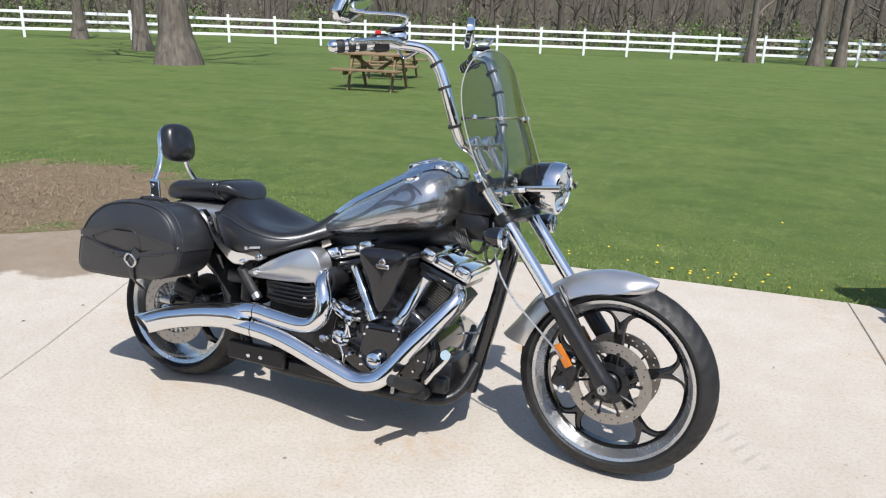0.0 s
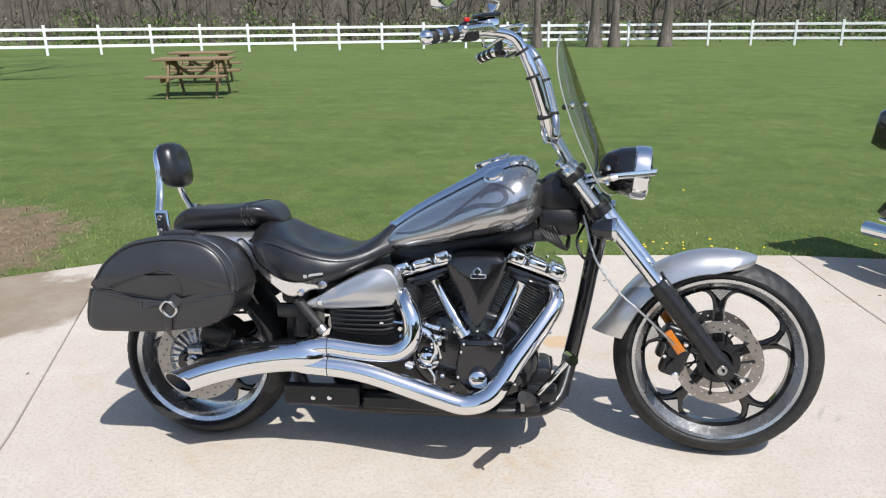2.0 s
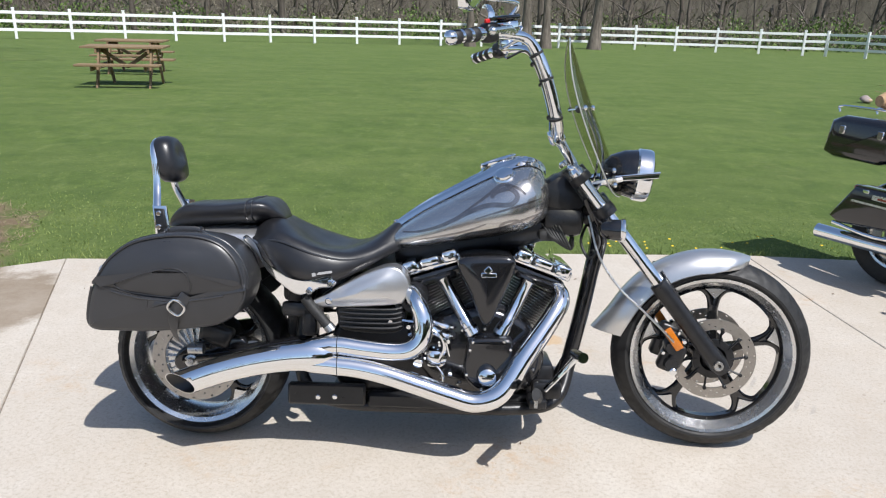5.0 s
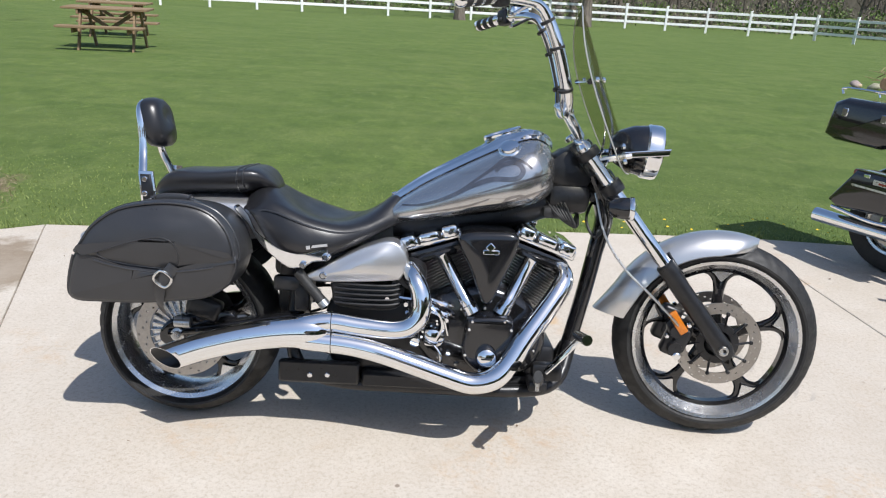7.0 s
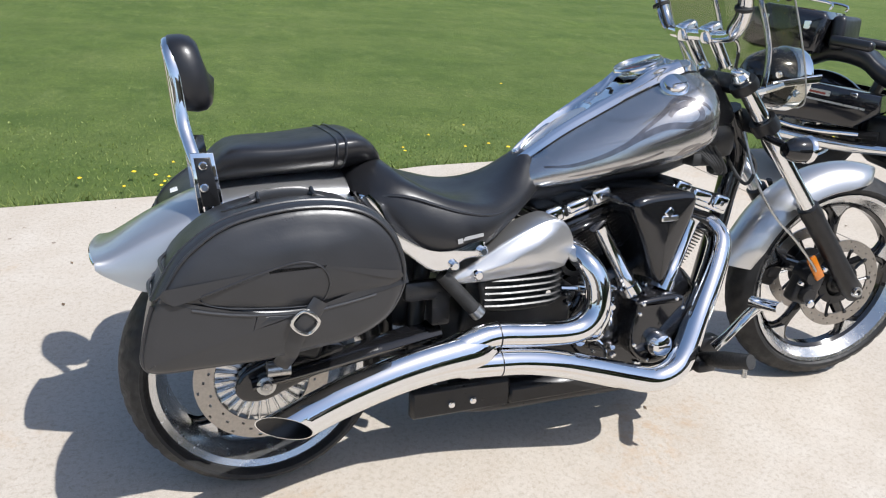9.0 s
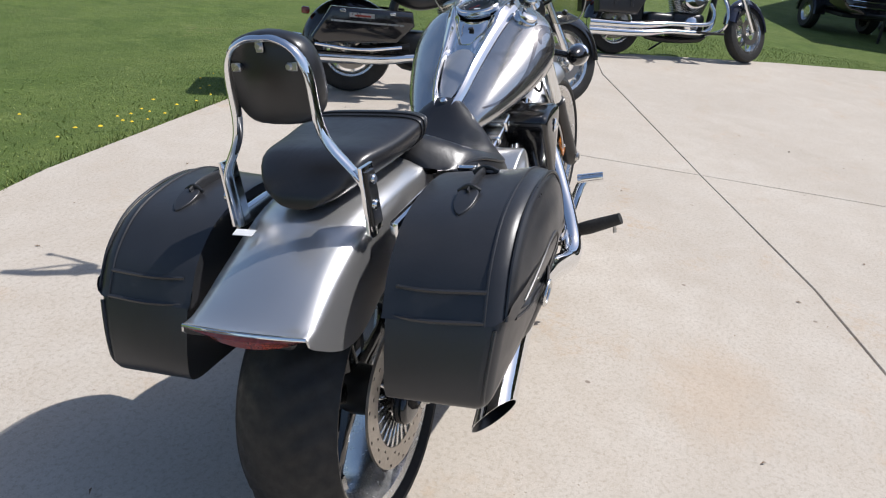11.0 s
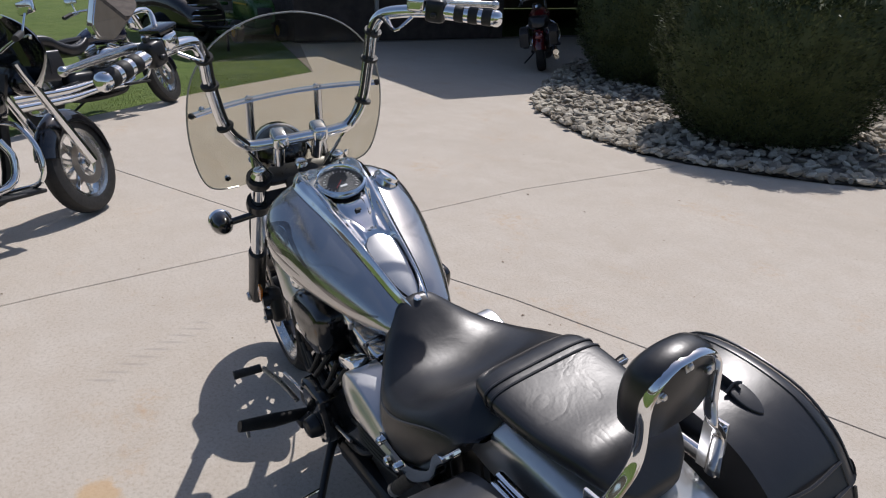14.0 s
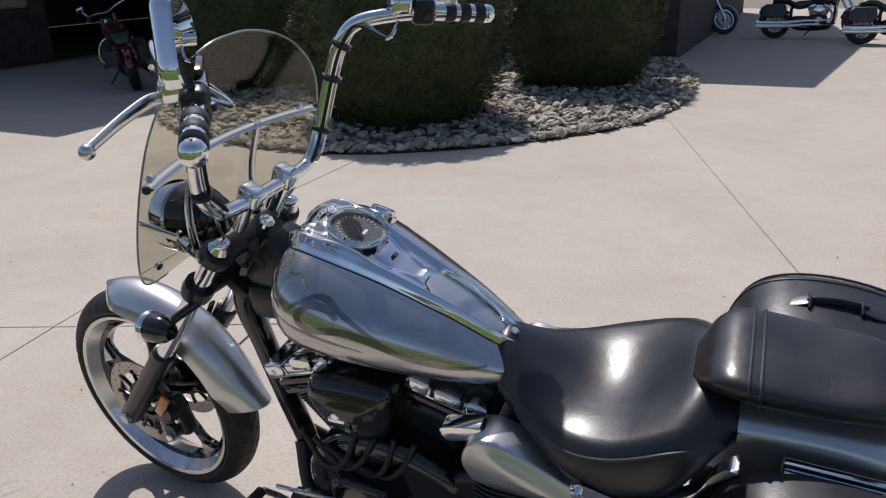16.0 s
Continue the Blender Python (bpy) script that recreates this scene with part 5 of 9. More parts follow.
    for s in (-1, 1):
        g0, g1 = Vector((1.000, s * 0.370, 1.390)), Vector((0.909, s * 0.474, 1.367))
        gd = (g1 - g0).normalized()
        bm = B()
        tube(bm, [g0, g0 + gd * 0.004, g1 - gd * 0.015, g1 - gd * 0.014, g1 - gd * 0.004, g1 + gd * 0.003, g1 + gd * 0.007], [0.019, 0.0195, 0.0195, 0.021, 0.020, 0.014, 0.004], 18, 1, smooth=False)
        grip = part("grip", bm, CHROME, bar, "chrome and black rubber grip")
        for k in range(3):
            q = g0 + gd * (0.022 + 0.036 * k)
            part("grip_pad", tube(B(), [q, q + gd * 0.003, q + gd * 0.023, q + gd * 0.026], [0.0192, 0.0212, 0.0212, 0.0192], 16, 1, smooth=False), BLACK_RUBBER, grip)
        # switch housing
        h0 = g0 - gd * 0.028
        rot = Matrix.Translation(h0) @ gd.to_track_quat("X", "Z").to_matrix().to_4x4()
        sw = part("switch_housing", boxes(((0.052, 0.044, 0.058), rot, 0.013, 3)), BLACK_SATIN, bar, "black switch housing")
        part("switch", boxes(((0.018, 0.012, 0.016), rot @ Matrix.Translation((0.005, 0.0, 0.032)), 0.003, 1)), RED_PAINT if s < 0 else PLASTIC, sw)
        part("switch", boxes(((0.016, 0.012, 0.012), rot @ Matrix.Translation((0.0, -0.024 * (1 if s < 0 else -1), -0.008)), 0.003, 1)), PLASTIC, sw)
        # master cylinder and lever
        mc = h0 - gd * 0.048
        fwd = Vector((0.80, s * 0.58, -0.1)).normalized()
        rot2 = Matrix.Translation(mc + fwd * 0.018 + Vector((0, 0, 0.012))) @ gd.to_track_quat("X", "Z").to_matrix().to_4x4()
        mcyl = part("master_cylinder", boxes(((0.050, 0.075, 0.042), rot2, 0.012, 3)), CHROME, bar, "chrome lever bracket")
        part("reservoir_cap", boxes(((0.062, 0.062, 0.014), rot2 @ Matrix.Translation((0, 0.006, 0.028)), 0.005, 2)), BLACK_GLOSS, mcyl)
        l0 = mc + fwd * 0.052
        bm = B()
        tube(bm, [l0, Vector((1.082, s * 0.385, 1.402)), Vector((1.068, s * 0.45, 1.395)), Vector((1.048, s * 0.513, 1.386)), Vector((1.04, s * 0.533, 1.383))], [0.011, 0.0115, 0.0095, 0.008, 0.009], 12, 4, 0.6, up=(0, 0, 1))
        ball(bm, (1.039, s * 0.536, 1.3825), (0.0115, 0.0115, 0.0115))
        part("lever", bm, ALLOY, bar, "polished hand lever")
        # mirror
        s0 = mc + fwd * 0.022 + Vector((0, 0, 0.03))
        mir = Vector((0.968, s * 0.452, 1.512)) if s < 0 else Vector((0.948, 0.414, 1.509))
        bm = B()
        tube(bm, [s0, s0 + Vector((0.03, s * 0.01, 0.05)), mir + Vector((0.035, s * 0.012, -0.035)), mir + Vector((0.014, s * 0.012, -0.004))], [0.008, 0.006, 0.0055, 0.007], 10, 5)
        stem = part("mirror_stem", bm, CHROME, bar, "chrome mirror stem")
        back = Vector((-0.875, -0.485 * s if s > 0 else 0.36, 0.035 if s > 0 else 0.058)).normalized()
        rotm = Matrix.Translation(mir) @ back.to_track_quat("-Y", "Z").to_matrix().to_4x4()
        k_ = 0.94 if s < 0 else 0.80
        outl = [Vector((x * s * k_, 0, z * k_ / 0.94)) for x, z in ((-0.070, -0.036), (-0.060, -0.066), (-0.014, -0.074), (0.072, -0.012), (0.068, 0.036), (0.018, 0.074), (-0.021, 0.068))]
        ol = []
        for q0, q1, q2 in zip(outl[-1:] + outl[:-1], outl, outl[1:] + outl[:1]):
            for q in (q1.lerp(q0, 0.16), q1.lerp(q0, 0.04).lerp(q2, 0.04), q1.lerp(q2, 0.16)):
                ol.append((q.x, q.z))
        bm = plate(B(), ol, -0.004, 0.026, 0.014)
        bm.transform(rotm)
        head = part("mirror_head", bm, CHROME, stem, "chrome mirror shell")
        bm = plate(B(), [(x * 0.93, z * 0.91) for x, z in ol], -0.0035, -0.0062)
        bm.transform(rotm)
        head["label"] = "angular chrome mirror"
        part("mirror_glass", bm, MIRROR, stem, "mirror glass")
        # cables along the bar
        for off, mat2, rr in (((-0.018, 0.003), CHROME_DARK, 0.0045), ((-0.014, -0.012), BLACK_RUBBER, 0.004)):
            pp = [Vector((1.315, s * 0.075, 0.955)), Vector((1.272, s * 0.140, 1.055))]
            pp += [Vector((x + off[0], s * (y + off[1]), z)) for x, y, z in path[2:7]]
            pp += [mc + Vector((0.0, -s * 0.07, -0.045)), mc + Vector((0, -s * 0.02, -0.02))]
            part("cable", tube(B(), pp, rr, 8, 4), mat2, bar, "braided control cable")
        for k in (3, 4, 5):
            x, y, z = path[k]
            q = Vector((x - 0.006, s * y, z))
            dd = (Vector(path[k + 1]) - Vector(path[k - 1]))
            dd.y *= s
            dd.normalize()
            part("cable_tie", tube(B(), [q - dd * 0.004, q + dd * 0.004], 0.0235, 14, 1, smooth=False), BLACK_RUBBER, bar, "black rubber cable clip")
    # brake hose down to the caliper
    bm = B()
    tube(bm, [Vector((1.36, -0.10, 0.83)), Vector((1.40, -0.135, 0.70)), Vector((1.47, -0.15, 0.60)), Vector((1.56, -0.15, 0.52)), Vector((1.655, -0.135, 0.43)), Vector((1.675, -0.12, 0.40))], 0.0038, 8, 5)
    steered(part("brake_hose", bm, STEEL, bike, "braided brake hose"))
    bm = B()
    tube(bm, [Vector((1.37, 0.02, 0.80)), Vector((1.34, -0.09, 0.74)), Vector((1.37, -0.13, 0.69)), Vector((1.40, -0.12, 0.74)), Vector((1.38, -0.06, 0.80))], 0.005, 8, 5)
    steered(part("wiring_loom", bm, BLACK_RUBBER, bike))


def build_tank(bike):
    TOP = [(0.695, 0.740), (0.75, 0.786), (0.815, 0.834), (0.90, 0.886), (0.98, 0.931), (1.06, 0.972), (1.12, 0.995), (1.165, 0.990), (1.20, 0.958), (1.222, 0.905)]
    BOT = [(0.695, 0.696), (0.72, 0.690), (0.78, 0.698), (0.93, 0.726), (1.06, 0.750), (1.13, 0.768), (1.18, 0.79), (1.21, 0.818), (1.222, 0.862)]
    MID = [(0.695, 0.716), (0.80, 0.746), (0.95, 0.798), (1.08, 0.842), (1.18, 0.866), (1.222, 0.884)]
    WID = [(0.695, 0.066), (0.705, 0.084), (0.72, 0.096), (0.80, 0.137), (0.90, 0.176), (1.0, 0.203), (1.08, 0.214), (1.14, 0.206), (1.19, 0.164), (1.215, 0.092), (1.222, 0.030)]
    xs = [0.695, 0.705, 0.72] + [0.74 + 0.02 * k for k in range(21)] + [1.155, 1.17, 1.182, 1.194, 1.204, 1.212, 1.218, 1.222]
    bm = B()
    loft(bm, [super_ring(x, curve_at(WID, x), curve_at(TOP, x), curve_at(MID, x), curve_at(BOT, x), 40, 0.78, 0.72) for x in xs])
    bmesh.ops.recalc_face_normals(bm, faces=bm.faces)
    tank = part("fuel_tank", bm, FLAME, bike, "silver fuel tank with dark ghost flames", sharp=60)

    def skin(x, y):
        w, t, mi = curve_at(WID, x), curve_at(TOP, x), curve_at(MID, x)
        c = min(1, abs(y) / w) ** (1 / 0.78)
        return mi + (t - mi) * math.sqrt(max(0, 1 - c * c)) ** 0.78
    # chrome console down the spine: two raised rails round a silver inset, a wide head round the gauge
    CW = [(0.700, 0.030), (0.75, 0.048), (0.80, 0.058), (0.90, 0.074), (0.98, 0.088), (1.06, 0.104), (1.12, 0.108), (1.17, 0.090), (1.20, 0.058)]
    INSET = [(0.735, 0.012), (0.76, 0.026), (0.80, 0.034), (0.84, 0.039), (0.87, 0.036), (0.888, 0.018)]

    def ease(f):
        f = min(1.0, max(0.0, f))
        return f * f * (3 - 2 * f)

    def console_lift(x, y, w):
        e = abs(y) / w
        lift = 0.003 + 0.012 * ease((1 - e) / 0.09) + 0.010 * math.exp(-((e - 0.76) / 0.11) ** 2) - 0.004 * math.exp(-((e - 0.48) / 0.10) ** 2)
        if 0.725 < x < 0.898:
            wi = curve_at(INSET, min(max(x, 0.735), 0.888)) + 0.005
            lift -= 0.016 * ease((wi - abs(y)) / 0.007 + 0.5) * ease((x - 0.725) / 0.012) * ease((0.898 - x) / 0.012)
        if 0.893 < x < 1.01:
            # sunk wedge that widens to the gauge
            wv = 0.012 + 0.40 * (x - 0.893)
            lift -= 0.008 * ease((wv - abs(y)) / 0.012 + 0.5) * ease((x - 0.893) / 0.02)
        d = math.hypot((x - 1.047) * 1.02, y)
        lift += 0.010 * ease((0.096 - d) / 0.03) - 0.026 * ease((0.0605 - d) / 0.004)
        if x > 1.135:
            lift += 0.006 * math.exp(-((abs(y) - 0.045) / 0.016) ** 2)
        return lift
    bm = B()
    rings = []
    for x in [0.700 + 0.0060 * k for k in range(85)]:
        w = curve_at(CW, x)
        rings.append([Vector((x, w * (-1 + 2 * j / 60), skin(min(x, 1.205), w * (-1 + 2 * j / 60)) + console_lift(x, w * (-1 + 2 * j / 60), w))) for j in range(61)])
    loft(bm, rings, False, False)
    bmesh.ops.recalc_face_normals(bm, faces=bm.faces)
    if sum(f.normal.z for f in bm.faces) < 0:
        bmesh.ops.reverse_faces(bm, faces=bm.faces)
    con = part("console", bm, CHROME, tank, "chrome tank console", sharp=50)
    # silver inset panel
    bm = B()
    rings = []
    for x in [0.735 + 0.0153 * k for k in range(11)]:
        w = curve_at(INSET, x)
        rings.append([Vector((x, w * (-1 + 2 * j / 8), skin(x, 0) + 0.0105 - 0.003 * abs(-1 + 2 * j / 8) ** 2)) for j in range(9)])
    loft(bm, rings, False, False)
    bmesh.ops.recalc_face_normals(bm, faces=bm.faces)
    if sum(f.normal.z for f in bm.faces) < 0:
        bmesh.ops.reverse_faces(bm, faces=bm.faces)
    part("console_inset", bm, SILVER, con, "silver inset panel")
    # small dark lamp below the gauge
    part("warning_lamp", boxes(((0.010, 0.016, 0.004), Matrix.Translation((0.962, 0, skin(0.962, 0) + 0.0165)) @ Matrix.Rotation(radians(-26), 4, "Y"), 0.0015, 1)), DIAL, con)
    nrm = Vector((-0.33, 0, 0.944)).normalized()
    gm = Matrix.Translation(Vector((1.048, 0, skin(1.048, 0) + 0.022))) @ nrm.to_track_quat("Z", "Y").to_matrix().to_4x4()
    part("gauge_bezel", lathe(B(), [(0.056, -0.01), (0.066, 0.004), (0.066, 0.014), (0.062, 0.018), (0.058, 0.014), (0.056, 0.004)], gm, 40, axis="z"), CHROME, con, "chrome speedometer bezel")
    dial = part("dial", lathe(B(), [(0.059, 0.004), (0, 0.004)], gm, 32, axis="z"), DIAL, con, "dark speedometer dial")
    bm = B()
    for k in range(21):
        a = radians(225 - 270 * k / 20)
        box(bm, (0.008 if k % 2 == 0 else 0.005, 0.0012, 0.0006), gm @ Matrix.Rotation(a, 4, "Z") @ Matrix.Translation((0.044, 0, 0.0046)))
    box(bm, (0.020, 0.007, 0.0006), gm @ Matrix.Translation((-0.0, -0.018, 0.0046)))
    part("dial_mark", bm, WHITE_INK, con)
    bm = boxes(((0.036, 0.0022, 0.001), gm @ Matrix.Rotation(radians(225), 4, "Z") @ Matrix.Translation((0.014, 0, 0.0065))))
    part("needle", bm, RED_PAINT, con)
    part("gauge_glass", lathe(B(), [(0.059, 0.0095), (0.03, 0.0105), (0, 0.011)], gm, 32, axis="z"), LENS, con)
    bm = B()
    bolt(bm, Vector((0.714, 0, skin(0.714, 0) + 0.022)), nrm, 0.010, 0.009, 12)
    part_each("console_bolt", bm, CHROME, con)
    for s in (-1, 1):
        fn = Vector((-0.25, s * 0.55, 0.8)).normalized()
        if s < 0:
            fm = Matrix.Translation((1.060, s * 0.140, skin(1.060, 0.140) + 0.002)) @ fn.to_track_quat("Z", "Y").to_matrix().to_4x4()
            cap = part("fuel_cap", lathe(B(), [(0.037, -0.02), (0.037, 0.002), (0.034, 0.005), (0.031, 0.005), (0.031, 0.009), (0.029, 0.015), (0.022, 0.018), (0, 0.0185)], fm, 32, axis="z"), CHROME, tank, "round chrome fuel cap")
    # painted flame licks on both flanks, each a thin tapering stroke
    skin_tree = BVHTree.FromPolygons([v.co.copy() for v in tank.data.vertices], [tuple(p.vertices) for p in tank.data.polygons])
    LICKS = (
        (0.0100, ((0.742, 0.756), (0.80, 0.764), (0.87, 0.792), (0.95, 0.838), (1.01, 0.862), (1.075, 0.866), (1.098, 0.892), (1.075, 0.915), (1.035, 0.905), (1.015, 0.885))),
        (0.0060, ((0.885, 0.800), (0.94, 0.842), (1.00, 0.888), (1.05, 0.926), (1.10, 0.918), (1.125, 0.900))),
        (0.0045, ((0.965, 0.815), (1.03, 0.838), (1.10, 0.862), (1.18, 0.888))),
        (0.0050, ((0.825, 0.727), (0.93, 0.744), (1.02, 0.762), (1.09, 0.768), (1.14, 0.794), (1.19, 0.822))),
        (0.0060, ((1.13, 0.800), (1.10, 0.816), (1.06, 0.806), (1.045, 0.785), (1.075, 0.772), (1.11, 0.778))),
        (0.0045, ((0.985, 0.778), (1.05, 0.790), (1.12, 0.818), (1.185, 0.842))),
        (0.0040, ((0.905, 0.733), (0.99, 0.750), (1.06, 0.757), (1.12, 0.768))),
        (0.0040, ((0.79, 0.735), (0.86, 0.752), (0.94, 0.775), (1.0, 0.800))),
    )
    for s in (-1, 1):
        for wide, pts in LICKS:
            line = spline([(x, 0, z) for x, z in pts], 6)
            bm = B()
            rows_ = []
            for i, q in enumerate(line):
                f = i / (len(line) - 1)
                t = (line[min(i + 1, len(line) - 1)] - line[max(i - 1, 0)]).normalized()
                w = wide * 0.78 * (0.10 + 0.90 * math.sin(math.pi * min(0.92, 0.04 + f * 0.8)) ** 0.8)
                row = []
                for e in (-1, 0, 1):
                    p = q + Vector((-t.z, 0, t.x)) * w * e
                    hit = skin_tree.ray_cast(Vector((p.x, s * 0.5, p.z)), Vector((0, -s, 0)))
                    if hit[0] is None:
                        row = None
                        break
                    row.append(hit[0] + hit[1] * 0.0006 * (1 if hit[1].y * s > 0 else -1))
                if row:
                    rows_.append(row)
            if len(rows_) > 2:
                loft(bm, rows_, False, False)
                part("flame_lick", bm, FLAME_INK, tank, "dark painted flame lick", sharp=180)
    # the tail of the tank runs back under the seat's nose
    for ob in (tank, *tank.children_recursive):
        for v in ob.data.vertices:
            f = min(1.0, max(0.0, (0.93 - v.co.x) / 0.22))
            v.co.x -= 0.014 * f * f * (3 - 2 * f)
    # gasket roll at the tank's foot
    bm = B()
    tube(bm, [(0.70, 0.0, 0.69), (0.85, 0.0, 0.70), (1.05, 0, 0.735), (1.2, 0, 0.78)], 0.055, 12, 3)
    part("frame_spine", bm, BLACK_SATIN, bike, "black frame backbone")


def build_seats(bike):
    TOP = [(0.235, 0.768), (0.27, 0.796), (0.31, 0.796), (0.36, 0.764), (0.42, 0.727), (0.48, 0.706), (0.55, 0.702), (0.61, 0.719), (0.66, 0.748), (0.695, 0.778), (0.715, 0.787), (0.727, 0.780), (0.735, 0.762)]
    EDGE = [(0.235, 0.718), (0.27, 0.734), (0.32, 0.747), (0.38, 0.732), (0.46, 0.706), (0.55, 0.688), (0.62, 0.696), (0.68, 0.718), (0.735, 0.735)]
    BOT = [(0.235, 0.730), (0.26, 0.715), (0.30, 0.662), (0.335, 0.614), (0.375, 0.597), (0.44, 0.592), (0.51, 0.597), (0.56, 0.615), (0.615, 0.640), (0.66, 0.662), (0.70, 0.682), (0.735, 0.70)]
    WID = [(0.235, 0.132), (0.28, 0.168), (0.34, 0.194), (0.42, 0.208), (0.50, 0.203), (0.56, 0.182), (0.62, 0.146), (0.68, 0.106), (0.735, 0.066)]
    xs = [0.235, 0.245] + [0.26 + 0.02 * k for k in range(23)] + [0.715, 0.727, 0.735]
    DISH = [(0.28, 0.0), (0.34, 0.008), (0.42, 0.018), (0.50, 0.016), (0.58, 0.006), (0.64, 0.0)]
    rings = []
    for x in xs:
        w, t, e, b = (curve_at(q, x) for q in (WID, TOP, EDGE, BOT))
        ring = []
        for k in range(17):
            u = -1 + 2 * k / 16
            ring.append(Vector((x, w * u, t + (e - t) * abs(u) ** 2.6 + curve_at(DISH, x) * math.cos(math.pi * min(abs(u), 0.86) / 1.72) ** 2 * -1)))
        for f, g in ((0.18, 1.07), (0.4, 1.11), (0.65, 1.13), (0.88, 1.12), (1.0, 1.05)):
            ring.append(Vector((x, w * g, e + (b - e) * f)))
        for u in (0.5, 0.0, -0.5):
            ring.append(Vector((x, w * u, b + 0.004)))
        for f, g in ((1.0, 1.05), (0.88, 1.12), (0.65, 1.13), (0.4, 1.11), (0.18, 1.07)):
            ring.append(Vector((x, -w * g, e + (b - e) * f)))
        rings.append(ring)
    bm = B()
    loft(bm, rings)
    bmesh.ops.recalc_face_normals(bm, faces=bm.faces)
    seat = part("rider_seat", bm, SEAT_LEATHER, bike, "scooped black leather rider seat", sharp=70)
    for s in (-1, 1):
        pts = [Vector((x, s * curve_at(WID, x) * 1.07, curve_at(EDGE, x) - 0.018)) for x in [0.26 + 0.045 * k for k in range(11)]]
        part("seam", tube(B(), pts, 0.0035, 6, 4), LEATHER, seat)
        # maker's word on the skirt
        if s < 0:
            bm = boxes(((0.050, 0.0015, 0.008), Matrix.Translation((0.487, s * 0.2335, 0.632)) @ Matrix.Rotation(radians(-9), 4, "Y"), 0.0),
                       ((0.012, 0.0015, 0.011), Matrix.Translation((0.454, s * 0.2385, 0.626)) @ Matrix.Rotation(radians(-9), 4, "Y"), 0.0))
            part("badge", bm, GREY_INK, seat, "small pale maker's mark")
    # passenger pad
    PT = [(-0.078, 0.760), (-0.06, 0.785), (-0.03, 0.815), (0.0, 0.829), (0.1, 0.834), (0.20, 0.845), (0.255, 0.849), (0.285, 0.836), (0.31, 0.810), (0.325, 0.788)]
    PB = [(-0.078, 0.738), (0.0, 0.742), (0.12, 0.752), (0.24, 0.760), (0.30, 0.768), (0.325, 0.774)]
    PW = [(-0.078, 0.050), (-0.06, 0.082), (-0.03, 0.104), (0.02, 0.120), (0.10, 0.132), (0.20, 0.138), (0.26, 0.130), (0.29, 0.114), (0.31, 0.090), (0.325, 0.055)]
    rings = [super_ring(x, curve_at(PW, x) - 0.006, curve_at(PT, x), (curve_at(PT, x) * 0.70 + curve_at(PB, x) * 0.30), curve_at(PB, x), 34, 0.52, 1.05) for x in [-0.078, -0.072, -0.06, -0.045, -0.03] + [-0.01 + 0.02 * k for k in range(16)] + [0.298, 0.306, 0.313, 0.320, 0.325]]
    bm = B()
    loft(bm, rings)
    bmesh.ops.recalc_face_normals(bm, faces=bm.faces)
    pad = part("passenger_seat", bm, PAD_LEATHER, bike, "creased black leather passenger pad", sharp=70)
    for x in (0.206, 0.226):
        r = super_ring(x, curve_at(PW, x) - 0.005, curve_at(PT, x) + 0.001, (curve_at(PT, x) * 0.70 + curve_at(PB, x) * 0.30), curve_at(PB, x), 34, 0.52, 1.05)
        part("seam", tube(B(), r, 0.003, 6, 1, closed=True, smooth=False), LEATHER, pad)


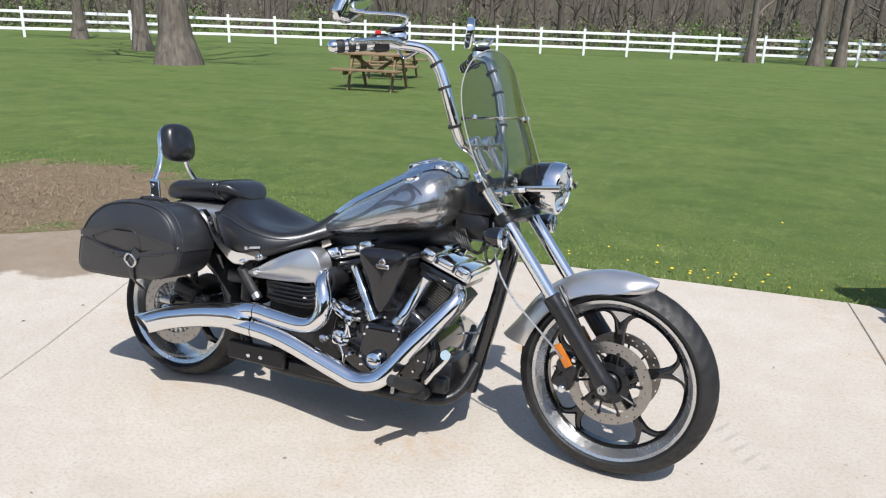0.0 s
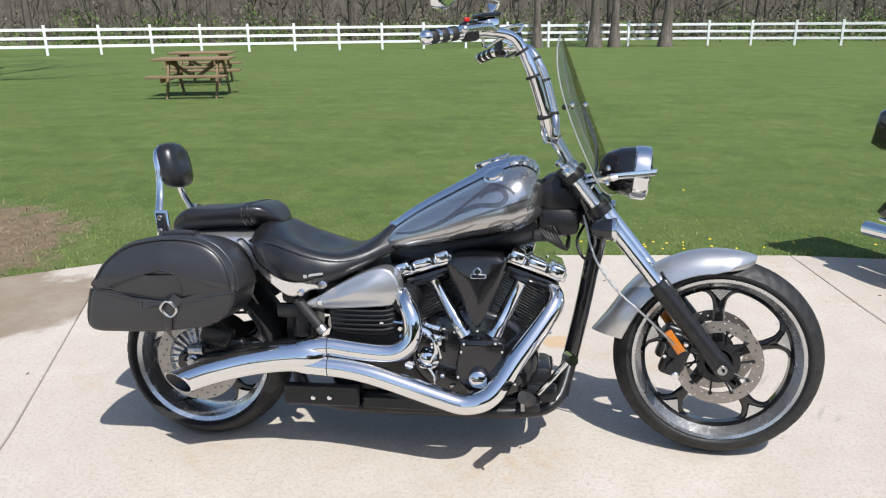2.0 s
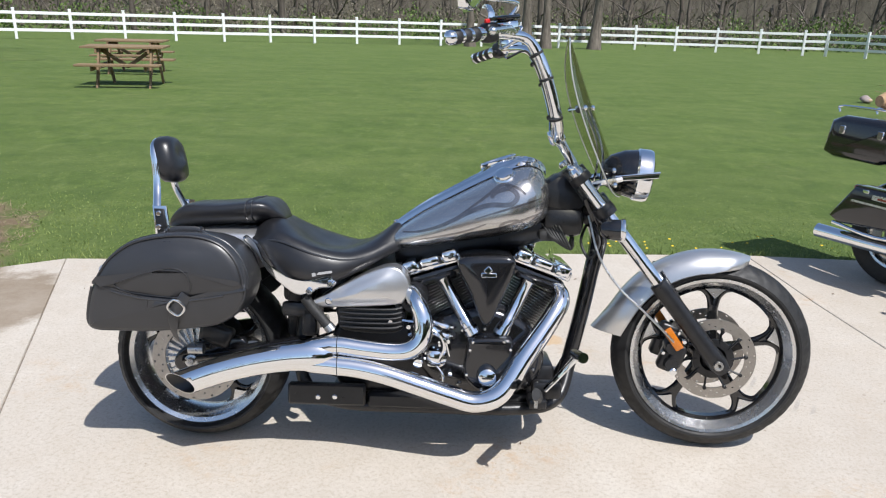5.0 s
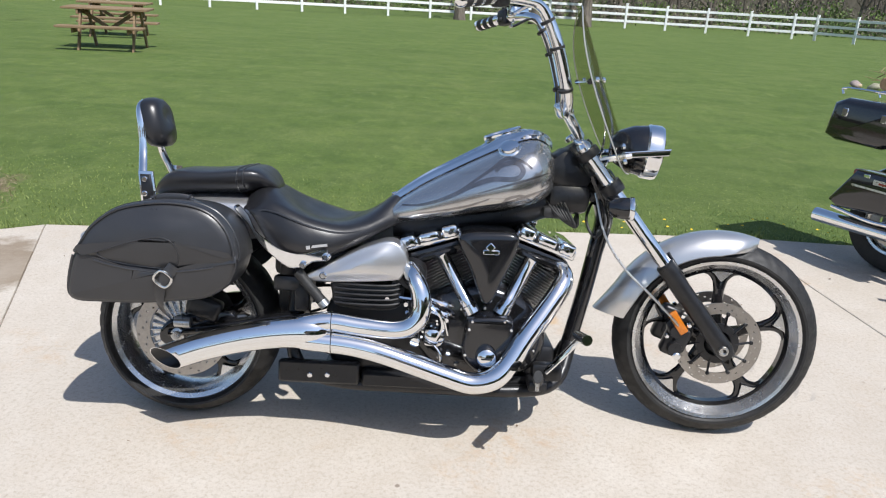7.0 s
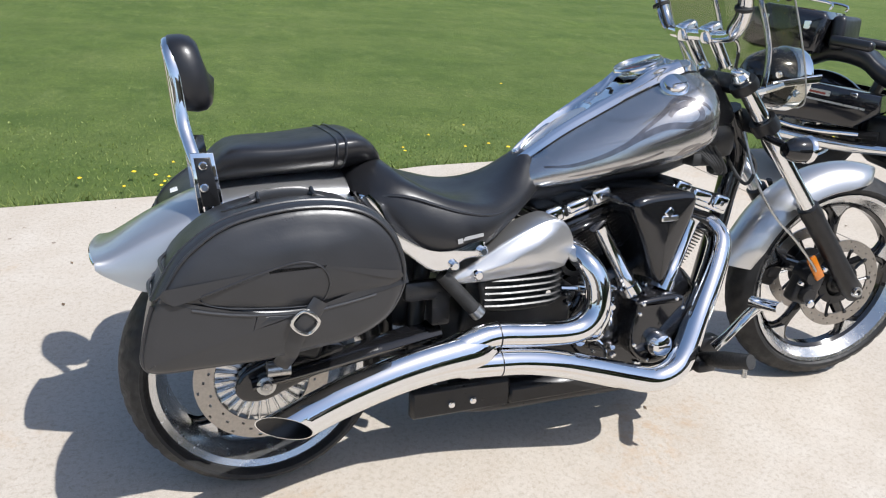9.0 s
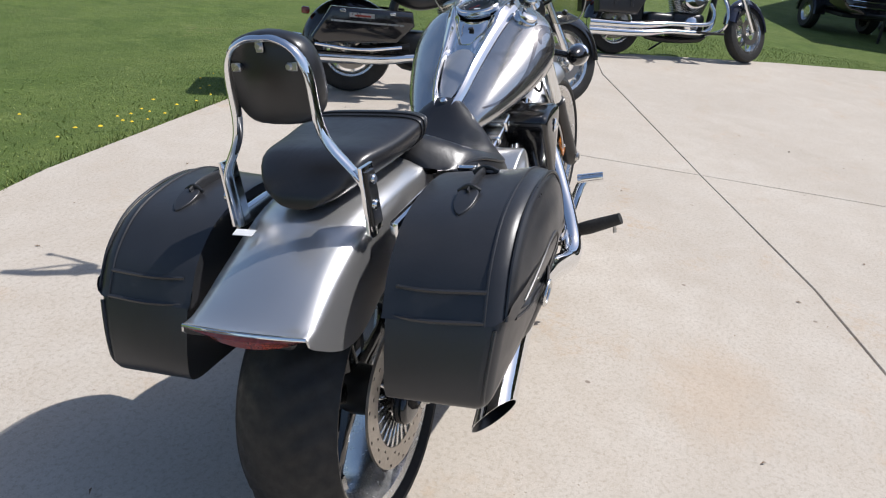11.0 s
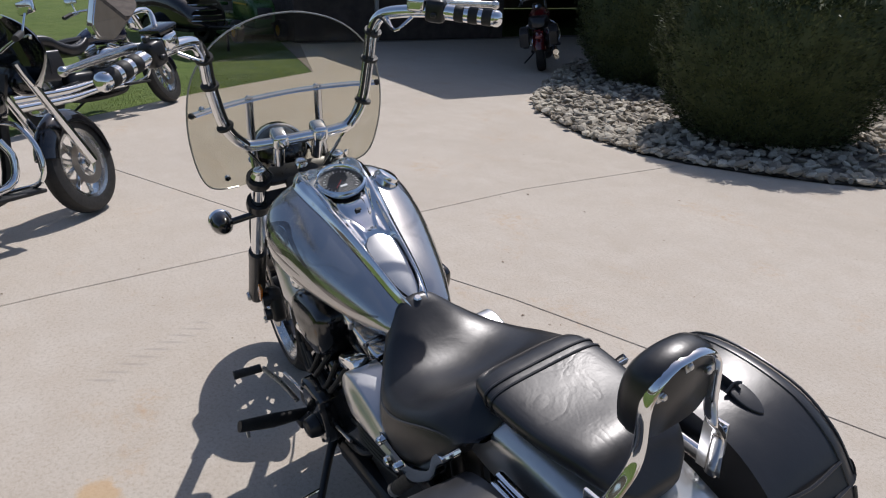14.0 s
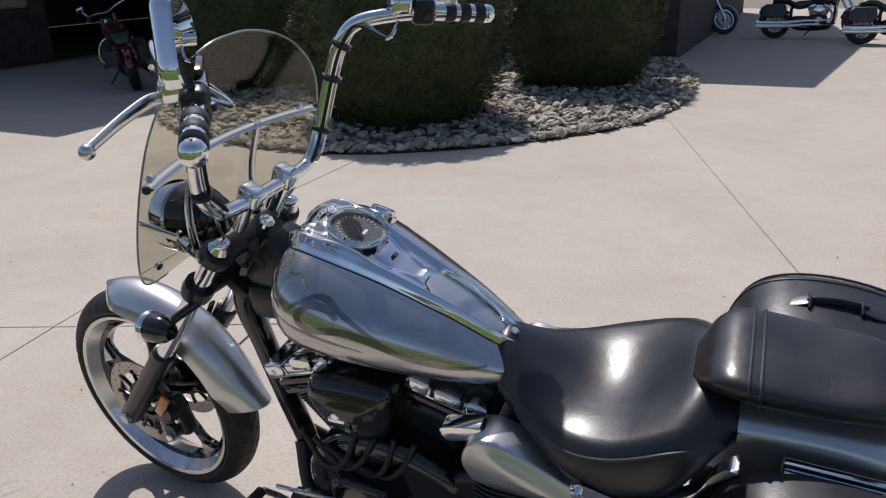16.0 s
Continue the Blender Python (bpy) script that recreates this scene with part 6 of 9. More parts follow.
def build_rear(bike):
    C = Vector((0.03, 0, 0.304))
    m = Matrix.Translation(C)
    prof = [(0.228, -0.080), (0.243, -0.086), (0.245, -0.080), (0.236, -0.070), (0.222, -0.045), (0.218, 0.0), (0.222, 0.045), (0.236, 0.070), (0.245, 0.080), (0.243, 0.086), (0.228, 0.080), (0.212, 0.045), (0.206, 0.01), (0.206, -0.01), (0.212, -0.045), (0.228, -0.080)]
    wheel = part("rear_wheel", lathe(B(), prof, m, 64), RIM, bike, "machined alloy rear rim")
    part("tyre", tyre_mesh(0.306, 0.248, 0.198, m, 0.036, 34), TYRE, wheel, "wide black rear tyre")
    part("hub", lathe(B(), [(0, -0.11), (0.035, -0.11), (0.05, -0.09), (0.055, 0), (0.05, 0.09), (0.035, 0.11), (0, 0.11)], m, 24), BLACK_SATIN, wheel)
    cast_spokes(wheel, 5, 0.055, 0.216, 0.0, m, 0.02)
    part("brake_disc", perforated_disc(B(), 0.108, 0.152, -0.112, 0.006, m), DISC, wheel, "drilled rear brake disc")
    bm = lathe(B(), [(0.035, -0.105), (0.105, -0.100), (0.108, -0.092), (0.035, -0.085)], m, 40)
    face = part("pulley_face", bm, ALLOY, wheel, "ribbed alloy pulley face")
    for k in range(26):
        bm = B()
        a = 2 * math.pi * k / 26
        box(bm, (0.058, 0.012, 0.006), m @ Matrix.Rotation(a, 4, "Y") @ Matrix.Translation((0.078, -0.108, 0)), 0.002, 1)
        part("rib", bm, ALLOY, wheel)
    part("pulley", lathe(B(), [(0.04, 0.10), (0.105, 0.10), (0.112, 0.112), (0.105, 0.126), (0.04, 0.126)], m, 40), BLACK_SATIN, wheel)
    # swingarm and caliper
    for s in (-1, 1):
        bm = B()
        tube(bm, [Vector((0.0, s * 0.138, 0.306)), Vector((0.12, s * 0.138, 0.325)), Vector((0.28, s * 0.138, 0.355)), Vector((0.44, s * 0.14, 0.385))], [0.030, 0.034, 0.038, 0.042], 10, 4, 0.55)
        plate(bm, [(q.x, q.z) for q in spline([(-0.035, 0, 0.300), (-0.005, 0, 0.345), (0.09, 0, 0.375), (0.20, 0, 0.385), (0.20, 0, 0.330), (0.10, 0, 0.290), (0.03, 0, 0.262), (-0.02, 0, 0.268)], 3, True)], s * 0.124, s * 0.150, 0.010)
        arm = part("swingarm", bm, BLACK_GLOSS, bike, "black swingarm leg")
        bm = B()
        lathe(bm, [(0, s * 0.178), (0.012, s * 0.178), (0.014, s * 0.168), (0.022, s * 0.166), (0.022, s * 0.14)], Matrix.Translation((0.03, 0, 0.306)), 14)
        part("axle_nut", bm, STEEL, arm)
    bm = boxes(((0.11, 0.05, 0.07), Matrix.Translation((0.11, -0.135, 0.395)) @ Matrix.Rotation(radians(20), 4, "Y"), 0.015, 3))
    part("brake_caliper", bm, BLACK_SATIN, bike, "black rear brake caliper")
    bm = lathe(B(), [(0, -0.03), (0.017, -0.03), (0.018, 0.02), (0.0, 0.022)], Matrix.Translation((0.06, -0.185, 0.355)), 16, axis="x")
    part("adjuster_cap", bm, STEEL, bike)
    bm = B()
    tube(bm, [Vector((0.05, 0.113, 0.415)), Vector((0.5, 0.113, 0.43)), Vector((0.5, 0.113, 0.36)), Vector((0.05, 0.113, 0.196))], 0.010, 6, 1, 0.5, smooth=False, up=(0, 1, 0))
    part("drive_belt", bm, BLACK_RUBBER, bike)

    # fender
    keys = [(0.42, 0.700, 0.10, 0.06), (0.34, 0.742, 0.118, 0.10), (0.24, 0.762, 0.124, 0.13), (0.12, 0.764, 0.124, 0.15), (0.0, 0.750, 0.122, 0.17), (-0.10, 0.718, 0.119, 0.17), (-0.18, 0.680, 0.117, 0.135), (-0.235, 0.647, 0.117, 0.085), (-0.272, 0.624, 0.118, 0.045), (-0.294, 0.614, 0.119, 0.024), (-0.306, 0.612, 0.119, 0.012)]
    ks = spline([(x, z, 0) for x, z, w, d in keys], 4)
    kw = spline([(w, d, 0) for x, z, w, d in keys], 4)
    rings = []
    for p, q in zip(ks, kw):
        w, dep = q.x, q.y
        bl = max(0.0, min(1.0, (-p.x - 0.12) / 0.18)) ** 1.5
        ring = []
        for k in range(9):
            u = -1 + 2 * k / 8
            ring.append(Vector((p.x, w * 0.93 * u, p.y - 0.030 * (1 - 0.87 * bl) * abs(u) ** 2.0)))
        fl = 0.13 * max(0.0, min(1.0, (0.05 - p.x) / 0.2)) * (1 - bl * 0.75)
        side = [(0.985, 0.043 - 0.035 * bl), (1.0 + fl * 0.2, 0.06 - 0.046 * bl), (1.0 + fl * 0.6, dep * 0.6 + 0.02 - 0.006 * bl), (0.985 + fl, dep + 0.01)]
        right = [Vector((p.x - 0.10 * max(0, f - 0.03) * (1 if p.x < 0 else 0), w * g, p.y - min(f, dep + 0.011))) for g, f in side]
        ring = [Vector((v.x, -v.y, v.z)) for v in reversed(right)] + ring + right
        ring = [Vector((v.x + 0.014 * bl * (v.y / w) ** 2, v.y, v.z)) for v in ring]
        inn = [Vector((v.x, v.y * 0.965, v.z - (0.004 if abs(v.y) < w * 0.95 else 0.0))) for v in reversed(ring)]
        rings.append(ring + inn)
    bm = B()
    loft(bm, rings)
    bmesh.ops.recalc_face_normals(bm, faces=bm.faces)
    fen = part("rear_fender", bm, SILVER, bike, "silver metallic rear fender", sharp=45)
    bm = B()
    secs = []
    for k in range(17):
        u = -1 + 2 * k / 16
        xl, zl = -0.296 + 0.014 * u * u, 0.6075 - 0.004 * u * u
        dep = 0.030 * (1 - 0.85 * u * u) + 0.004
        secs.append([Vector((xl + 0.03, 0.114 * u, zl)), Vector((xl - 0.004, 0.114 * u, zl)), Vector((xl - 0.012, 0.114 * u, zl - dep * 0.35)), Vector((xl + 0.004, 0.114 * u, zl - dep)), Vector((xl + 0.03, 0.114 * u, zl - dep))])
    loft(bm, secs)
    bmesh.ops.recalc_face_normals(bm, faces=bm.faces)
    part("tail_light", bm, RED_LENS, fen, "thin red tail light under the fender lip")
    bm = B()
    tube(bm, [Vector((-0.306 + 0.014 * u * u, 0.116 * u, 0.607 - 0.004 * u * u)) for u in [-1 + k / 6 for k in range(13)]], 0.0032, 8, 2)
    part("light_trim", bm, CHROME, fen, "chrome strip over the tail light")
    part("fender_sticker", boxes(((0.017, 0.040, 0.0015), Matrix.Translation((-0.126, 0.088, 0.7065)) @ Matrix.Rotation(radians(-18), 4, "Y"), 0.0)), WHITE_INK, fen, "small white sticker")
    # plate holder under the tail
    bm = boxes(((0.05, 0.13, 0.045), Matrix.Translation((-0.235, 0, 0.580)) @ Matrix.Rotation(radians(-15), 4, "Y"), 0.010, 2))
    part("plate_holder", bm, BLACK_SATIN, bike, "black plate holder")
    # fender struts
    for s in (-1, 1):
        arm = [(q.x, q.z) for q in spline([(0.232, 0, 0.742), (0.262, 0, 0.712), (0.285, 0, 0.664), (0.330, 0, 0.628), (0.385, 0, 0.600), (0.44, 0, 0.597), (0.49, 0, 0.611), (0.517, 0, 0.612), (0.524, 0, 0.598), (0.510, 0, 0.585), (0.470, 0, 0.580), (0.440, 0, 0.562), (0.395, 0, 0.558), (0.345, 0, 0.592), (0.302, 0, 0.634), (0.268, 0, 0.690), (0.228, 0, 0.730)], 3, True)]
        bm = plate(B(), arm, s * 0.196, s * 0.236, 0.009)
        strut = part("fender_strut", bm, CHROME, bike, "chrome fender strut end")
        bm = B()
        for x, z, yb in ((0.508, 0.599, 0.238), (0.440, 0.571, 0.238)):
            bolt(bm, Vector((x, s * yb, z)), (0, s, 0), 0.011, 0.010, 12)
        part_each("strut_bolt", bm, CHROME, strut)
        # passenger peg, folded
        bm = B()
        tube(bm, [Vector((0.42, s * 0.215, 0.545)), Vector((0.50, s * 0.225, 0.455))], 0.017, 12, 1, smooth=False)
        pegm = part("passenger_peg", bm, BLACK_RUBBER, bike, "folded black passenger peg")
        part("peg_end", tube(B(), [Vector((0.498, s * 0.225, 0.458)), Vector((0.512, s * 0.227, 0.442))], 0.018, 12, 1, smooth=False), STEEL, pegm)
        bm = boxes(((0.12, 0.03, 0.05), Matrix.Translation((0.40, s * 0.18, 0.50)), 0.012, 2), ((0.05, 0.05, 0.10), Matrix.Translation((0.43, s * 0.17, 0.46)), 0.012, 2))
        part("peg_mount", bm, BLACK_SATIN, bike)
    # sissy bar
    half = [(-0.064, 0.138, 0.695), (-0.078, 0.136, 0.780), (-0.088, 0.124, 0.815), (-0.100, 0.090, 0.865), (-0.106, 0.077, 0.91), (-0.113, 0.074, 0.982), (-0.118, 0.058, 1.020), (-0.119, 0.028, 1.037), (-0.119, 0.0, 1.039)]
    pts = [Vector((x, -y, z)) for x, y, z in half] + [Vector(q) for q in reversed(half[:-1])]
    sb = part("sissy_bar", tube(B(), pts, 0.013, 12, 4, 0.5, up=(1, 0, 0)), CHROME, bike, "chrome sissy bar with padded backrest")
    for s in (-1, 1):
        bm = B()
        plate(bm, [(-0.090, 0.815), (-0.058, 0.815), (-0.042, 0.715), (-0.078, 0.715)], s * 0.142, s * 0.148, 0.003)
        br = part("side_plate", bm, BLACK_SATIN, sb, "black backrest side plate with two bolts")
        bm = B()
        for z in (0.800, 0.755):
            bolt(bm, Vector((-0.073, s * 0.148, z)), (0, s, 0), 0.009, 0.007)
        part_each("plate_bolt", bm, CHROME, br)
        bm = B()
        plate(bm, [(-0.097, 0.824), (-0.051, 0.824), (-0.034, 0.700), (-0.086, 0.700)], s * 0.135, s * 0.1415, 0.002)
        part("plate_edge", bm, CHROME, sb)
    ring = []
    outl = spline([(0, -0.070, 0.915), (0, -0.080, 0.95), (0, -0.078, 1.0), (0, -0.058, 1.038), (0, 0.0, 1.052), (0, 0.058, 1.038), (0, 0.078, 1.0), (0, 0.080, 0.95), (0, 0.070, 0.915), (0, 0.04, 0.895), (0, -0.04, 0.895)], 3, True)
    cz = 0.975
    rings = []
    for x, k in ((-0.113, 0.90), (-0.105, 0.97), (-0.081, 1.0), (-0.063, 0.95), (-0.051, 0.80), (-0.045, 0.5), (-0.043, 0.15)):
        rings.append([Vector((x + 0.16 * (cz - q.z), q.y * k, cz + (q.z - cz) * k)) for q in outl])
    bm = B()
    loft(bm, rings)
    bmesh.ops.recalc_face_normals(bm, faces=bm.faces)
    pad = part("backrest_pad", bm, SEAT_LEATHER, sb, "padded black leather backrest", sharp=60)
    for (y, z) in ((0.05, 0.995), (0.0, 1.028), (-0.05, 0.995)):
        bm = boxes(((0.004, 0.018 if y else 0.014, 0.014 if y else 0.020), Matrix.Translation((-0.118 + 0.16 * (cz - z), y * 1.05, z)), 0.0015, 1))
        bolt(bm, Vector((-0.119 + 0.16 * (cz - z), y * 0.95, z)), (-1, 0, 0), 0.006, 0.005)
        part("pad_tab", bm, STEEL, pad)


def build_bags(bike):
    OUT = [(-0.214, 0.476), (-0.212, 0.520), (-0.192, 0.592), (-0.168, 0.642), (-0.132, 0.692), (-0.060, 0.742), (0.044, 0.766), (0.140, 0.766), (0.208, 0.745), (0.252, 0.702), (0.274, 0.650), (0.278, 0.604), (0.266, 0.558), (0.240, 0.520), (0.192, 0.491), (0.140, 0.478), (0.0, 0.461), (-0.12, 0.458), (-0.188, 0.459)]
    LIDL = [(-0.205, 0.602), (-0.150, 0.598), (-0.100, 0.584), (-0.02, 0.570), (0.065, 0.564), (0.15, 0.574), (0.24, 0.590), (0.290, 0.600)]

    def lid_z(x):
        return curve_at(LIDL, x)
    o = [(q.x, q.z) for q in spline([(x, 0, z) for x, z in OUT], 4, True)]
    body_o = [(x, min(z, lid_z(x) + 0.03)) for x, z in o]
    lid_o = [p for p in o if p[1] > lid_z(p[0]) - 0.002]
    left = min(lid_o)[0]
    k0 = max(range(len(lid_o)), key=lambda i: (lid_o[i][0] - lid_o[i - 1][0]) ** 2 + (lid_o[i][1] - lid_o[i - 1][1]) ** 2)
    lid_o = lid_o[k0:] + lid_o[:k0]
    a, b = lid_o[-1], lid_o[0]
    run = [(a[0] + (b[0] - a[0]) * f, lid_z(a[0] + (b[0] - a[0]) * f) - 0.004) for f in [k / 14 for k in range(1, 14)]]
    lid_o = lid_o + run
    cx, cz = 0.07, 0.66
    lid_o = [(cx + (x - cx) * 1.010, cz + (z - cz) * 1.010) for x, z in lid_o]
    for s in (-1, 1):
        bm = plate(B(), body_o, s * 0.200, s * 0.402, 0.026, 0.006, 0.012)
        trees = [BVHTree.FromBMesh(bm)]
        bag = part("saddlebag", bm, LEATHER, bike, "black leather saddlebag", sharp=50)
        bm = plate(B(), lid_o, s * 0.194, s * 0.412, 0.036, 0.006, 0.017)
        trees.append(BVHTree.FromBMesh(bm))

        def on_face(x, z, out=0.0):
            """The point of the bag's outer face at x, z."""
            hits = [tr.ray_cast(Vector((x, s * 0.7, z)), Vector((0, -s, 0)))[0] for tr in trees]
            ys = [abs(h.y) for h in hits if h is not None]
            return Vector((x, s * ((max(ys) if ys else 0.37) + out), z))
        lid = part("lid", bm, LEATHER, bag, "domed black leather lid", sharp=50)
        # piping round the lid's outer edge
        n = len(lid_o)
        pp = [Vector((cx + (x - cx) * 0.945, s * 0.4045, cz + (z - cz) * 0.93)) for x, z in lid_o[:n - 13]]
        part("piping", tube(B(), pp, 0.0032, 6, 1, smooth=False), LEATHER, lid)
        pp = [Vector((cx + (x - cx) * 1.0, s * 0.372, cz + (z - cz) * 1.0)) for x, z in lid_o[:n - 13]]
        part("piping", tube(B(), pp, 0.0028, 6, 1, smooth=False), LEATHER, lid)
        pp = [on_face(x, z + 0.004, 0.0005) for x, z in lid_o[n - 12:n - 1]]
        part("piping", tube(B(), pp, 0.0034, 6, 1, smooth=False), LEATHER, lid)
        # raised tear-drop panel
        tear = [(q.x, q.z) for q in spline([(-0.110, 0, 0.612), (-0.075, 0, 0.628), (0.0, 0, 0.654), (0.065, 0, 0.668), (0.105, 0, 0.655), (0.120, 0, 0.622), (0.112, 0, 0.588), (0.090, 0, 0.574), (0.0, 0, 0.578), (-0.08, 0, 0.590)], 4, True)]
        part("stitched_panel", tube(B(), [on_face(x, z, 0.0002) for x, z in tear], 0.0022, 6, 1, closed=True, smooth=False), LEATHER, lid)
        # rear band of the lid
        bm = B()
        for zz, dx in ((0.612, -0.186), (0.655, -0.163)):
            tube(bm, [Vector((dx + 0.008, s * 0.215, zz)), Vector((dx - 0.006, s * 0.28, zz)), Vector((dx - 0.001, s * 0.372, zz - 0.002))], 0.0038, 6, 3)
        part_each("band_seam", bm, LEATHER, lid)
        # bottom welt
        wl = [p for p in o if p[1] < 0.60]
        wl.sort(key=lambda p: math.atan2(p[1] - 0.62, p[0] - 0.07))
        part("welt", tube(B(), [Vector((0.07 + (x - 0.07) * 0.985, s * 0.390, z + 0.007)) for x, z in wl], 0.0036, 6, 1, smooth=False), LEATHER, bag)
        # strap and buckle on the face
        bm = B()
        tube(bm, [on_face(0.105, 0.585, 0.003), on_face(0.082, 0.552, 0.006), on_face(0.062, 0.520, 0.003), on_face(0.050, 0.478, 0.002), Vector((0.045, s * 0.375, 0.455)), Vector((0.04, s * 0.33, 0.425))], 0.017, 8, 4, 0.22, up=(0.7, 0, -0.7))
        strap = part("strap", bm, LEATHER, bag, "leather closing strap")
        bm = B()
        q = [on_face(0.074, 0.546, 0.010) + Matrix.Rotation(radians(40 * 1), 3, "Y") @ Vector((dx, 0, dz)) for dx, dz in ((-0.019, -0.017), (0.019, -0.017), (0.019, 0.017), (-0.019, 0.017))]
        tube(bm, q, 0.0042, 8, 4, closed=True)
        part("buckle", bm, ALLOY, strap, "square chrome buckle")
        # top handle strap
        bm = B()
        tube(bm, [Vector((0.118, s * 0.290, 0.766)), Vector((0.09, s * 0.291, 0.773)), Vector((0.04, s * 0.292, 0.772)), Vector((0.0, s * 0.293, 0.762))], 0.011, 8, 4, 0.28, up=(0, 0, 1))
        hs = part("top_strap", bm, LEATHER, lid, "leather top strap")
        bm = B()
        for x, z, w in ((0.115, 0.769, 0.024), (0.012, 0.764, 0.020)):
            tube(bm, [Vector((x, s * (0.292 - w), z)), Vector((x, s * 0.292, z + 0.010)), Vector((x, s * (0.292 + w), z))], 0.0055, 8, 4, 0.6)
        part_each("strap_loop", bm, LEATHER, hs)
        bm = plate(B(), [(q2.x, q2.z) for q2 in spline([(-0.025, 0, -0.02), (0.02, 0, -0.022), (0.03, 0, 0), (0.02, 0, 0.022), (-0.025, 0, 0.02), (-0.055, 0, 0)], 3, True)], 0.0, 0.006, 0.003)
        bm.transform(Matrix.Translation((-0.010, s * 0.293, 0.757)) @ Matrix.Rotation(radians(-20), 4, "Y") @ Matrix.Scale(0.85, 4) @ Matrix.Rotation(radians(90), 4, "X"))
        part("strap_tab", bm, LEATHER, hs)
        bm = plate(B(), [(q2.x, q2.z) for q2 in spline([(0.025, 0, -0.017), (-0.02, 0, -0.019), (-0.03, 0, 0), (-0.02, 0, 0.019), (0.025, 0, 0.017), (0.052, 0, 0)], 3, True)], 0.0, 0.006, 0.003)
        bm.transform(Matrix.Translation((0.132, s * 0.294, 0.763)) @ Matrix.Rotation(radians(17), 4, "Y") @ Matrix.Scale(0.85, 4) @ Matrix.Rotation(radians(90), 4, "X"))
        part("strap_tab", bm, LEATHER, hs)
        # mount rail
        bm = B()
        box(bm, (0.195, 0.020, 0.034), Matrix.Translation((0.060, s * 0.164, 0.700)) @ Matrix.Rotation(radians(-4), 4, "Y"), 0.007, 2)
        box(bm, (0.190, 0.010, 0.020), Matrix.Translation((0.060, s * 0.181, 0.694)) @ Matrix.Rotation(radians(-4), 4, "Y"), 0.004, 2)
        part("bag_rail", bm, CHROME, bike, "chrome bag rail")
        part("reflector", boxes(((0.008, 0.012, 0.05), Matrix.Translation((-0.204, s * 0.352, 0.50)), 0.002, 1)), BLACK_RUBBER, bag)
        # the bag narrows towards its foot, and the other side's hangs a little lower
        for ob in (bag, *bag.children_recursive):
            for v in ob.data.vertices:
                low = max(0.0, 0.60 - v.co.z)
                v.co.y -= s * 0.16 * low * max(0.0, (abs(v.co.y) - 0.20) / 0.2)
                v.co.z -= 0.012 * max(0.0, (0.40 - abs(v.co.y)) / 0.2) + (0.026 if s > 0 else 0.0)


def fin_stack(bm, base, axis, n, step, sizes, th=0.004):
    d = Vector(axis).normalized()
    rot = d.to_track_quat("Z", "Y").to_matrix().to_4x4()
    for k in range(n):
        sx, sy = sizes(k / max(1, n - 1))
        m = Matrix.Translation(Vector(base) + d * step * k) @ rot
        loft(bm, [fin_ring(m, sx - 0.002, sy - 0.002, -th / 2), fin_ring(m, sx, sy, -th / 4), fin_ring(m, sx, sy, th / 4), fin_ring(m, sx - 0.002, sy - 0.002, th / 2)])


def fin_ring(m, sx, sy, z):
    r = min(sx, sy) * 0.22
    out = []
    for cx, cy, a0 in ((1, 1, 0), (-1, 1, 90), (-1, -1, 180), (1, -1, 270)):
        for j in range(4):
            a = radians(a0 + 30 * j)
            out.append(m @ Vector((cx * (sx / 2 - r) + r * math.cos(a), cy * (sy / 2 - r) + r * math.sin(a), z)))
    return out


def cooling_fins(cyl, base, axis, n, step, sizes, th=0.0042):
    """Black cooling fins with bright cut edges, each a part of its own."""
    d = Vector(axis).normalized()
    for k in range(n):
        bm = B()
        f = k / max(1, n - 1)
        fin_stack(bm, Vector(base) + d * step * k, d, 1, step, lambda _, f=f: sizes(f), th)
        bmesh.ops.recalc_face_normals(bm, faces=bm.faces)
        ob = part("fin", bm, BLACK_SATIN, cyl)
        ob.data.materials.append(ALLOY)
        for p in ob.data.polygons:
            if abs(p.normal.dot(d)) < 0.3:
                p.material_index = 1


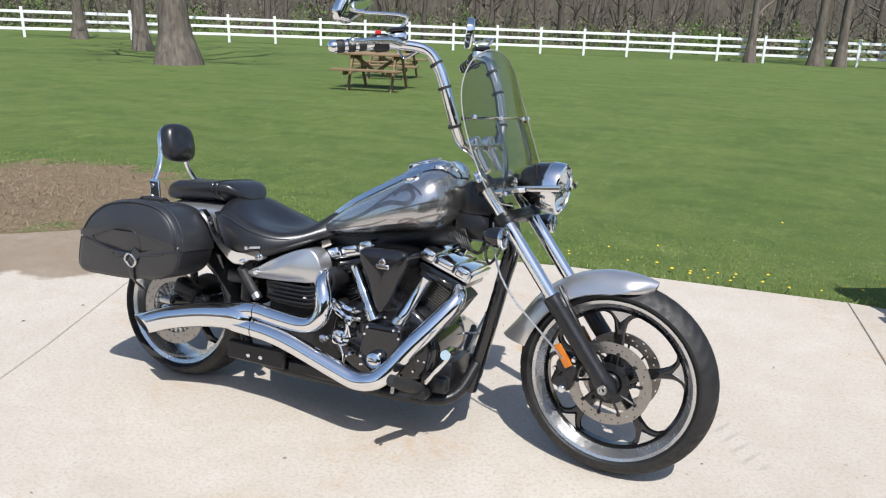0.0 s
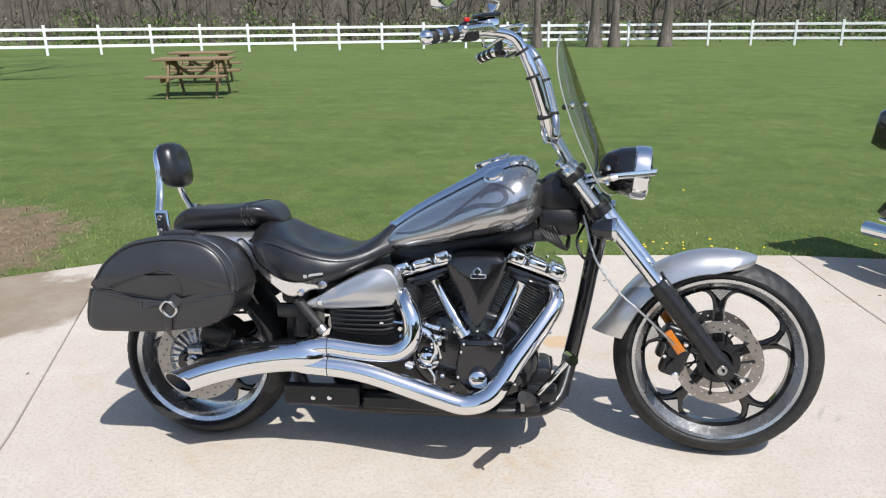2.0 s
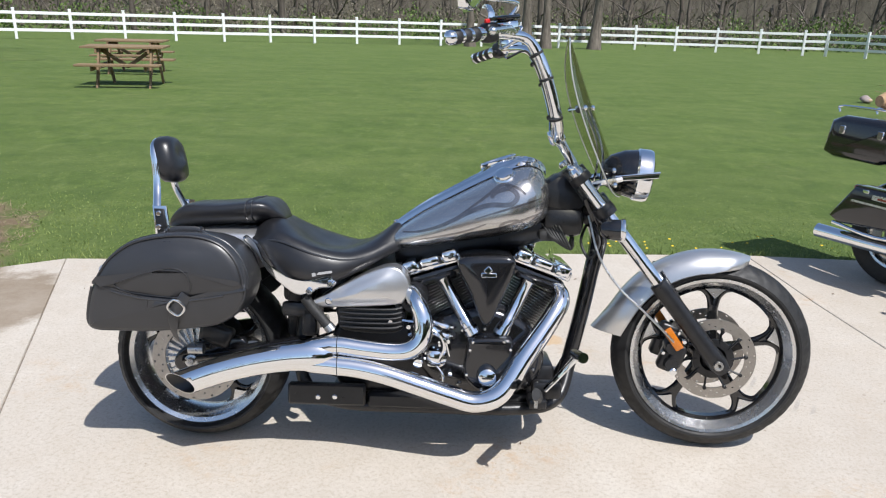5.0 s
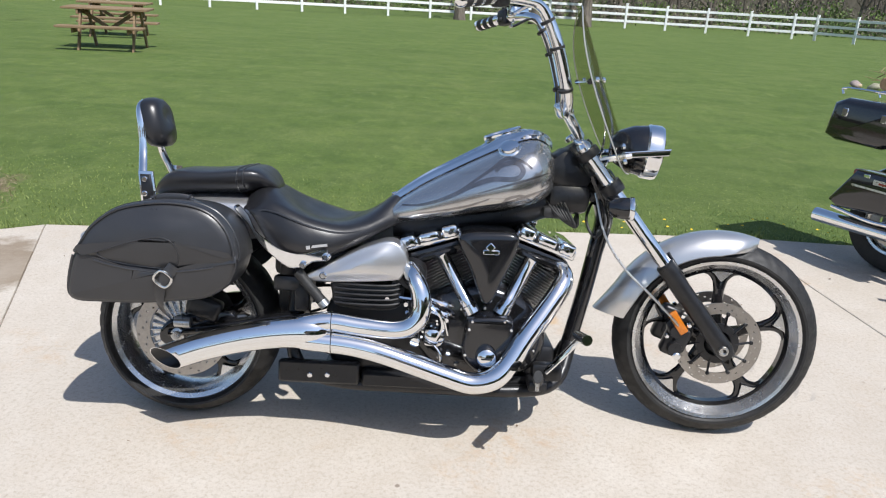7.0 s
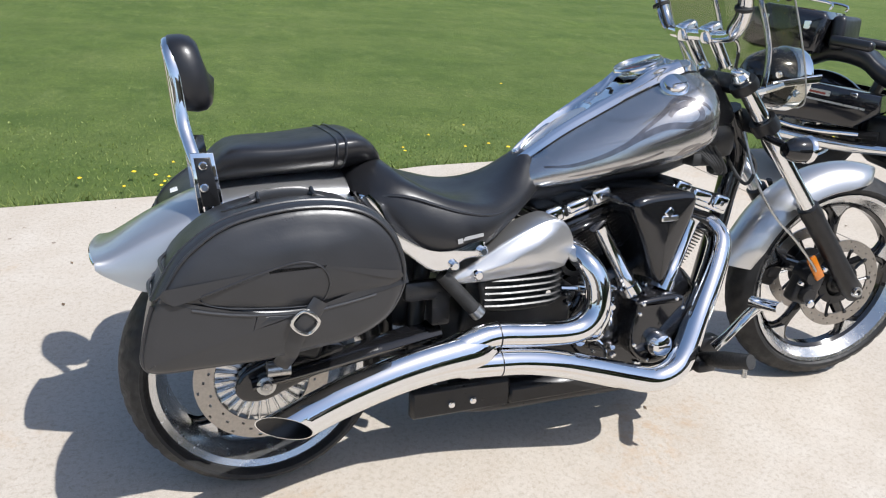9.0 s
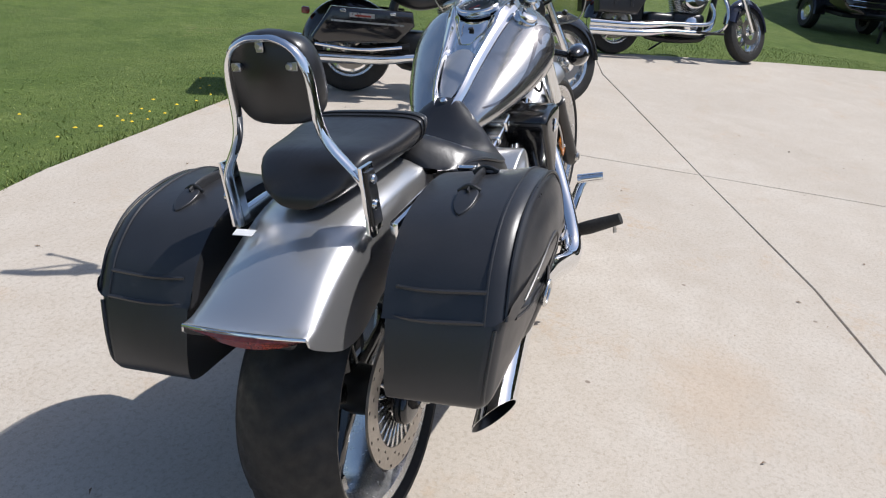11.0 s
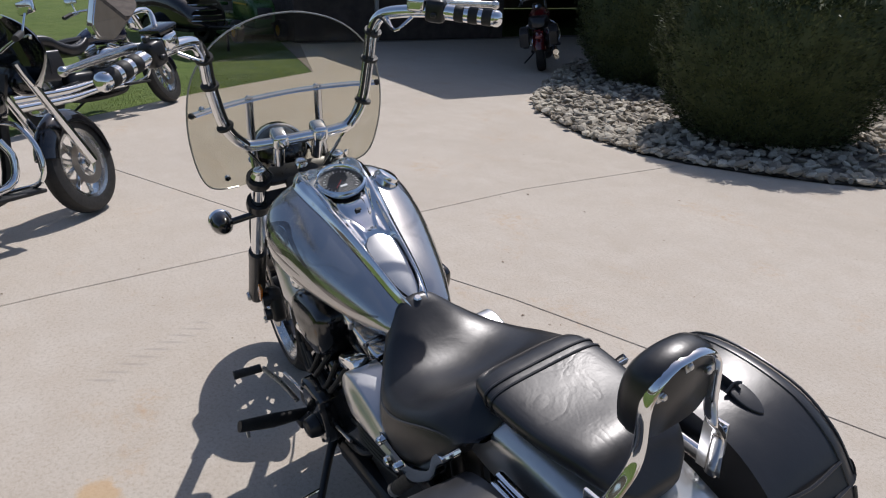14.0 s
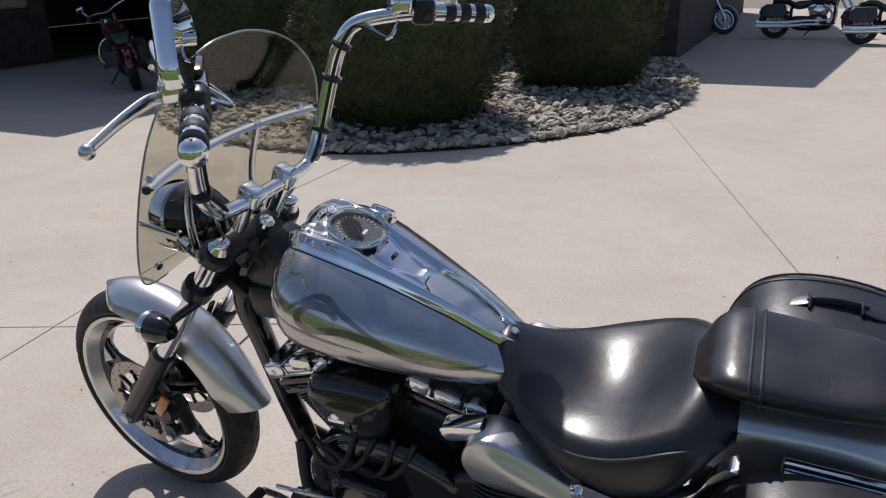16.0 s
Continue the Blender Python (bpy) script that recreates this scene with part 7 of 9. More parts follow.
def build_engine(bike):
    crank = Vector((1.02, 0, 0.345))
    # crankcase
    out = [(q.x, q.z) for q in spline([(0.80, 0, 0.30), (0.80, 0, 0.42), (0.88, 0, 0.485), (1.02, 0, 0.52), (1.15, 0, 0.47), (1.215, 0, 0.36), (1.18, 0, 0.25), (1.06, 0, 0.205), (0.92, 0, 0.205)], 4, True)]
    bm = plate(B(), out, 0.0, -0.165, 0.03)
    plate(bm, out, 0.0, 0.165, 0.03)
    case = part("crankcase", bm, BLACK_GLOSS, bike, "gloss black crankcase")
    out2 = [(q.x, q.z) for q in spline([(0.945, 0, 0.30), (0.955, 0, 0.395), (0.965, 0, 0.425), (1.08, 0, 0.430), (1.105, 0, 0.40), (1.095, 0, 0.30), (1.06, 0, 0.250), (1.0, 0, 0.245)], 4, True)]
    for s in (-1, 1):
        bm = plate(B(), out2, s * 0.155, s * 0.225, 0.014)
        cov = part("side_cover", bm, BLACK_GLOSS, case, "gloss black engine side cover")
        bm = B()
        for x, z in [out2[k] for k in range(0, len(out2), 4)]:
            bolt(bm, Vector((1.02 + (x - 1.02) * 0.88, s * 0.222, 0.345 + (z - 0.345) * 0.88)), (0, s, 0), 0.006, 0.006, 8)
        part_each("cover_bolt", bm, CHROME if s < 0 else BLACK_SATIN, cov)
        lat = lathe(B(), [(0, -0.026), (0.020, -0.026), (0.029, -0.020), (0.032, -0.008), (0.034, 0.0), (0.034, 0.01)], Matrix.Translation((1.02, -0.236 if s < 0 else 0.236, 0.306)) @ Matrix.Rotation(0 if s < 0 else math.pi, 4, "X"), 32)
        cap = part("timing_cap", lat, CHROME if s < 0 else BLACK_SATIN, cov, "round engine cap")
        bm = boxes(((0.035, 0.001, 0.005), Matrix.Translation((1.02, s * 0.2625, 0.306)), 0.0))
        part("cap_mark", bm, BLACK_SATIN, cap)
    bm = B()
    rng = random.Random(2)
    for k in range(26):
        a = rng.uniform(0, 6.28)
        r = rng.uniform(0.12, 0.17)
        bolt(bm, Vector((1.0 + r * 1.1 * math.cos(a), -0.166, 0.35 + r * 0.8 * math.sin(a))), (0, -1, 0), 0.006, 0.007, 8)
    part_each("case_bolt", bm, CHROME, case)
    # cylinders
    for nm, base, head, tilt in (("rear", Vector((0.940, 0, 0.425)), Vector((0.838, 0, 0.608)), -18), ("front", Vector((1.088, 0, 0.425)), Vector((1.186, 0, 0.612)), 19)):
        d = (head - base).normalized()
        up = Vector((math.sin(radians(tilt)), 0, math.cos(radians(tilt))))
        rot = Matrix.Rotation(radians(tilt), 4, "Y")
        bm = B()
        tube(bm, [base - d * 0.02, head], 0.058, 20, 1, smooth=False)
        cyl = part("cylinder", bm, BLACK_SATIN, bike, "finned black engine cylinder")
        cooling_fins(cyl, base + d * 0.020, d, 18, 0.0097, lambda f: (0.142 + 0.026 * f, 0.200 + 0.035 * f), 0.0030)
        # black head casting under the chrome rocker cover
        part("head_casting", boxes(((0.186, 0.225, 0.030), Matrix.Translation(head + up * 0.004) @ rot, 0.010, 2), ((0.150, 0.245, 0.022), Matrix.Translation(head - up * 0.010) @ rot, 0.006, 1)), BLACK_GLOSS, cyl)
        bm = B()
        top = head + up * 0.042
        box(bm, (0.206, 0.236, 0.034), Matrix.Translation(top) @ rot, 0.008, 3)
        for e, wx, hz in ((-0.070, 0.052, 0.040), (0.0, 0.066, 0.030), (0.070, 0.052, 0.040)):
            box(bm, (wx, 0.252, hz), Matrix.Translation(top + up * 0.012) @ rot @ Matrix.Translation((e, 0, 0)), 0.009, 3)
        rc = part("rocker_cover", bm, CHROME, cyl, "chrome rocker cover")
        for s in (-1, 1):
            for e in (-0.035, 0.035):
                part("cover_slot", boxes(((0.010, 0.008, 0.026), Matrix.Translation(top + up * 0.008) @ rot @ Matrix.Translation((e, s * 0.116, 0)), 0.002, 1)), BLACK_SATIN, rc)
            for e in (-0.070, 0.070):
                bm = B()
                bolt(bm, top + up * 0.010 + rot.to_3x3() @ Vector((e, s * 0.122, 0)), (0, s, 0), 0.008, 0.006)
                part("cover_bolt", bm, CHROME_DARK, rc)
        # pushrod tubes
        for s in (-1,):
            p0 = Vector((0.972 if nm == "rear" else 1.064, s * 0.172, 0.430))
            p1 = Vector((0.866 if nm == "rear" else 1.150, s * 0.150, 0.610))
            bm = B()
            dd = (p1 - p0).normalized()
            tube(bm, [p0, p0 + dd * 0.028, p0 + dd * 0.03, p0 + dd * 0.06, p0 + dd * 0.062, p1 - dd * 0.01, p1], [0.026, 0.026, 0.023, 0.023, 0.0215, 0.0215, 0.025], 14, 1, smooth=False)
            part("pushrod_tube", bm, CHROME if s < 0 else CHROME_DARK, cyl, "chrome pushrod tube")
    # air cleaner between the cylinders
    ac = [(q.x, q.z) for q in spline([(0.925, 0, 0.690), (1.01, 0, 0.702), (1.09, 0, 0.698), (1.098, 0, 0.655), (1.066, 0, 0.570), (1.028, 0, 0.480), (0.998, 0, 0.480), (0.955, 0, 0.580), (0.918, 0, 0.650)], 4, True)]
    bm = plate(B(), ac, -0.05, -0.230, 0.018, dome=0.004)
    air = part("air_cleaner", bm, BLACK_GLOSS, bike, "gloss black wedge-shaped air cleaner")
    bm = boxes(((0.050, 0.006, 0.016), Matrix.Translation((1.015, -0.235, 0.640)), 0.003, 1), ((0.022, 0.006, 0.024), Matrix.Translation((1.012, -0.235, 0.655)) @ Matrix.Rotation(radians(45), 4, "Y"), 0.003, 1))
    part("badge", bm, CHROME, air, "small chrome emblem")
    ib = [(q.x, q.z) for q in spline([(0.945, 0, 0.690), (1.03, 0, 0.700), (1.13, 0, 0.688), (1.155, 0, 0.640), (1.125, 0, 0.575), (1.07, 0, 0.530), (1.0, 0, 0.525), (0.950, 0, 0.565), (0.930, 0, 0.635)], 4, True)]
    box_l = part("intake_box", plate(B(), ib, 0.04, 0.190, 0.045, 0.0, 0.012), BLACK_GLOSS, bike, "rounded gloss black intake cover")
    part("badge", boxes(((0.045, 0.006, 0.014), Matrix.Translation((1.062, 0.199, 0.605)), 0.003, 1), ((0.02, 0.006, 0.02), Matrix.Translation((1.064, 0.199, 0.616)) @ Matrix.Rotation(radians(45), 4, "Y"), 0.003, 1)), CHROME, box_l, "small chrome emblem")
    part("coil_cover", boxes(((0.105, 0.05, 0.042), Matrix.Translation((0.762, 0.168, 0.638)) @ Matrix.Rotation(radians(16), 4, "Y"), 0.012, 2)), CHROME, bike, "chrome block cover")
    part("regulator", boxes(((0.06, 0.04, 0.035), Matrix.Translation((1.17, 0.13, 0.70)) @ Matrix.Rotation(radians(14), 4, "Y"), 0.01, 2)), CHROME, bike, "small chrome block")
    for k in range(4):
        part("hose", tube(B(), [Vector((0.90 + 0.05 * k, 0.15, 0.53)), Vector((0.93 + 0.05 * k, 0.185, 0.47 - 0.02 * (k % 2))), Vector((0.99 + 0.05 * k, 0.18, 0.43)), Vector((1.10 + 0.03 * k, 0.17, 0.46 + 0.02 * k))], 0.007, 8, 4), BLACK_RUBBER, bike)
    # gearbox and side panels
    gb = [(q.x, q.z) for q in spline([(0.52, 0, 0.24), (0.50, 0, 0.40), (0.56, 0, 0.48), (0.70, 0, 0.485), (0.83, 0, 0.44), (0.86, 0, 0.30), (0.80, 0, 0.22), (0.64, 0, 0.205)], 4, True)]
    bm = plate(B(), gb, 0.0, -0.15, 0.025)
    plate(bm, gb, 0.0, 0.15, 0.025)
    part("gearbox", bm, BLACK_SATIN, bike, "black gearbox casing")
    for s in (-1, 1):
        sp = [(q.x, q.z) for q in spline([(0.440, 0, 0.528), (0.50, 0, 0.564), (0.57, 0, 0.604), (0.637, 0, 0.636), (0.692, 0, 0.654), (0.727, 0, 0.648), (0.752, 0, 0.618), (0.760, 0, 0.582), (0.745, 0, 0.546), (0.722, 0, 0.530), (0.60, 0, 0.519), (0.475, 0, 0.515)], 4, True)]
        bm = plate(B(), sp, s * 0.13, s * 0.216, 0.009, 0.0, 0.020)
        pan = part("side_panel", bm, SILVER, bike, "silver side panel")
        bm = B()
        bolt(bm, Vector((0.502, s * 0.232, 0.541)), (0, s, 0), 0.012, 0.010, 14)
        part("panel_bolt", bm, CHROME, pan)
        bm = B()
        rib = [(q.x, q.z) for q in spline([(0.535, 0, 0.52), (0.69, 0, 0.515), (0.735, 0, 0.53), (0.75, 0, 0.47), (0.71, 0, 0.43), (0.55, 0, 0.435), (0.525, 0, 0.48)], 4, True)]
        plate(bm, rib, s * 0.11, s * 0.200, 0.012)
        for k in range(5):
            z = 0.512 - 0.0155 * k
            tube(bm, [Vector((0.535, s * 0.201, z)), Vector((0.60, s * 0.209, z - 0.001)), Vector((0.70, s * 0.209, z)), Vector((0.74, s * 0.198, z + 0.006))], 0.0055, 6, 3, 0.7)
        part("ribbed_cover", bm, BLACK_SATIN, bike, "ribbed black lower cover")
    # clutter between pipes and cases
    bm = B()
    lathe(bm, [(0, -0.225), (0.014, -0.225), (0.019, -0.215), (0.019, -0.19)], Matrix.Translation((0.793, 0, 0.338)), 14)
    lathe(bm, [(0, -0.205), (0.010, -0.205), (0.026, -0.195), (0.028, -0.16)], Matrix.Translation((0.86, 0, 0.345)), 14)
    box(bm, (0.05, 0.05, 0.06), Matrix.Translation((0.845, -0.185, 0.35)), 0.014, 2)
    tube(bm, [Vector((0.74, -0.20, 0.475)), Vector((0.80, -0.215, 0.47)), Vector((0.86, -0.21, 0.44)), Vector((0.88, -0.205, 0.39)), Vector((0.86, -0.20, 0.34))], 0.008, 8)
    tube(bm, [Vector((0.83, -0.20, 0.44)), Vector((0.875, -0.21, 0.42)), Vector((0.895, -0.2, 0.36))], 0.006, 8)
    tube(bm, [Vector((0.85, -0.20, 0.33)), Vector((0.875, -0.21, 0.30)), Vector((0.88, -0.21, 0.26))], 0.005, 8)
    for x, z in ((0.76, 0.455), (0.765, 0.43), (0.70, 0.47), (0.90, 0.30), (0.89, 0.41)):
        bolt(bm, Vector((x, -0.19, z)), (0, -1, 0), 0.010, 0.02, 10)
    part_each("linkage", bm, CHROME, bike, "chrome linkage fitting")
    for k in range(2):
        z = 0.470 - 0.030 * k
        part("oil_line", tube(B(), [Vector((0.80 + 0.01 * k, -0.185, z + 0.014)), Vector((0.85, -0.200, z)), Vector((0.89, -0.20, z - 0.012)), Vector((0.91, -0.17, z - 0.020))], 0.0085, 8, 4), CHROME, bike, "chrome oil line")
    bm = B()
    lathe(bm, [(0.03, -0.20), (0.043, -0.20), (0.045, -0.19), (0.045, -0.10), (0.0, -0.10)], Matrix.Translation((0.775, 0, 0.545)), 20)
    part("exhaust_flange", bm, BLACK_SATIN, bike)
    # left side: cylinder head chrome, shift linkage
    bm = B()
    tube(bm, [Vector((0.86, 0.19, 0.33)), Vector((1.10, 0.20, 0.33)), Vector((1.27, 0.22, 0.35))], 0.0055, 8, 3)
    part("shift_rod", bm, STEEL, bike, "steel gear shift rod")


def build_frame(bike):
    bm = B()
    tube(bm, [Vector((1.350, 0, 0.88)), Vector((1.404, 0, 0.76)), Vector((1.385, 0, 0.62)), Vector((1.352, 0, 0.44)), Vector((1.300, 0, 0.19))], [0.050, 0.040, 0.034, 0.034, 0.034], 12, 4, 0.8)
    part("down_tube", bm, BLACK_GLOSS, bike, "black frame down tube")
    for s in (-1, 1):
        bm = B()
        tube(bm, [Vector((1.325, s * 0.02, 0.30)), Vector((1.275, s * 0.09, 0.19)), Vector((1.15, s * 0.14, 0.165)), Vector((0.80, s * 0.15, 0.165)), Vector((0.52, s * 0.15, 0.175)), Vector((0.40, s * 0.13, 0.25)), Vector((0.40, s * 0.11, 0.45)), Vector((0.44, s * 0.09, 0.62))], 0.022, 10, 5)
        fr = part("lower_frame_rail", bm, BLACK_SATIN, bike, "black lower frame rail")
        bm = boxes(((0.26, 0.03, 0.075), Matrix.Translation((0.49, s * 0.180, 0.212)), 0.008, 1), ((0.40, 0.05, 0.06), Matrix.Translation((0.82, s * 0.155, 0.19)), 0.014, 1))
        part("lower_panel", bm, BLACK_SATIN, fr)
        bm = B()
        for x, z in ((0.462, 0.205), (0.518, 0.207)):
            bolt(bm, Vector((x, s * 0.195, z)), (0, s, 0), 0.009, 0.008, 12)
        part_each("frame_bolt", bm, CHROME, fr)
        # forward controls
        bm = boxes(((0.10, 0.05, 0.06), Matrix.Translation((1.225, s * 0.165, 0.245)), 0.014, 2), ((0.06, 0.08, 0.035), Matrix.Translation((1.19, s * 0.20, 0.215)), 0.01, 2))
        fc = part("control_mount", bm, BLACK_SATIN, bike, "black forward control mount")
        bm = B()
        tube(bm, [Vector((1.20, s * 0.20, 0.225)), Vector((1.178, s * 0.31, 0.268)), Vector((1.160, s * 0.415, 0.312))], [0.017, 0.024, 0.019], 12, 3, 0.7)
        part("footpeg", bm, BLACK_RUBBER, fc, "black rubber rider peg")
        part("peg_feeler", tube(B(), [Vector((1.163, s * 0.395, 0.292)), Vector((1.163, s * 0.397, 0.262))], 0.006, 8, 1), STEEL, fc)
        bm = B()
        if s < 0:
            tube(bm, [Vector((1.215, s * 0.225, 0.265)), Vector((1.245, s * 0.24, 0.305)), Vector((1.285, s * 0.255, 0.36)), Vector((1.305, s * 0.275, 0.395))], [0.016, 0.015, 0.016, 0.017], 10, 4, 0.6)
            tube(bm, [Vector((1.30, s * 0.25, 0.395)), Vector((1.312, s * 0.335, 0.405))], 0.017, 12, 1)
            part("brake_pedal", bm, CHROME, fc, "steel brake pedal")
        else:
            tube(bm, [Vector((1.215, s * 0.215, 0.27)), Vector((1.232, s * 0.245, 0.345)), Vector((1.250, s * 0.285, 0.412))], 0.008, 10, 4)
            sh = part("gear_lever", bm, STEEL, fc, "steel gear lever")
            part("lever_rubber", tube(B(), [Vector((1.252, s * 0.290, 0.413)), Vector((1.260, s * 0.372, 0.421))], 0.013, 12, 1), BLACK_RUBBER, sh)
    # floor of the engine and radiator-side clutter
    part("belly_case", boxes(((0.72, 0.24, 0.05), Matrix.Translation((0.85, 0, 0.185)), 0.015, 2), ((0.10, 0.20, 0.12), Matrix.Translation((1.21, 0, 0.25)), 0.02, 2)), BLACK_SATIN, bike)
    part("neck_cover", boxes(((0.14, 0.16, 0.10), Matrix.Translation((1.27, 0, 0.80)), 0.03, 2), ((0.12, 0.13, 0.15), Matrix.Translation((1.262, 0, 0.88)) @ Matrix.Rotation(radians(-38), 4, "Y"), 0.03, 2)), BLACK_SATIN, bike)
    bm = boxes(((0.08, 0.08, 0.04), Matrix.Translation((1.225, -0.05, 0.755)), 0.015, 2))
    part("horn", bm, BLACK_RUBBER, bike, "black horn")
    for k in range(6):
        bm = B()
        tube(bm, [Vector((1.20 + 0.01 * k, -0.05 - 0.008 * k, 0.79)), Vector((1.23 + 0.012 * k, -0.10, 0.75 - 0.006 * k)), Vector((1.30, -0.07 + 0.01 * k, 0.71)), Vector((1.31, -0.02, 0.76))], 0.005, 6, 4)
        part("cable", bm, BLACK_RUBBER, bike)
    # side stand, on the left
    bm = B()
    foot = Vector((0.93, 0.315, 0.060))
    tube(bm, [Vector((1.08, 0.16, 0.20)), Vector((1.04, 0.21, 0.155)), Vector((0.95, 0.30, 0.075)), foot], [0.016, 0.013, 0.012, 0.014], 10, 4)
    st = part("side_stand", bm, BLACK_SATIN, bike, "black side stand, put down")
    part("stand_foot", boxes(((0.07, 0.04, 0.012), Matrix.Translation((0.925, 0.32, 0.062)) @ Matrix.Rotation(radians(10.26), 4, "X"), 0.004, 1)), BLACK_SATIN, st)
    part("stand_tang", tube(B(), [Vector((0.99, 0.265, 0.105)), Vector((0.97, 0.33, 0.12)), Vector((0.94, 0.37, 0.14))], [0.006, 0.006, 0.009], 8, 3), CHROME, st)
    # rear inner guard
    bm = boxes(((0.10, 0.20, 0.30), Matrix.Translation((0.385, 0, 0.52)), 0.03, 2), ((0.30, 0.17, 0.10), Matrix.Translation((0.47, 0, 0.55)), 0.02, 2), ((0.30, 0.16, 0.05), Matrix.Translation((0.45, 0, 0.632)), 0.02, 2))
    part("battery_box", bm, BLACK_SATIN, bike)


def build_exhaust(bike):
    bm = B()
    tube(bm, [Vector((0.772, -0.12, 0.560)), Vector((0.770, -0.19, 0.565)), Vector((0.785, -0.235, 0.545)), Vector((0.806, -0.255, 0.500)), Vector((0.806, -0.262, 0.440)), Vector((0.775, -0.266, 0.400)), Vector((0.72, -0.268, 0.388)), Vector((0.62, -0.270, 0.396)), Vector((0.53, -0.272, 0.406)), Vector((0.46, -0.278, 0.394)), Vector((0.41, -0.282, 0.380)), Vector((0.37, -0.286, 0.372))], [0.024, 0.026, 0.029, 0.031, 0.032, 0.032, 0.031, 0.031, 0.031, 0.034, 0.030, 0.016], 20, 4)
    up = part("upper_pipe", bm, CHROME, bike, "chrome upper exhaust pipe", sharp=60)
    bm = B()
    tube(bm, [Vector((1.215, -0.06, 0.585)), Vector((1.252, -0.10, 0.578)), Vector((1.263, -0.135, 0.548)), Vector((1.242, -0.163, 0.508)), Vector((1.192, -0.198, 0.438)), Vector((1.137, -0.232, 0.365)), Vector((1.085, -0.262, 0.287)), Vector((1.04, -0.278, 0.247)), Vector((0.975, -0.280, 0.233)), Vector((0.90, -0.280, 0.252)), Vector((0.80, -0.280, 0.284)), Vector((0.69, -0.280, 0.318)), Vector((0.60, -0.280, 0.336)), Vector((0.52, -0.282, 0.344)), Vector((0.46, -0.284, 0.349)), Vector((0.41, -0.285, 0.354)), Vector((0.37, -0.286, 0.356))], [0.026, 0.028, 0.031, 0.033, 0.034, 0.034, 0.034, 0.034, 0.034, 0.034, 0.034, 0.034, 0.033, 0.033, 0.033, 0.026, 0.010], 20, 4)
    part("lower_pipe", bm, CHROME, bike, "chrome lower exhaust pipe", sharp=60)
    # muffler with a slash-cut end
    path = spline([Vector((0.525, -0.282, 0.372)), Vector((0.455, -0.285, 0.371)), Vector((0.38, -0.288, 0.366)), Vector((0.28, -0.294, 0.350)), Vector((0.17, -0.302, 0.322)), Vector((0.075, -0.308, 0.288))], 5)
    rings = []
    seg = 24
    for i, q in enumerate(path):
        f = i / (len(path) - 1)
        d = (path[min(i + 1, len(path) - 1)] - path[max(i - 1, 0)]).normalized()
        side = Vector((0, 1, 0))
        side = (side - d * side.dot(d)).normalized()
        upv = side.cross(d)
        if upv.z < 0:
            upv = -upv
        rz = curve_at([(0.0, 0.030), (0.07, 0.046), (0.18, 0.050), (0.35, 0.0465), (1.0, 0.042)], f)
        ry = curve_at([(0.0, 0.018), (0.07, 0.030), (0.2, 0.0355), (1.0, 0.038)], f)
        ring = []
        for k in range(seg):
            a = 2 * math.pi * k / seg
            p = q + side * ry * math.cos(a) + upv * rz * math.sin(a)
            ring.append(p)
        rings.append((ring, d))
    last, d = rings[-1]
    cut = [p + d * (0.050 * (1 + math.cos(2 * math.pi * k / seg - radians(25))) - 0.016) for k, p in enumerate(last)]
    outer = [r for r, _ in rings[:-1]] + [cut]
    c = sum(cut, Vector()) / seg
    inner0 = [c + (p - c) * 0.955 for p in cut]
    inner1 = [p - d * 0.10 for p in inner0]
    bm = B()
    loft(bm, outer + [inner0], False)
    muf = part("muffler", bm, CHROME, bike, "chrome slash-cut muffler", sharp=50)
    bm = B()
    loft(bm, [inner0, inner1], False)
    vs = [bm.verts.new(p) for p in inner1]
    bm.faces.new(vs)
    part("muffler_bore", bm, BLACK_SATIN, muf, "sooty muffler bore")
    for x, z, r in ((0.538, 0.4055, 0.0322), (0.540, 0.3425, 0.0342)):
        part("pipe_seam", tube(B(), [Vector((x + 0.0012, -0.281 if z < 0.4 else -0.272, z)), Vector((x - 0.0012, -0.281 if z < 0.4 else -0.272, z))], r, 20, 1, smooth=False), BLACK_SATIN, up)
    bm = B()
    tube(bm, [Vector((0.42, -0.16, 0.30)), Vector((0.40, -0.24, 0.32))], 0.012, 8, 1)
    part("muffler_hanger", bm, BLACK_SATIN, bike)


def build_motorcycle():
    bike = thing("motorcycle", BIKE_M, "silver cruiser motorcycle with chrome pipes and black leather saddlebags", "motorcycle")
    build_front(bike)
    build_tank(bike)
    build_seats(bike)
    build_rear(bike)
    build_bags(bike)
    build_engine(bike)
    build_frame(bike)
    build_exhaust(bike)
    return bike


motorcycle = build_motorcycle()

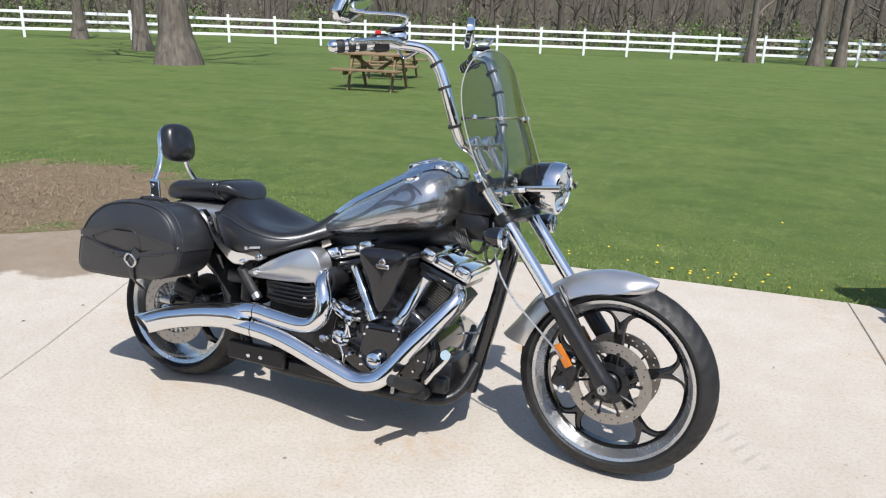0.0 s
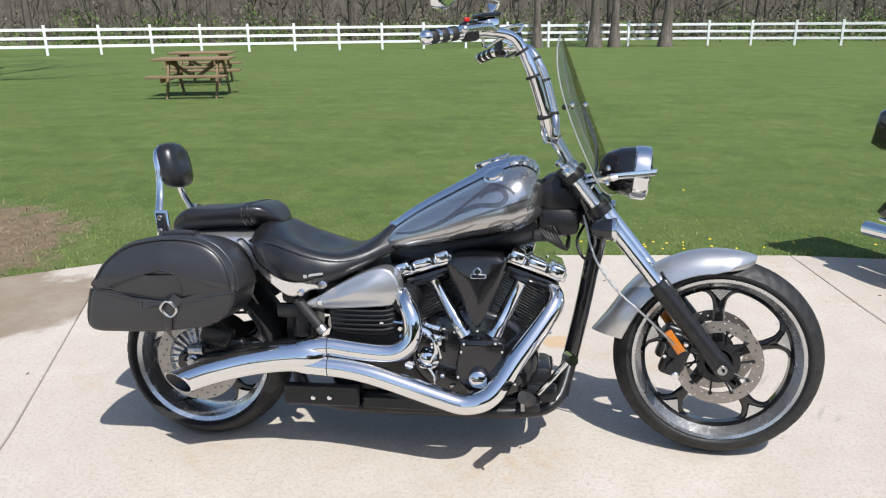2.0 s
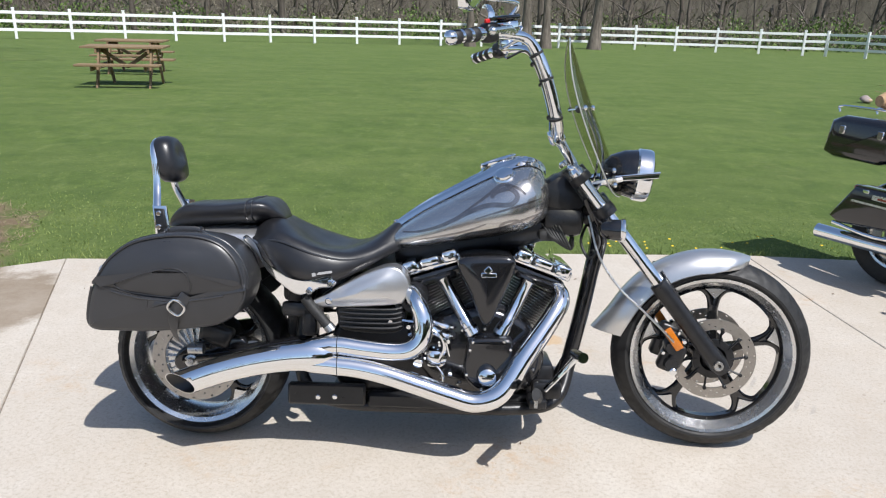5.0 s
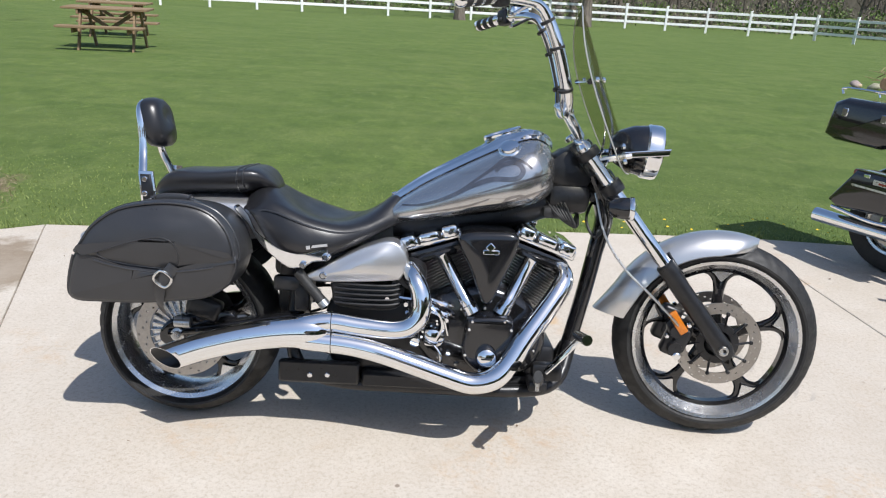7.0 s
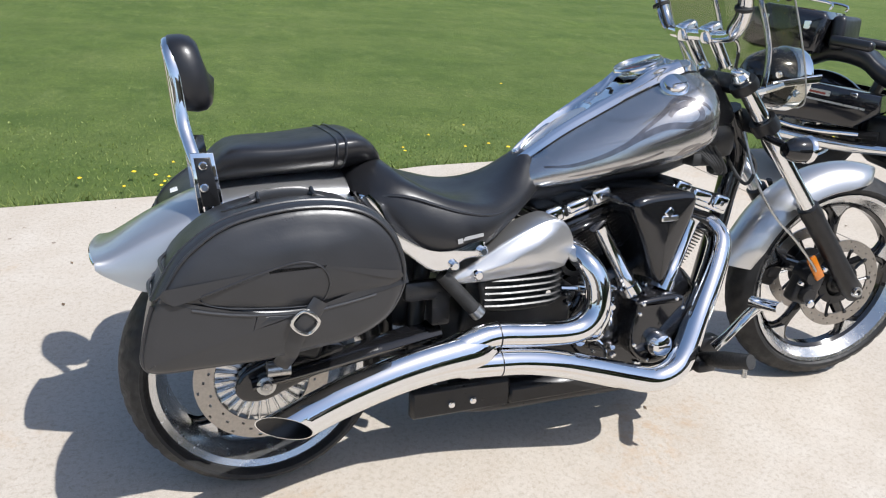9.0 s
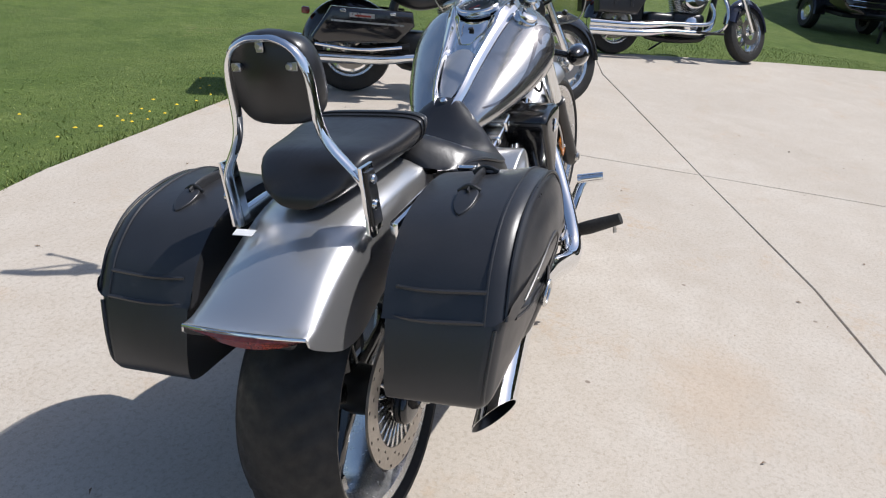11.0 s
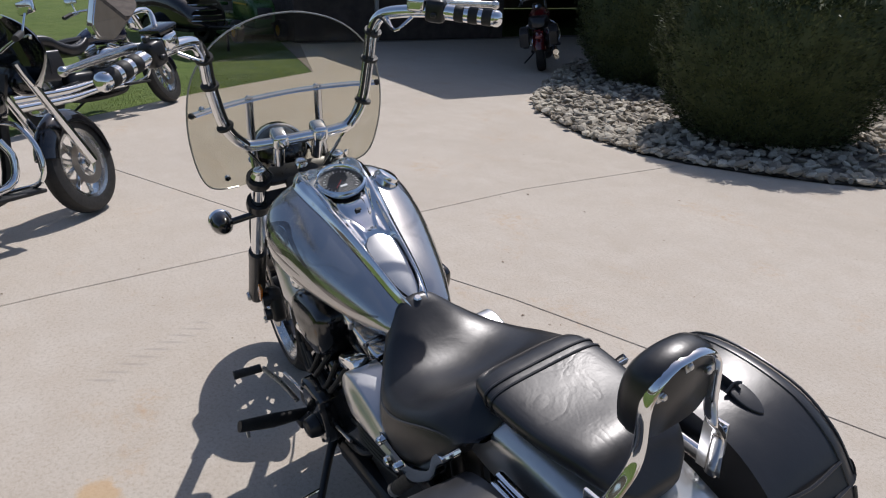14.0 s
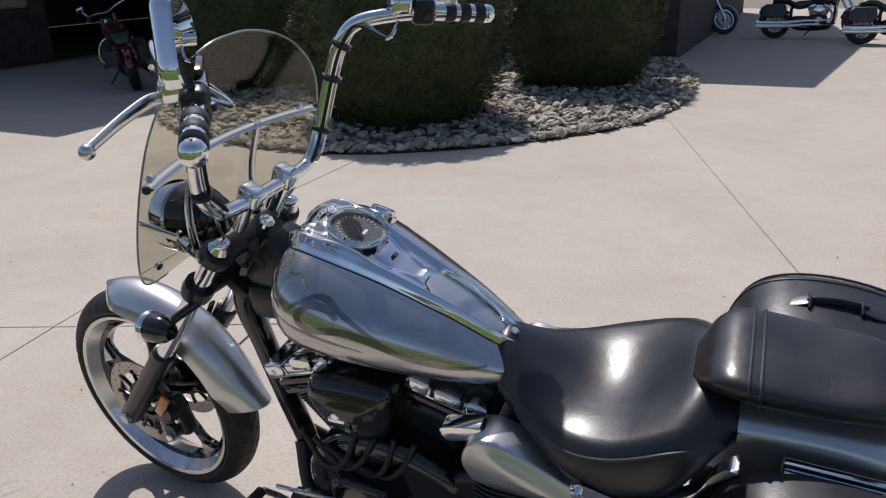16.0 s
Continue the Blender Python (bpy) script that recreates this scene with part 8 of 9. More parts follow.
# ---- other motorcycles ----
def road_bike(m, body, label, touring=False, steer=24):
    """A parked V-twin; x forward, rear contact at the origin, wheelbase 1.62, the fork turned by steer degrees."""
    b = thing("motorcycle", m, label, "motorcycle", "parked motorcycles")
    RC, FC = Vector((0, 0, 0.31)), Vector((1.62, 0, 0.33))
    for nm, C, R, rim, w in (("rear_wheel", RC, 0.31, 0.20, 0.14), ("front_wheel", FC, 0.33, 0.225, 0.12)):
        mm = Matrix.Translation(C)
        wh = part(nm, lathe(B(), [(rim - 0.015, -0.045), (rim + 0.008, -0.05), (rim, -0.035), (rim - 0.012, 0), (rim, 0.035), (rim + 0.008, 0.05), (rim - 0.015, 0.045), (rim - 0.03, 0), (rim - 0.015, -0.045)], mm, 40), ALLOY, b, "polished cast wheel")
        bm = lathe(B(), [(rim, -w * 0.4), (rim + (R - rim) * 0.5, -w * 0.5), (R - 0.015, -w * 0.42), (R, -w * 0.15), (R, w * 0.15), (R - 0.015, w * 0.42), (rim + (R - rim) * 0.5, w * 0.5), (rim, w * 0.4)], mm, 48)
        part("tyre", bm, TYRE, wh)
        part("hub", lathe(B(), [(0, -0.07), (0.03, -0.07), (0.045, -0.05), (0.045, 0.05), (0.03, 0.07), (0, 0.07)], mm, 16), ALLOY, wh)
        for k in range(9):
            a = 2 * math.pi * k / 9
            part("spoke", tube(B(), [C + Vector((0.03 * math.cos(a), 0, 0.03 * math.sin(a))), C + Vector((rim * math.cos(a), 0, rim * math.sin(a)))], 0.011, 6, 1, 1.6, up=(0, 1, 0)), ALLOY, wh)
        for s in (-1, 1):
            part("brake_disc", lathe(B(), [(0.09, s * 0.062), (0.145, s * 0.062), (0.145, s * 0.067), (0.09, s * 0.067), (0.09, s * 0.062)], mm, 36), DISC, wh)
    # fenders
    for C, r, a0, a1, w in ((RC, 0.36, 40, 172, 0.10), (FC, 0.375, 5, 165, 0.075)):
        rings = []
        for k in range(19):
            a = radians(a0 + (a1 - a0) * k / 18)
            ring = []
            for j in range(9):
                t = -1 + 2 * j / 8
                rr = r - 0.10 * (1 - math.cos(t * 1.5)) / (1 - math.cos(1.5))
                ring.append(C + Vector((rr * math.cos(a), w * math.sin(t * 1.5), rr * math.sin(a))))
            rings.append(ring + [C + (q - C) * 0.985 for q in reversed(ring)])
        bm = B()
        loft(bm, rings)
        bmesh.ops.recalc_face_normals(bm, faces=bm.faces)
        fend = part("fender", bm, body, b, "dark painted fender", sharp=50)
    # fork, bars
    front = [wh, fend]
    for s in (-1, 1):
        front.append(part("fork_tube", tube(B(), [Vector((1.24, s * 0.11, 1.0)), Vector((1.62, s * 0.11, 0.33))], [0.026, 0.026, 0.032, 0.034], 12, 3), CHROME, b, "chrome fork leg"))
    bar = part("handlebar", tube(B(), [Vector((0.90, -0.42, 1.08)), Vector((1.05, -0.36, 1.12)), Vector((1.16, -0.18, 1.10)), Vector((1.19, 0, 1.06)), Vector((1.16, 0.18, 1.10)), Vector((1.05, 0.36, 1.12)), Vector((0.90, 0.42, 1.08))], 0.013, 10, 5), CHROME, b, "chrome handlebar")
    for s in (-1, 1):
        part("grip", tube(B(), [Vector((1.0, s * 0.385, 1.11)), Vector((0.885, s * 0.425, 1.075))], 0.019, 10, 1), BLACK_RUBBER, bar)
        part("mirror", boxes(((0.03, 0.12, 0.075), Matrix.Translation((1.10, s * 0.40, 1.25)) @ Matrix.Rotation(radians(s * 12), 4, "Z"), 0.012, 2)), CHROME, bar, "chrome mirror")
        part("mirror_stem", tube(B(), [Vector((1.05, s * 0.36, 1.12)), Vector((1.09, s * 0.39, 1.22))], 0.006, 8, 1), CHROME, bar)
        part("lever", tube(B(), [Vector((1.05, s * 0.34, 1.10)), Vector((1.02, s * 0.42, 1.09)), Vector((0.96, s * 0.46, 1.07))], 0.008, 8, 3), ALLOY, bar)
    hl = part("headlight", lathe(B(), [(0, -0.12), (0.05, -0.10), (0.085, -0.04), (0.092, 0.02), (0.0, 0.02)], Matrix.Translation((1.42, 0, 0.90)), 24, axis="x"), CHROME if not touring else BLACK_GLOSS, b, "round headlight")
    part("lens", lathe(B(), [(0.088, 0.02), (0.05, 0.035), (0, 0.04)], Matrix.Translation((1.42, 0, 0.90)), 24, axis="x"), LENS, hl)
    front += [bar, hl]
    # tank
    T = [(0.66, 0.80), (0.75, 0.86), (0.90, 0.915), (1.05, 0.93), (1.16, 0.90), (1.20, 0.86)]
    Wd = [(0.66, 0.06), (0.75, 0.10), (0.90, 0.15), (1.05, 0.165), (1.16, 0.12), (1.20, 0.05)]
    bm = B()
    loft(bm, [super_ring(x, curve_at(Wd, x), curve_at(T, x), 0.80, 0.70, 24, 0.8, 0.8) for x in [0.66 + 0.03 * k for k in range(19)]])
    bmesh.ops.recalc_face_normals(bm, faces=bm.faces)
    tank = part("fuel_tank", bm, body, b, "glossy painted fuel tank", sharp=60)
    for s in (-1, 1):
        part("tank_emblem", boxes(((0.16, 0.006, 0.03), Matrix.Translation((0.95, s * 0.158, 0.83)) @ Matrix.Rotation(radians(-6), 4, "Y") @ Matrix.Rotation(radians(s * -8), 4, "Z"), 0.003, 1)), CHROME, tank)
    # seat
    S = [(-0.10, 0.80), (0.0, 0.85), (0.20, 0.84), (0.30, 0.78), (0.45, 0.735), (0.60, 0.76), (0.72, 0.82)]
    SW = [(-0.10, 0.10), (0.0, 0.14), (0.20, 0.16), (0.40, 0.18), (0.55, 0.14), (0.72, 0.06)]
    bm = B()
    loft(bm, [super_ring(x, curve_at(SW, x), curve_at(S, x), curve_at(S, x) - 0.05, curve_at(S, x) - 0.12, 20, 0.5, 0.6) for x in [-0.10 + 0.041 * k for k in range(21)]])
    bmesh.ops.recalc_face_normals(bm, faces=bm.faces)
    part("seat", bm, SEAT_LEATHER, b, "black leather seat", sharp=60)
    # engine
    bm = boxes(((0.40, 0.26, 0.26), Matrix.Translation((0.83, 0, 0.36)), 0.06, 3), ((0.34, 0.24, 0.22), Matrix.Translation((0.50, 0, 0.36)), 0.05, 3))
    eng = part("crankcase", bm, BLACK_SATIN, b, "dark engine case")
    for base, head in ((Vector((0.78, 0, 0.46)), Vector((0.70, 0, 0.68))), (Vector((0.90, 0, 0.46)), Vector((1.00, 0, 0.68)))):
        bm = B()
        tube(bm, [base, head], 0.06, 14, 1)
        cyl = part("cylinder", bm, STEEL, b, "finned cylinder")
        cooling_fins(cyl, base, head - base, 12, 0.019, lambda f: (0.16, 0.18), 0.007)
        dd = (head - base).normalized()
        part("rocker_cover", boxes(((0.15, 0.17, 0.06), Matrix.Translation(head) @ dd.to_track_quat("Z", "Y").to_matrix().to_4x4(), 0.02, 3)), CHROME, b, "chrome rocker cover")
    for s in (-1, 1):
        part("engine_cover", lathe(B(), [(0, s * 0.17), (0.05, s * 0.168), (0.085, s * 0.15), (0.095, s * 0.12)], Matrix.Translation((0.85, 0, 0.36)), 28), CHROME, eng, "round chrome engine cover")
    ov = [(0.84 + 0.12 * math.cos(a), 0.60 + 0.075 * math.sin(a)) for a in [2 * math.pi * k / 24 for k in range(24)]]
    part("air_cleaner", plate(B(), ov, -0.10, -0.185, 0.03), CHROME, b, "oval chrome air cleaner")
    for z in (0.30, 0.38) if not touring else (0.33,):
        part("exhaust_pipe", tube(B(), [Vector((1.06, -0.12, 0.60)), Vector((1.10, -0.16, 0.48)), Vector((1.02, -0.17, z)), Vector((0.60, -0.18, z - 0.02)), Vector((0.20, -0.22, z - 0.06)), Vector((-0.40, -0.25, z - 0.07))], [0.022, 0.022, 0.024, 0.026, 0.04, 0.045], 14, 4), CHROME, b, "chrome exhaust pipe")
    if touring:
        part("exhaust_pipe", tube(B(), [Vector((0.60, 0.16, 0.33)), Vector((0.2, 0.19, 0.30)), Vector((-0.42, 0.20, 0.33))], [0.03, 0.04, 0.045], 14, 4), CHROME, b)
    bm = B()
    tube(bm, [Vector((1.24, 0, 0.96)), Vector((1.18, 0, 0.72)), Vector((1.12, 0, 0.30)), Vector((0.95, 0, 0.21)), Vector((0.40, 0, 0.22)), Vector((0.30, 0, 0.45)), Vector((0.35, 0, 0.72)), Vector((0.70, 0, 0.78)), Vector((1.2, 0, 0.85))], 0.035, 8, 4)
    part("frame", bm, BLACK_SATIN, b, "black frame")
    for s in (-1, 1):
        part("swingarm", tube(B(), [Vector((0.0, s * 0.12, 0.31)), Vector((0.42, s * 0.12, 0.36))], 0.028, 8, 2), BLACK_SATIN, b)
        part("footboard", boxes(((0.30, 0.09, 0.025), Matrix.Translation((1.02, s * 0.27, 0.29)), 0.01, 2)), BLACK_RUBBER, b, "black footboard")
        part("crash_bar", tube(B(), [Vector((1.12, s * 0.04, 0.70)), Vector((1.16, s * 0.20, 0.66)), Vector((1.18, s * 0.30, 0.50)), Vector((1.16, s * 0.28, 0.34)), Vector((1.10, s * 0.05, 0.27))], 0.016, 10, 5), CHROME, b, "chrome engine guard")
    part("side_stand", tube(B(), [Vector((0.75, 0.13, 0.22)), Vector((0.62, 0.30, 0.07))], 0.013, 8, 1), BLACK_SATIN, b)
    part("tail_light", boxes(((0.06, 0.10, 0.05), Matrix.Translation((-0.33, 0, 0.55)), 0.015, 2)), RED_LENS, b, "red tail light")
    if touring:
        for s in (-1, 1):
            o = [(-0.29, 0.40), (-0.16, 0.61), (0.40, 0.61), (0.42, 0.52), (0.30, 0.40), (-0.22, 0.36)]
            bag = part("pannier", plate(B(), o, s * 0.17, s * 0.36, 0.03), body, b, "hard black pannier")
            part("stripe", boxes(((0.50, 0.004, 0.012), Matrix.Translation((0.09, s * 0.3605, 0.52)), 0.0)), STEEL, bag, "thin silver stripe")
            bm = boxes(((0.17, 0.004, 0.030), Matrix.Translation((0.05, s * 0.3605, 0.565)), 0.0))
            pl = part("reflector_plate", bm, STEEL, bag, "silver and red reflector")
            part("reflector_bar", boxes(((0.11, 0.003, 0.012), Matrix.Translation((0.055, s * 0.3635, 0.562)), 0.0)), RED_LENS, pl)
            for x in (-0.08, 0.26):
                part("latch", boxes(((0.04, 0.01, 0.02), Matrix.Translation((x, s * 0.362, 0.59)), 0.003, 1)), CHROME, bag)
            part("bag_guard", tube(B(), [Vector((-0.26, s * 0.33, 0.355)), Vector((0.05, s * 0.37, 0.34)), Vector((0.34, s * 0.30, 0.37))], 0.012, 8, 4), CHROME, b, "chrome bag guard")
        o = [(-0.50, 0.77), (-0.48, 0.97), (-0.40, 1.01), (-0.06, 1.01), (-0.02, 0.97), (-0.04, 0.77), (-0.12, 0.74), (-0.42, 0.74)]
        tc = part("top_case", plate(plate(B(), o, 0.0, -0.28, 0.05), o, 0.0, 0.28, 0.05), body, b, "black hard top case")
        for s in (-1, 1):
            for x in (-0.38, -0.13):
                part("latch", boxes(((0.04, 0.012, 0.05), Matrix.Translation((x, s * 0.282, 0.92)), 0.004, 1)), CHROME, tc)
        for y in (-0.2, 0.2):
            part("rack_rail", tube(B(), [Vector((-0.48, y, 1.02)), Vector((-0.46, y, 1.06)), Vector((-0.08, y, 1.06)), Vector((-0.05, y, 1.02))], 0.008, 8, 4), CHROME, tc, "chrome rack rail")
        for x in (-0.38, -0.26, -0.14):
            part("rack_rail", tube(B(), [Vector((x, -0.2, 1.06)), Vector((x, 0.2, 1.06))], 0.006, 8, 1), CHROME, tc)
        part("case_back_pad", boxes(((0.08, 0.44, 0.20), Matrix.Translation((0.03, 0, 0.90)) @ Matrix.Rotation(radians(-8), 4, "Y"), 0.03, 3)), SEAT_LEATHER, b, "padded passenger back rest")
        for s in (-1, 1):
            part("arm_rest", boxes(((0.26, 0.07, 0.06), Matrix.Translation((0.14, s * 0.27, 0.86)) @ Matrix.Rotation(radians(s * 14), 4, "Z"), 0.025, 3)), SEAT_LEATHER, b)
        # fairing
        rings = []
        for k in range(15):
            z = 0.84 + 0.44 * k / 14
            w = 0.36 * math.sin(math.pi * (0.12 + 0.80 * k / 14)) ** 0.55
            ring = [Vector((1.46 - 0.26 * (abs(u) ** 2.2) - 0.25 * max(0, z - 1.02), w * u, z)) for u in [-1 + 2 * j / 16 for j in range(17)]]
            rings.append(ring + [q - Vector((0.02, 0, 0)) for q in reversed(ring)])
        bm = B()
        loft(bm, rings)
        bmesh.ops.recalc_face_normals(bm, faces=bm.faces)
        front.append(part("fairing", bm, body, b, "glossy black handlebar fairing", sharp=50))
    else:
        for s in (-1, 1):
            o = [(-0.32, 0.42), (-0.34, 0.62), (-0.22, 0.70), (0.16, 0.70), (0.20, 0.56), (0.12, 0.42)]
            bag = part("saddlebag", plate(B(), o, s * 0.16, s * 0.30, 0.03), LEATHER, b, "black leather saddlebag")
            part("strap", boxes(((0.03, 0.01, 0.14), Matrix.Translation((-0.15, s * 0.304, 0.56)), 0.003, 1)), LEATHER, bag)
            part("strap", boxes(((0.03, 0.01, 0.14), Matrix.Translation((0.04, s * 0.304, 0.56)), 0.003, 1)), LEATHER, bag)
    pivot = Vector((1.24, 0, 1.0))
    turn = Matrix.Translation(pivot) @ Matrix.Rotation(radians(steer), 4, Vector((-0.493, 0, 0.870))) @ Matrix.Translation(-pivot)
    for ob in front:
        ob.matrix_local = turn
    return b


DEEP_BLACK = paint("deep_black_paint", (0.010, 0.010, 0.012), 0.10, 0.8, 0.2)
DARK_BLUE = paint("dark_blue_paint", (0.012, 0.014, 0.030), 0.12, 0.8, 0.2)
MAROON = paint("maroon_paint", (0.10, 0.008, 0.010), 0.12, 0.8, 0.2)


def parked(x, y, heading, lean=9, size=0.93):
    return Matrix.Translation((x, y, 0)) @ Matrix.Rotation(radians(heading), 4, "Z") @ Matrix.Rotation(radians(-lean), 4, "X") @ Matrix.Scale(size, 4)


tourer = road_bike(parked(3.35, 1.87, -58, 5, 0.91), DEEP_BLACK, "black touring motorcycle with hard panniers and a top case", True)
cruiser = road_bike(parked(6.74, 0.73, -55), DARK_BLUE, "dark blue chrome-laden cruiser motorcycle on the driveway")
red_bike = road_bike(parked(8.45, -6.05, -38), MAROON, "dark red cruiser motorcycle parked in the shade")
tagged(copy_thing(cruiser, parked(3.3, -15.2, 186)), "dark blue cruiser motorcycle parked beyond the house corner")
tagged(copy_thing(cruiser, parked(0.9, -14.8, 184)), "dark blue cruiser motorcycle parked on the far driveway")
tagged(copy_thing(red_bike, parked(-0.55, -13.9, 188)), "maroon cruiser motorcycle parked on the far driveway")

# bundle on the tourer's rack
bm = B()
tube(bm, [Vector((0, -0.17, 0)), Vector((0.02, -0.08, 0.012)), Vector((0, 0.0, 0.0)), Vector((0.02, 0.10, 0.012)), Vector((0, 0.17, 0))], [0.035, 0.07, 0.06, 0.07, 0.035], 14, 4)
roll = part("rolled_bundle", bm, paint("tan_cloth", (0.42, 0.27, 0.15), 0.9, 0, 0.25, 30, 0.4), None, "tan cloth bundle lying on the rack", category="bundle")
roll.matrix_world = tourer.matrix_world @ Matrix.Translation((-0.26, 0, 1.115))


# ---- lawn tractor ----
GREEN = paint("tractor_green", (0.030, 0.095, 0.022), 0.3, 0.3, 0.15)
YELLOW = paint("tractor_yellow", (0.52, 0.33, 0.02), 0.4, 0.0, 0.15)


def build_tractor(m):
    t = thing("lawn_tractor", m, "green lawn tractor with yellow wheels parked on the grass", "lawn tractor")
    for nm, x, R, w, r in (("rear_wheel", 0.0, 0.29, 0.24, 0.15), ("front_wheel", 1.18, 0.20, 0.16, 0.10)):
        for s in (-1, 1):
            mm = Matrix.Translation((x, s * 0.42, R))
            wh = part(nm, lathe(B(), [(0, s * 0.06), (r * 0.5, s * 0.05), (r * 0.85, s * 0.02), (r, s * w * 0.4), (r + 0.01, s * w * 0.42), (r, -s * w * 0.4)], mm, 28), YELLOW, t, "yellow wheel rim")
            bm = lathe(B(), [(r, -w * 0.45), (R - 0.05, -w * 0.5), (R - 0.01, -w * 0.38), (R, 0), (R - 0.01, w * 0.38), (R - 0.05, w * 0.5), (r, w * 0.45)], mm, 40)
            part("tyre", bm, TYRE, wh)
    bm = B()
    rings = []
    for x, top, w in ((0.55, 0.84, 0.24), (0.75, 0.86, 0.255), (1.0, 0.84, 0.25), (1.25, 0.78, 0.235), (1.42, 0.70, 0.215), (1.47, 0.60, 0.19)):
        rings.append(super_ring(x, w, top, top - 0.12, 0.36, 24, 0.45, 0.3))
    loft(bm, rings)
    bmesh.ops.recalc_face_normals(bm, faces=bm.faces)
    hood = part("hood", bm, GREEN, t, "rounded green hood", sharp=50)
    part("grille", boxes(((0.02, 0.28, 0.20), Matrix.Translation((1.475, 0, 0.52)), 0.01, 2)), PLASTIC, hood)
    for s in (-1, 1):
        part("hood_stripe", boxes(((0.6, 0.004, 0.03), Matrix.Translation((0.95, s * 0.254, 0.66)), 0.0)), YELLOW, hood)
        part("rear_fender", boxes(((0.62, 0.30, 0.06), Matrix.Translation((0.02, s * 0.38, 0.62)), 0.025, 3), ((0.06, 0.30, 0.26), Matrix.Translation((-0.27, s * 0.38, 0.50)) @ Matrix.Rotation(radians(20), 4, "Y"), 0.02, 2)), GREEN, t, "green rear fender")
    part("chassis", boxes(((1.5, 0.34, 0.20), Matrix.Translation((0.62, 0, 0.36)), 0.03, 2), ((0.35, 0.7, 0.08), Matrix.Translation((0.42, 0, 0.30)), 0.02, 2)), GREEN, t)
    part("mower_deck", boxes(((0.75, 1.15, 0.15), Matrix.Translation((0.62, 0, 0.17)), 0.06, 3)), GREEN, t, "green mower deck")
    part("seat", boxes(((0.42, 0.44, 0.10), Matrix.Translation((0.02, 0, 0.71)), 0.04, 3), ((0.10, 0.44, 0.36), Matrix.Translation((-0.20, 0, 0.90)) @ Matrix.Rotation(radians(-12), 4, "Y"), 0.04, 3)), paint("tan_vinyl", (0.20, 0.16, 0.10), 0.6), t, "high-backed tan seat")
    part("steering_wheel", lathe(B(), [(0.17, -0.012), (0.182, 0), (0.17, 0.012), (0.158, 0), (0.17, -0.012)], Matrix.Translation((0.42, 0, 0.98)) @ Matrix.Rotation(radians(-25), 4, "Y"), 28, axis="z"), PLASTIC, t)
    part("steering_column", tube(B(), [Vector((0.55, 0, 0.78)), Vector((0.42, 0, 0.98))], 0.03, 10, 1), PLASTIC, t)


build_tractor(Matrix.Translation((14.35, -3.05, -0.02)) @ Matrix.Rotation(radians(186), 4, "Z"))


# ---- tow trailer on the grass ----
def build_trailer(m):
    """A low streamlined cargo trailer; x forward along its tongue, the axle at the origin."""
    c = thing("cargo_trailer", m, "glossy black motorcycle cargo trailer with chrome strips on grass", "trailer")
    for s in (-1, 1):
        mm = Matrix.Translation((0, s * 0.50, 0.25))
        wh = part("wheel", lathe(B(), [(0, s * 0.04), (0.09, s * 0.05), (0.13, s * 0.02), (0.15, s * 0.06), (0.15, -s * 0.06)], mm, 24), ALLOY, c, "small alloy wheel")
        part("tyre", lathe(B(), [(0.14, -0.07), (0.22, -0.08), (0.25, -0.05), (0.25, 0.05), (0.22, 0.08), (0.14, 0.07)], mm, 32), TYRE, wh)
        rings = []
        for k in range(9):
            a = math.pi * k / 8
            rings.append([Vector((r * math.cos(a), s * y, 0.25 + r * math.sin(a))) for r, y in ((0.29, 0.40), (0.30, 0.57), (0.285, 0.59), (0.27, 0.57), (0.27, 0.40))])
        bm = B()
        loft(bm, rings)
        bmesh.ops.recalc_face_normals(bm, faces=bm.faces)
        part("wheel_fender", bm, DEEP_BLACK, c, "black wheel fender")
    bm = B()
    loft(bm, [super_ring(x, w, t, (t + 0.34) / 2, 0.34, 28, 0.45, 0.4) for x, t, w in ((-0.85, 0.62, 0.36), (-0.80, 0.74, 0.42), (-0.45, 0.86, 0.46), (0.0, 0.92, 0.47), (0.35, 0.88, 0.46), (0.62, 0.76, 0.43), (0.74, 0.62, 0.38), (0.78, 0.50, 0.30))])
    bmesh.ops.recalc_face_normals(bm, faces=bm.faces)
    body = part("body", bm, DEEP_BLACK, c, "glossy black trailer shell", sharp=40)
    for k, z in enumerate((0.70, 0.62, 0.54, 0.46)):
        part("chrome_strip", tube(B(), [Vector((0.60 + 0.05 * k, y, z)) + Vector((0.10 - 0.6 * y * y, 0, 0)) for y in [-0.34 + 0.085 * j for j in range(9)]], 0.012, 8, 2), CHROME, body, "chrome trim strip")
    part("lid_seam", tube(B(), [Vector((x, s2 * 0.468, 0.63)) for x, s2 in ((-0.7, 1), (0.5, 1))], 0.006, 6, 1), CHROME_DARK, body)
    part("frame", boxes(((1.5, 0.70, 0.06), Matrix.Translation((-0.05, 0, 0.31)), 0.01, 1)), BLACK_SATIN, c)
    part("tongue", tube(B(), [Vector((0.6, 0, 0.31)), Vector((1.0, 0, 0.36)), Vector((1.45, 0, 0.40))], 0.03, 10, 3), BLACK_SATIN, c, "black tow tongue")
    part("hitch", boxes(((0.16, 0.08, 0.07), Matrix.Translation((1.50, 0, 0.41)), 0.02, 2)), CHROME, c, "chrome hitch coupler")
    part("jack_post", tube(B(), [Vector((1.15, 0.06, 0.48)), Vector((1.15, 0.06, 0.0))], 0.022, 10, 1), BLACK_SATIN, c, "black jack post")


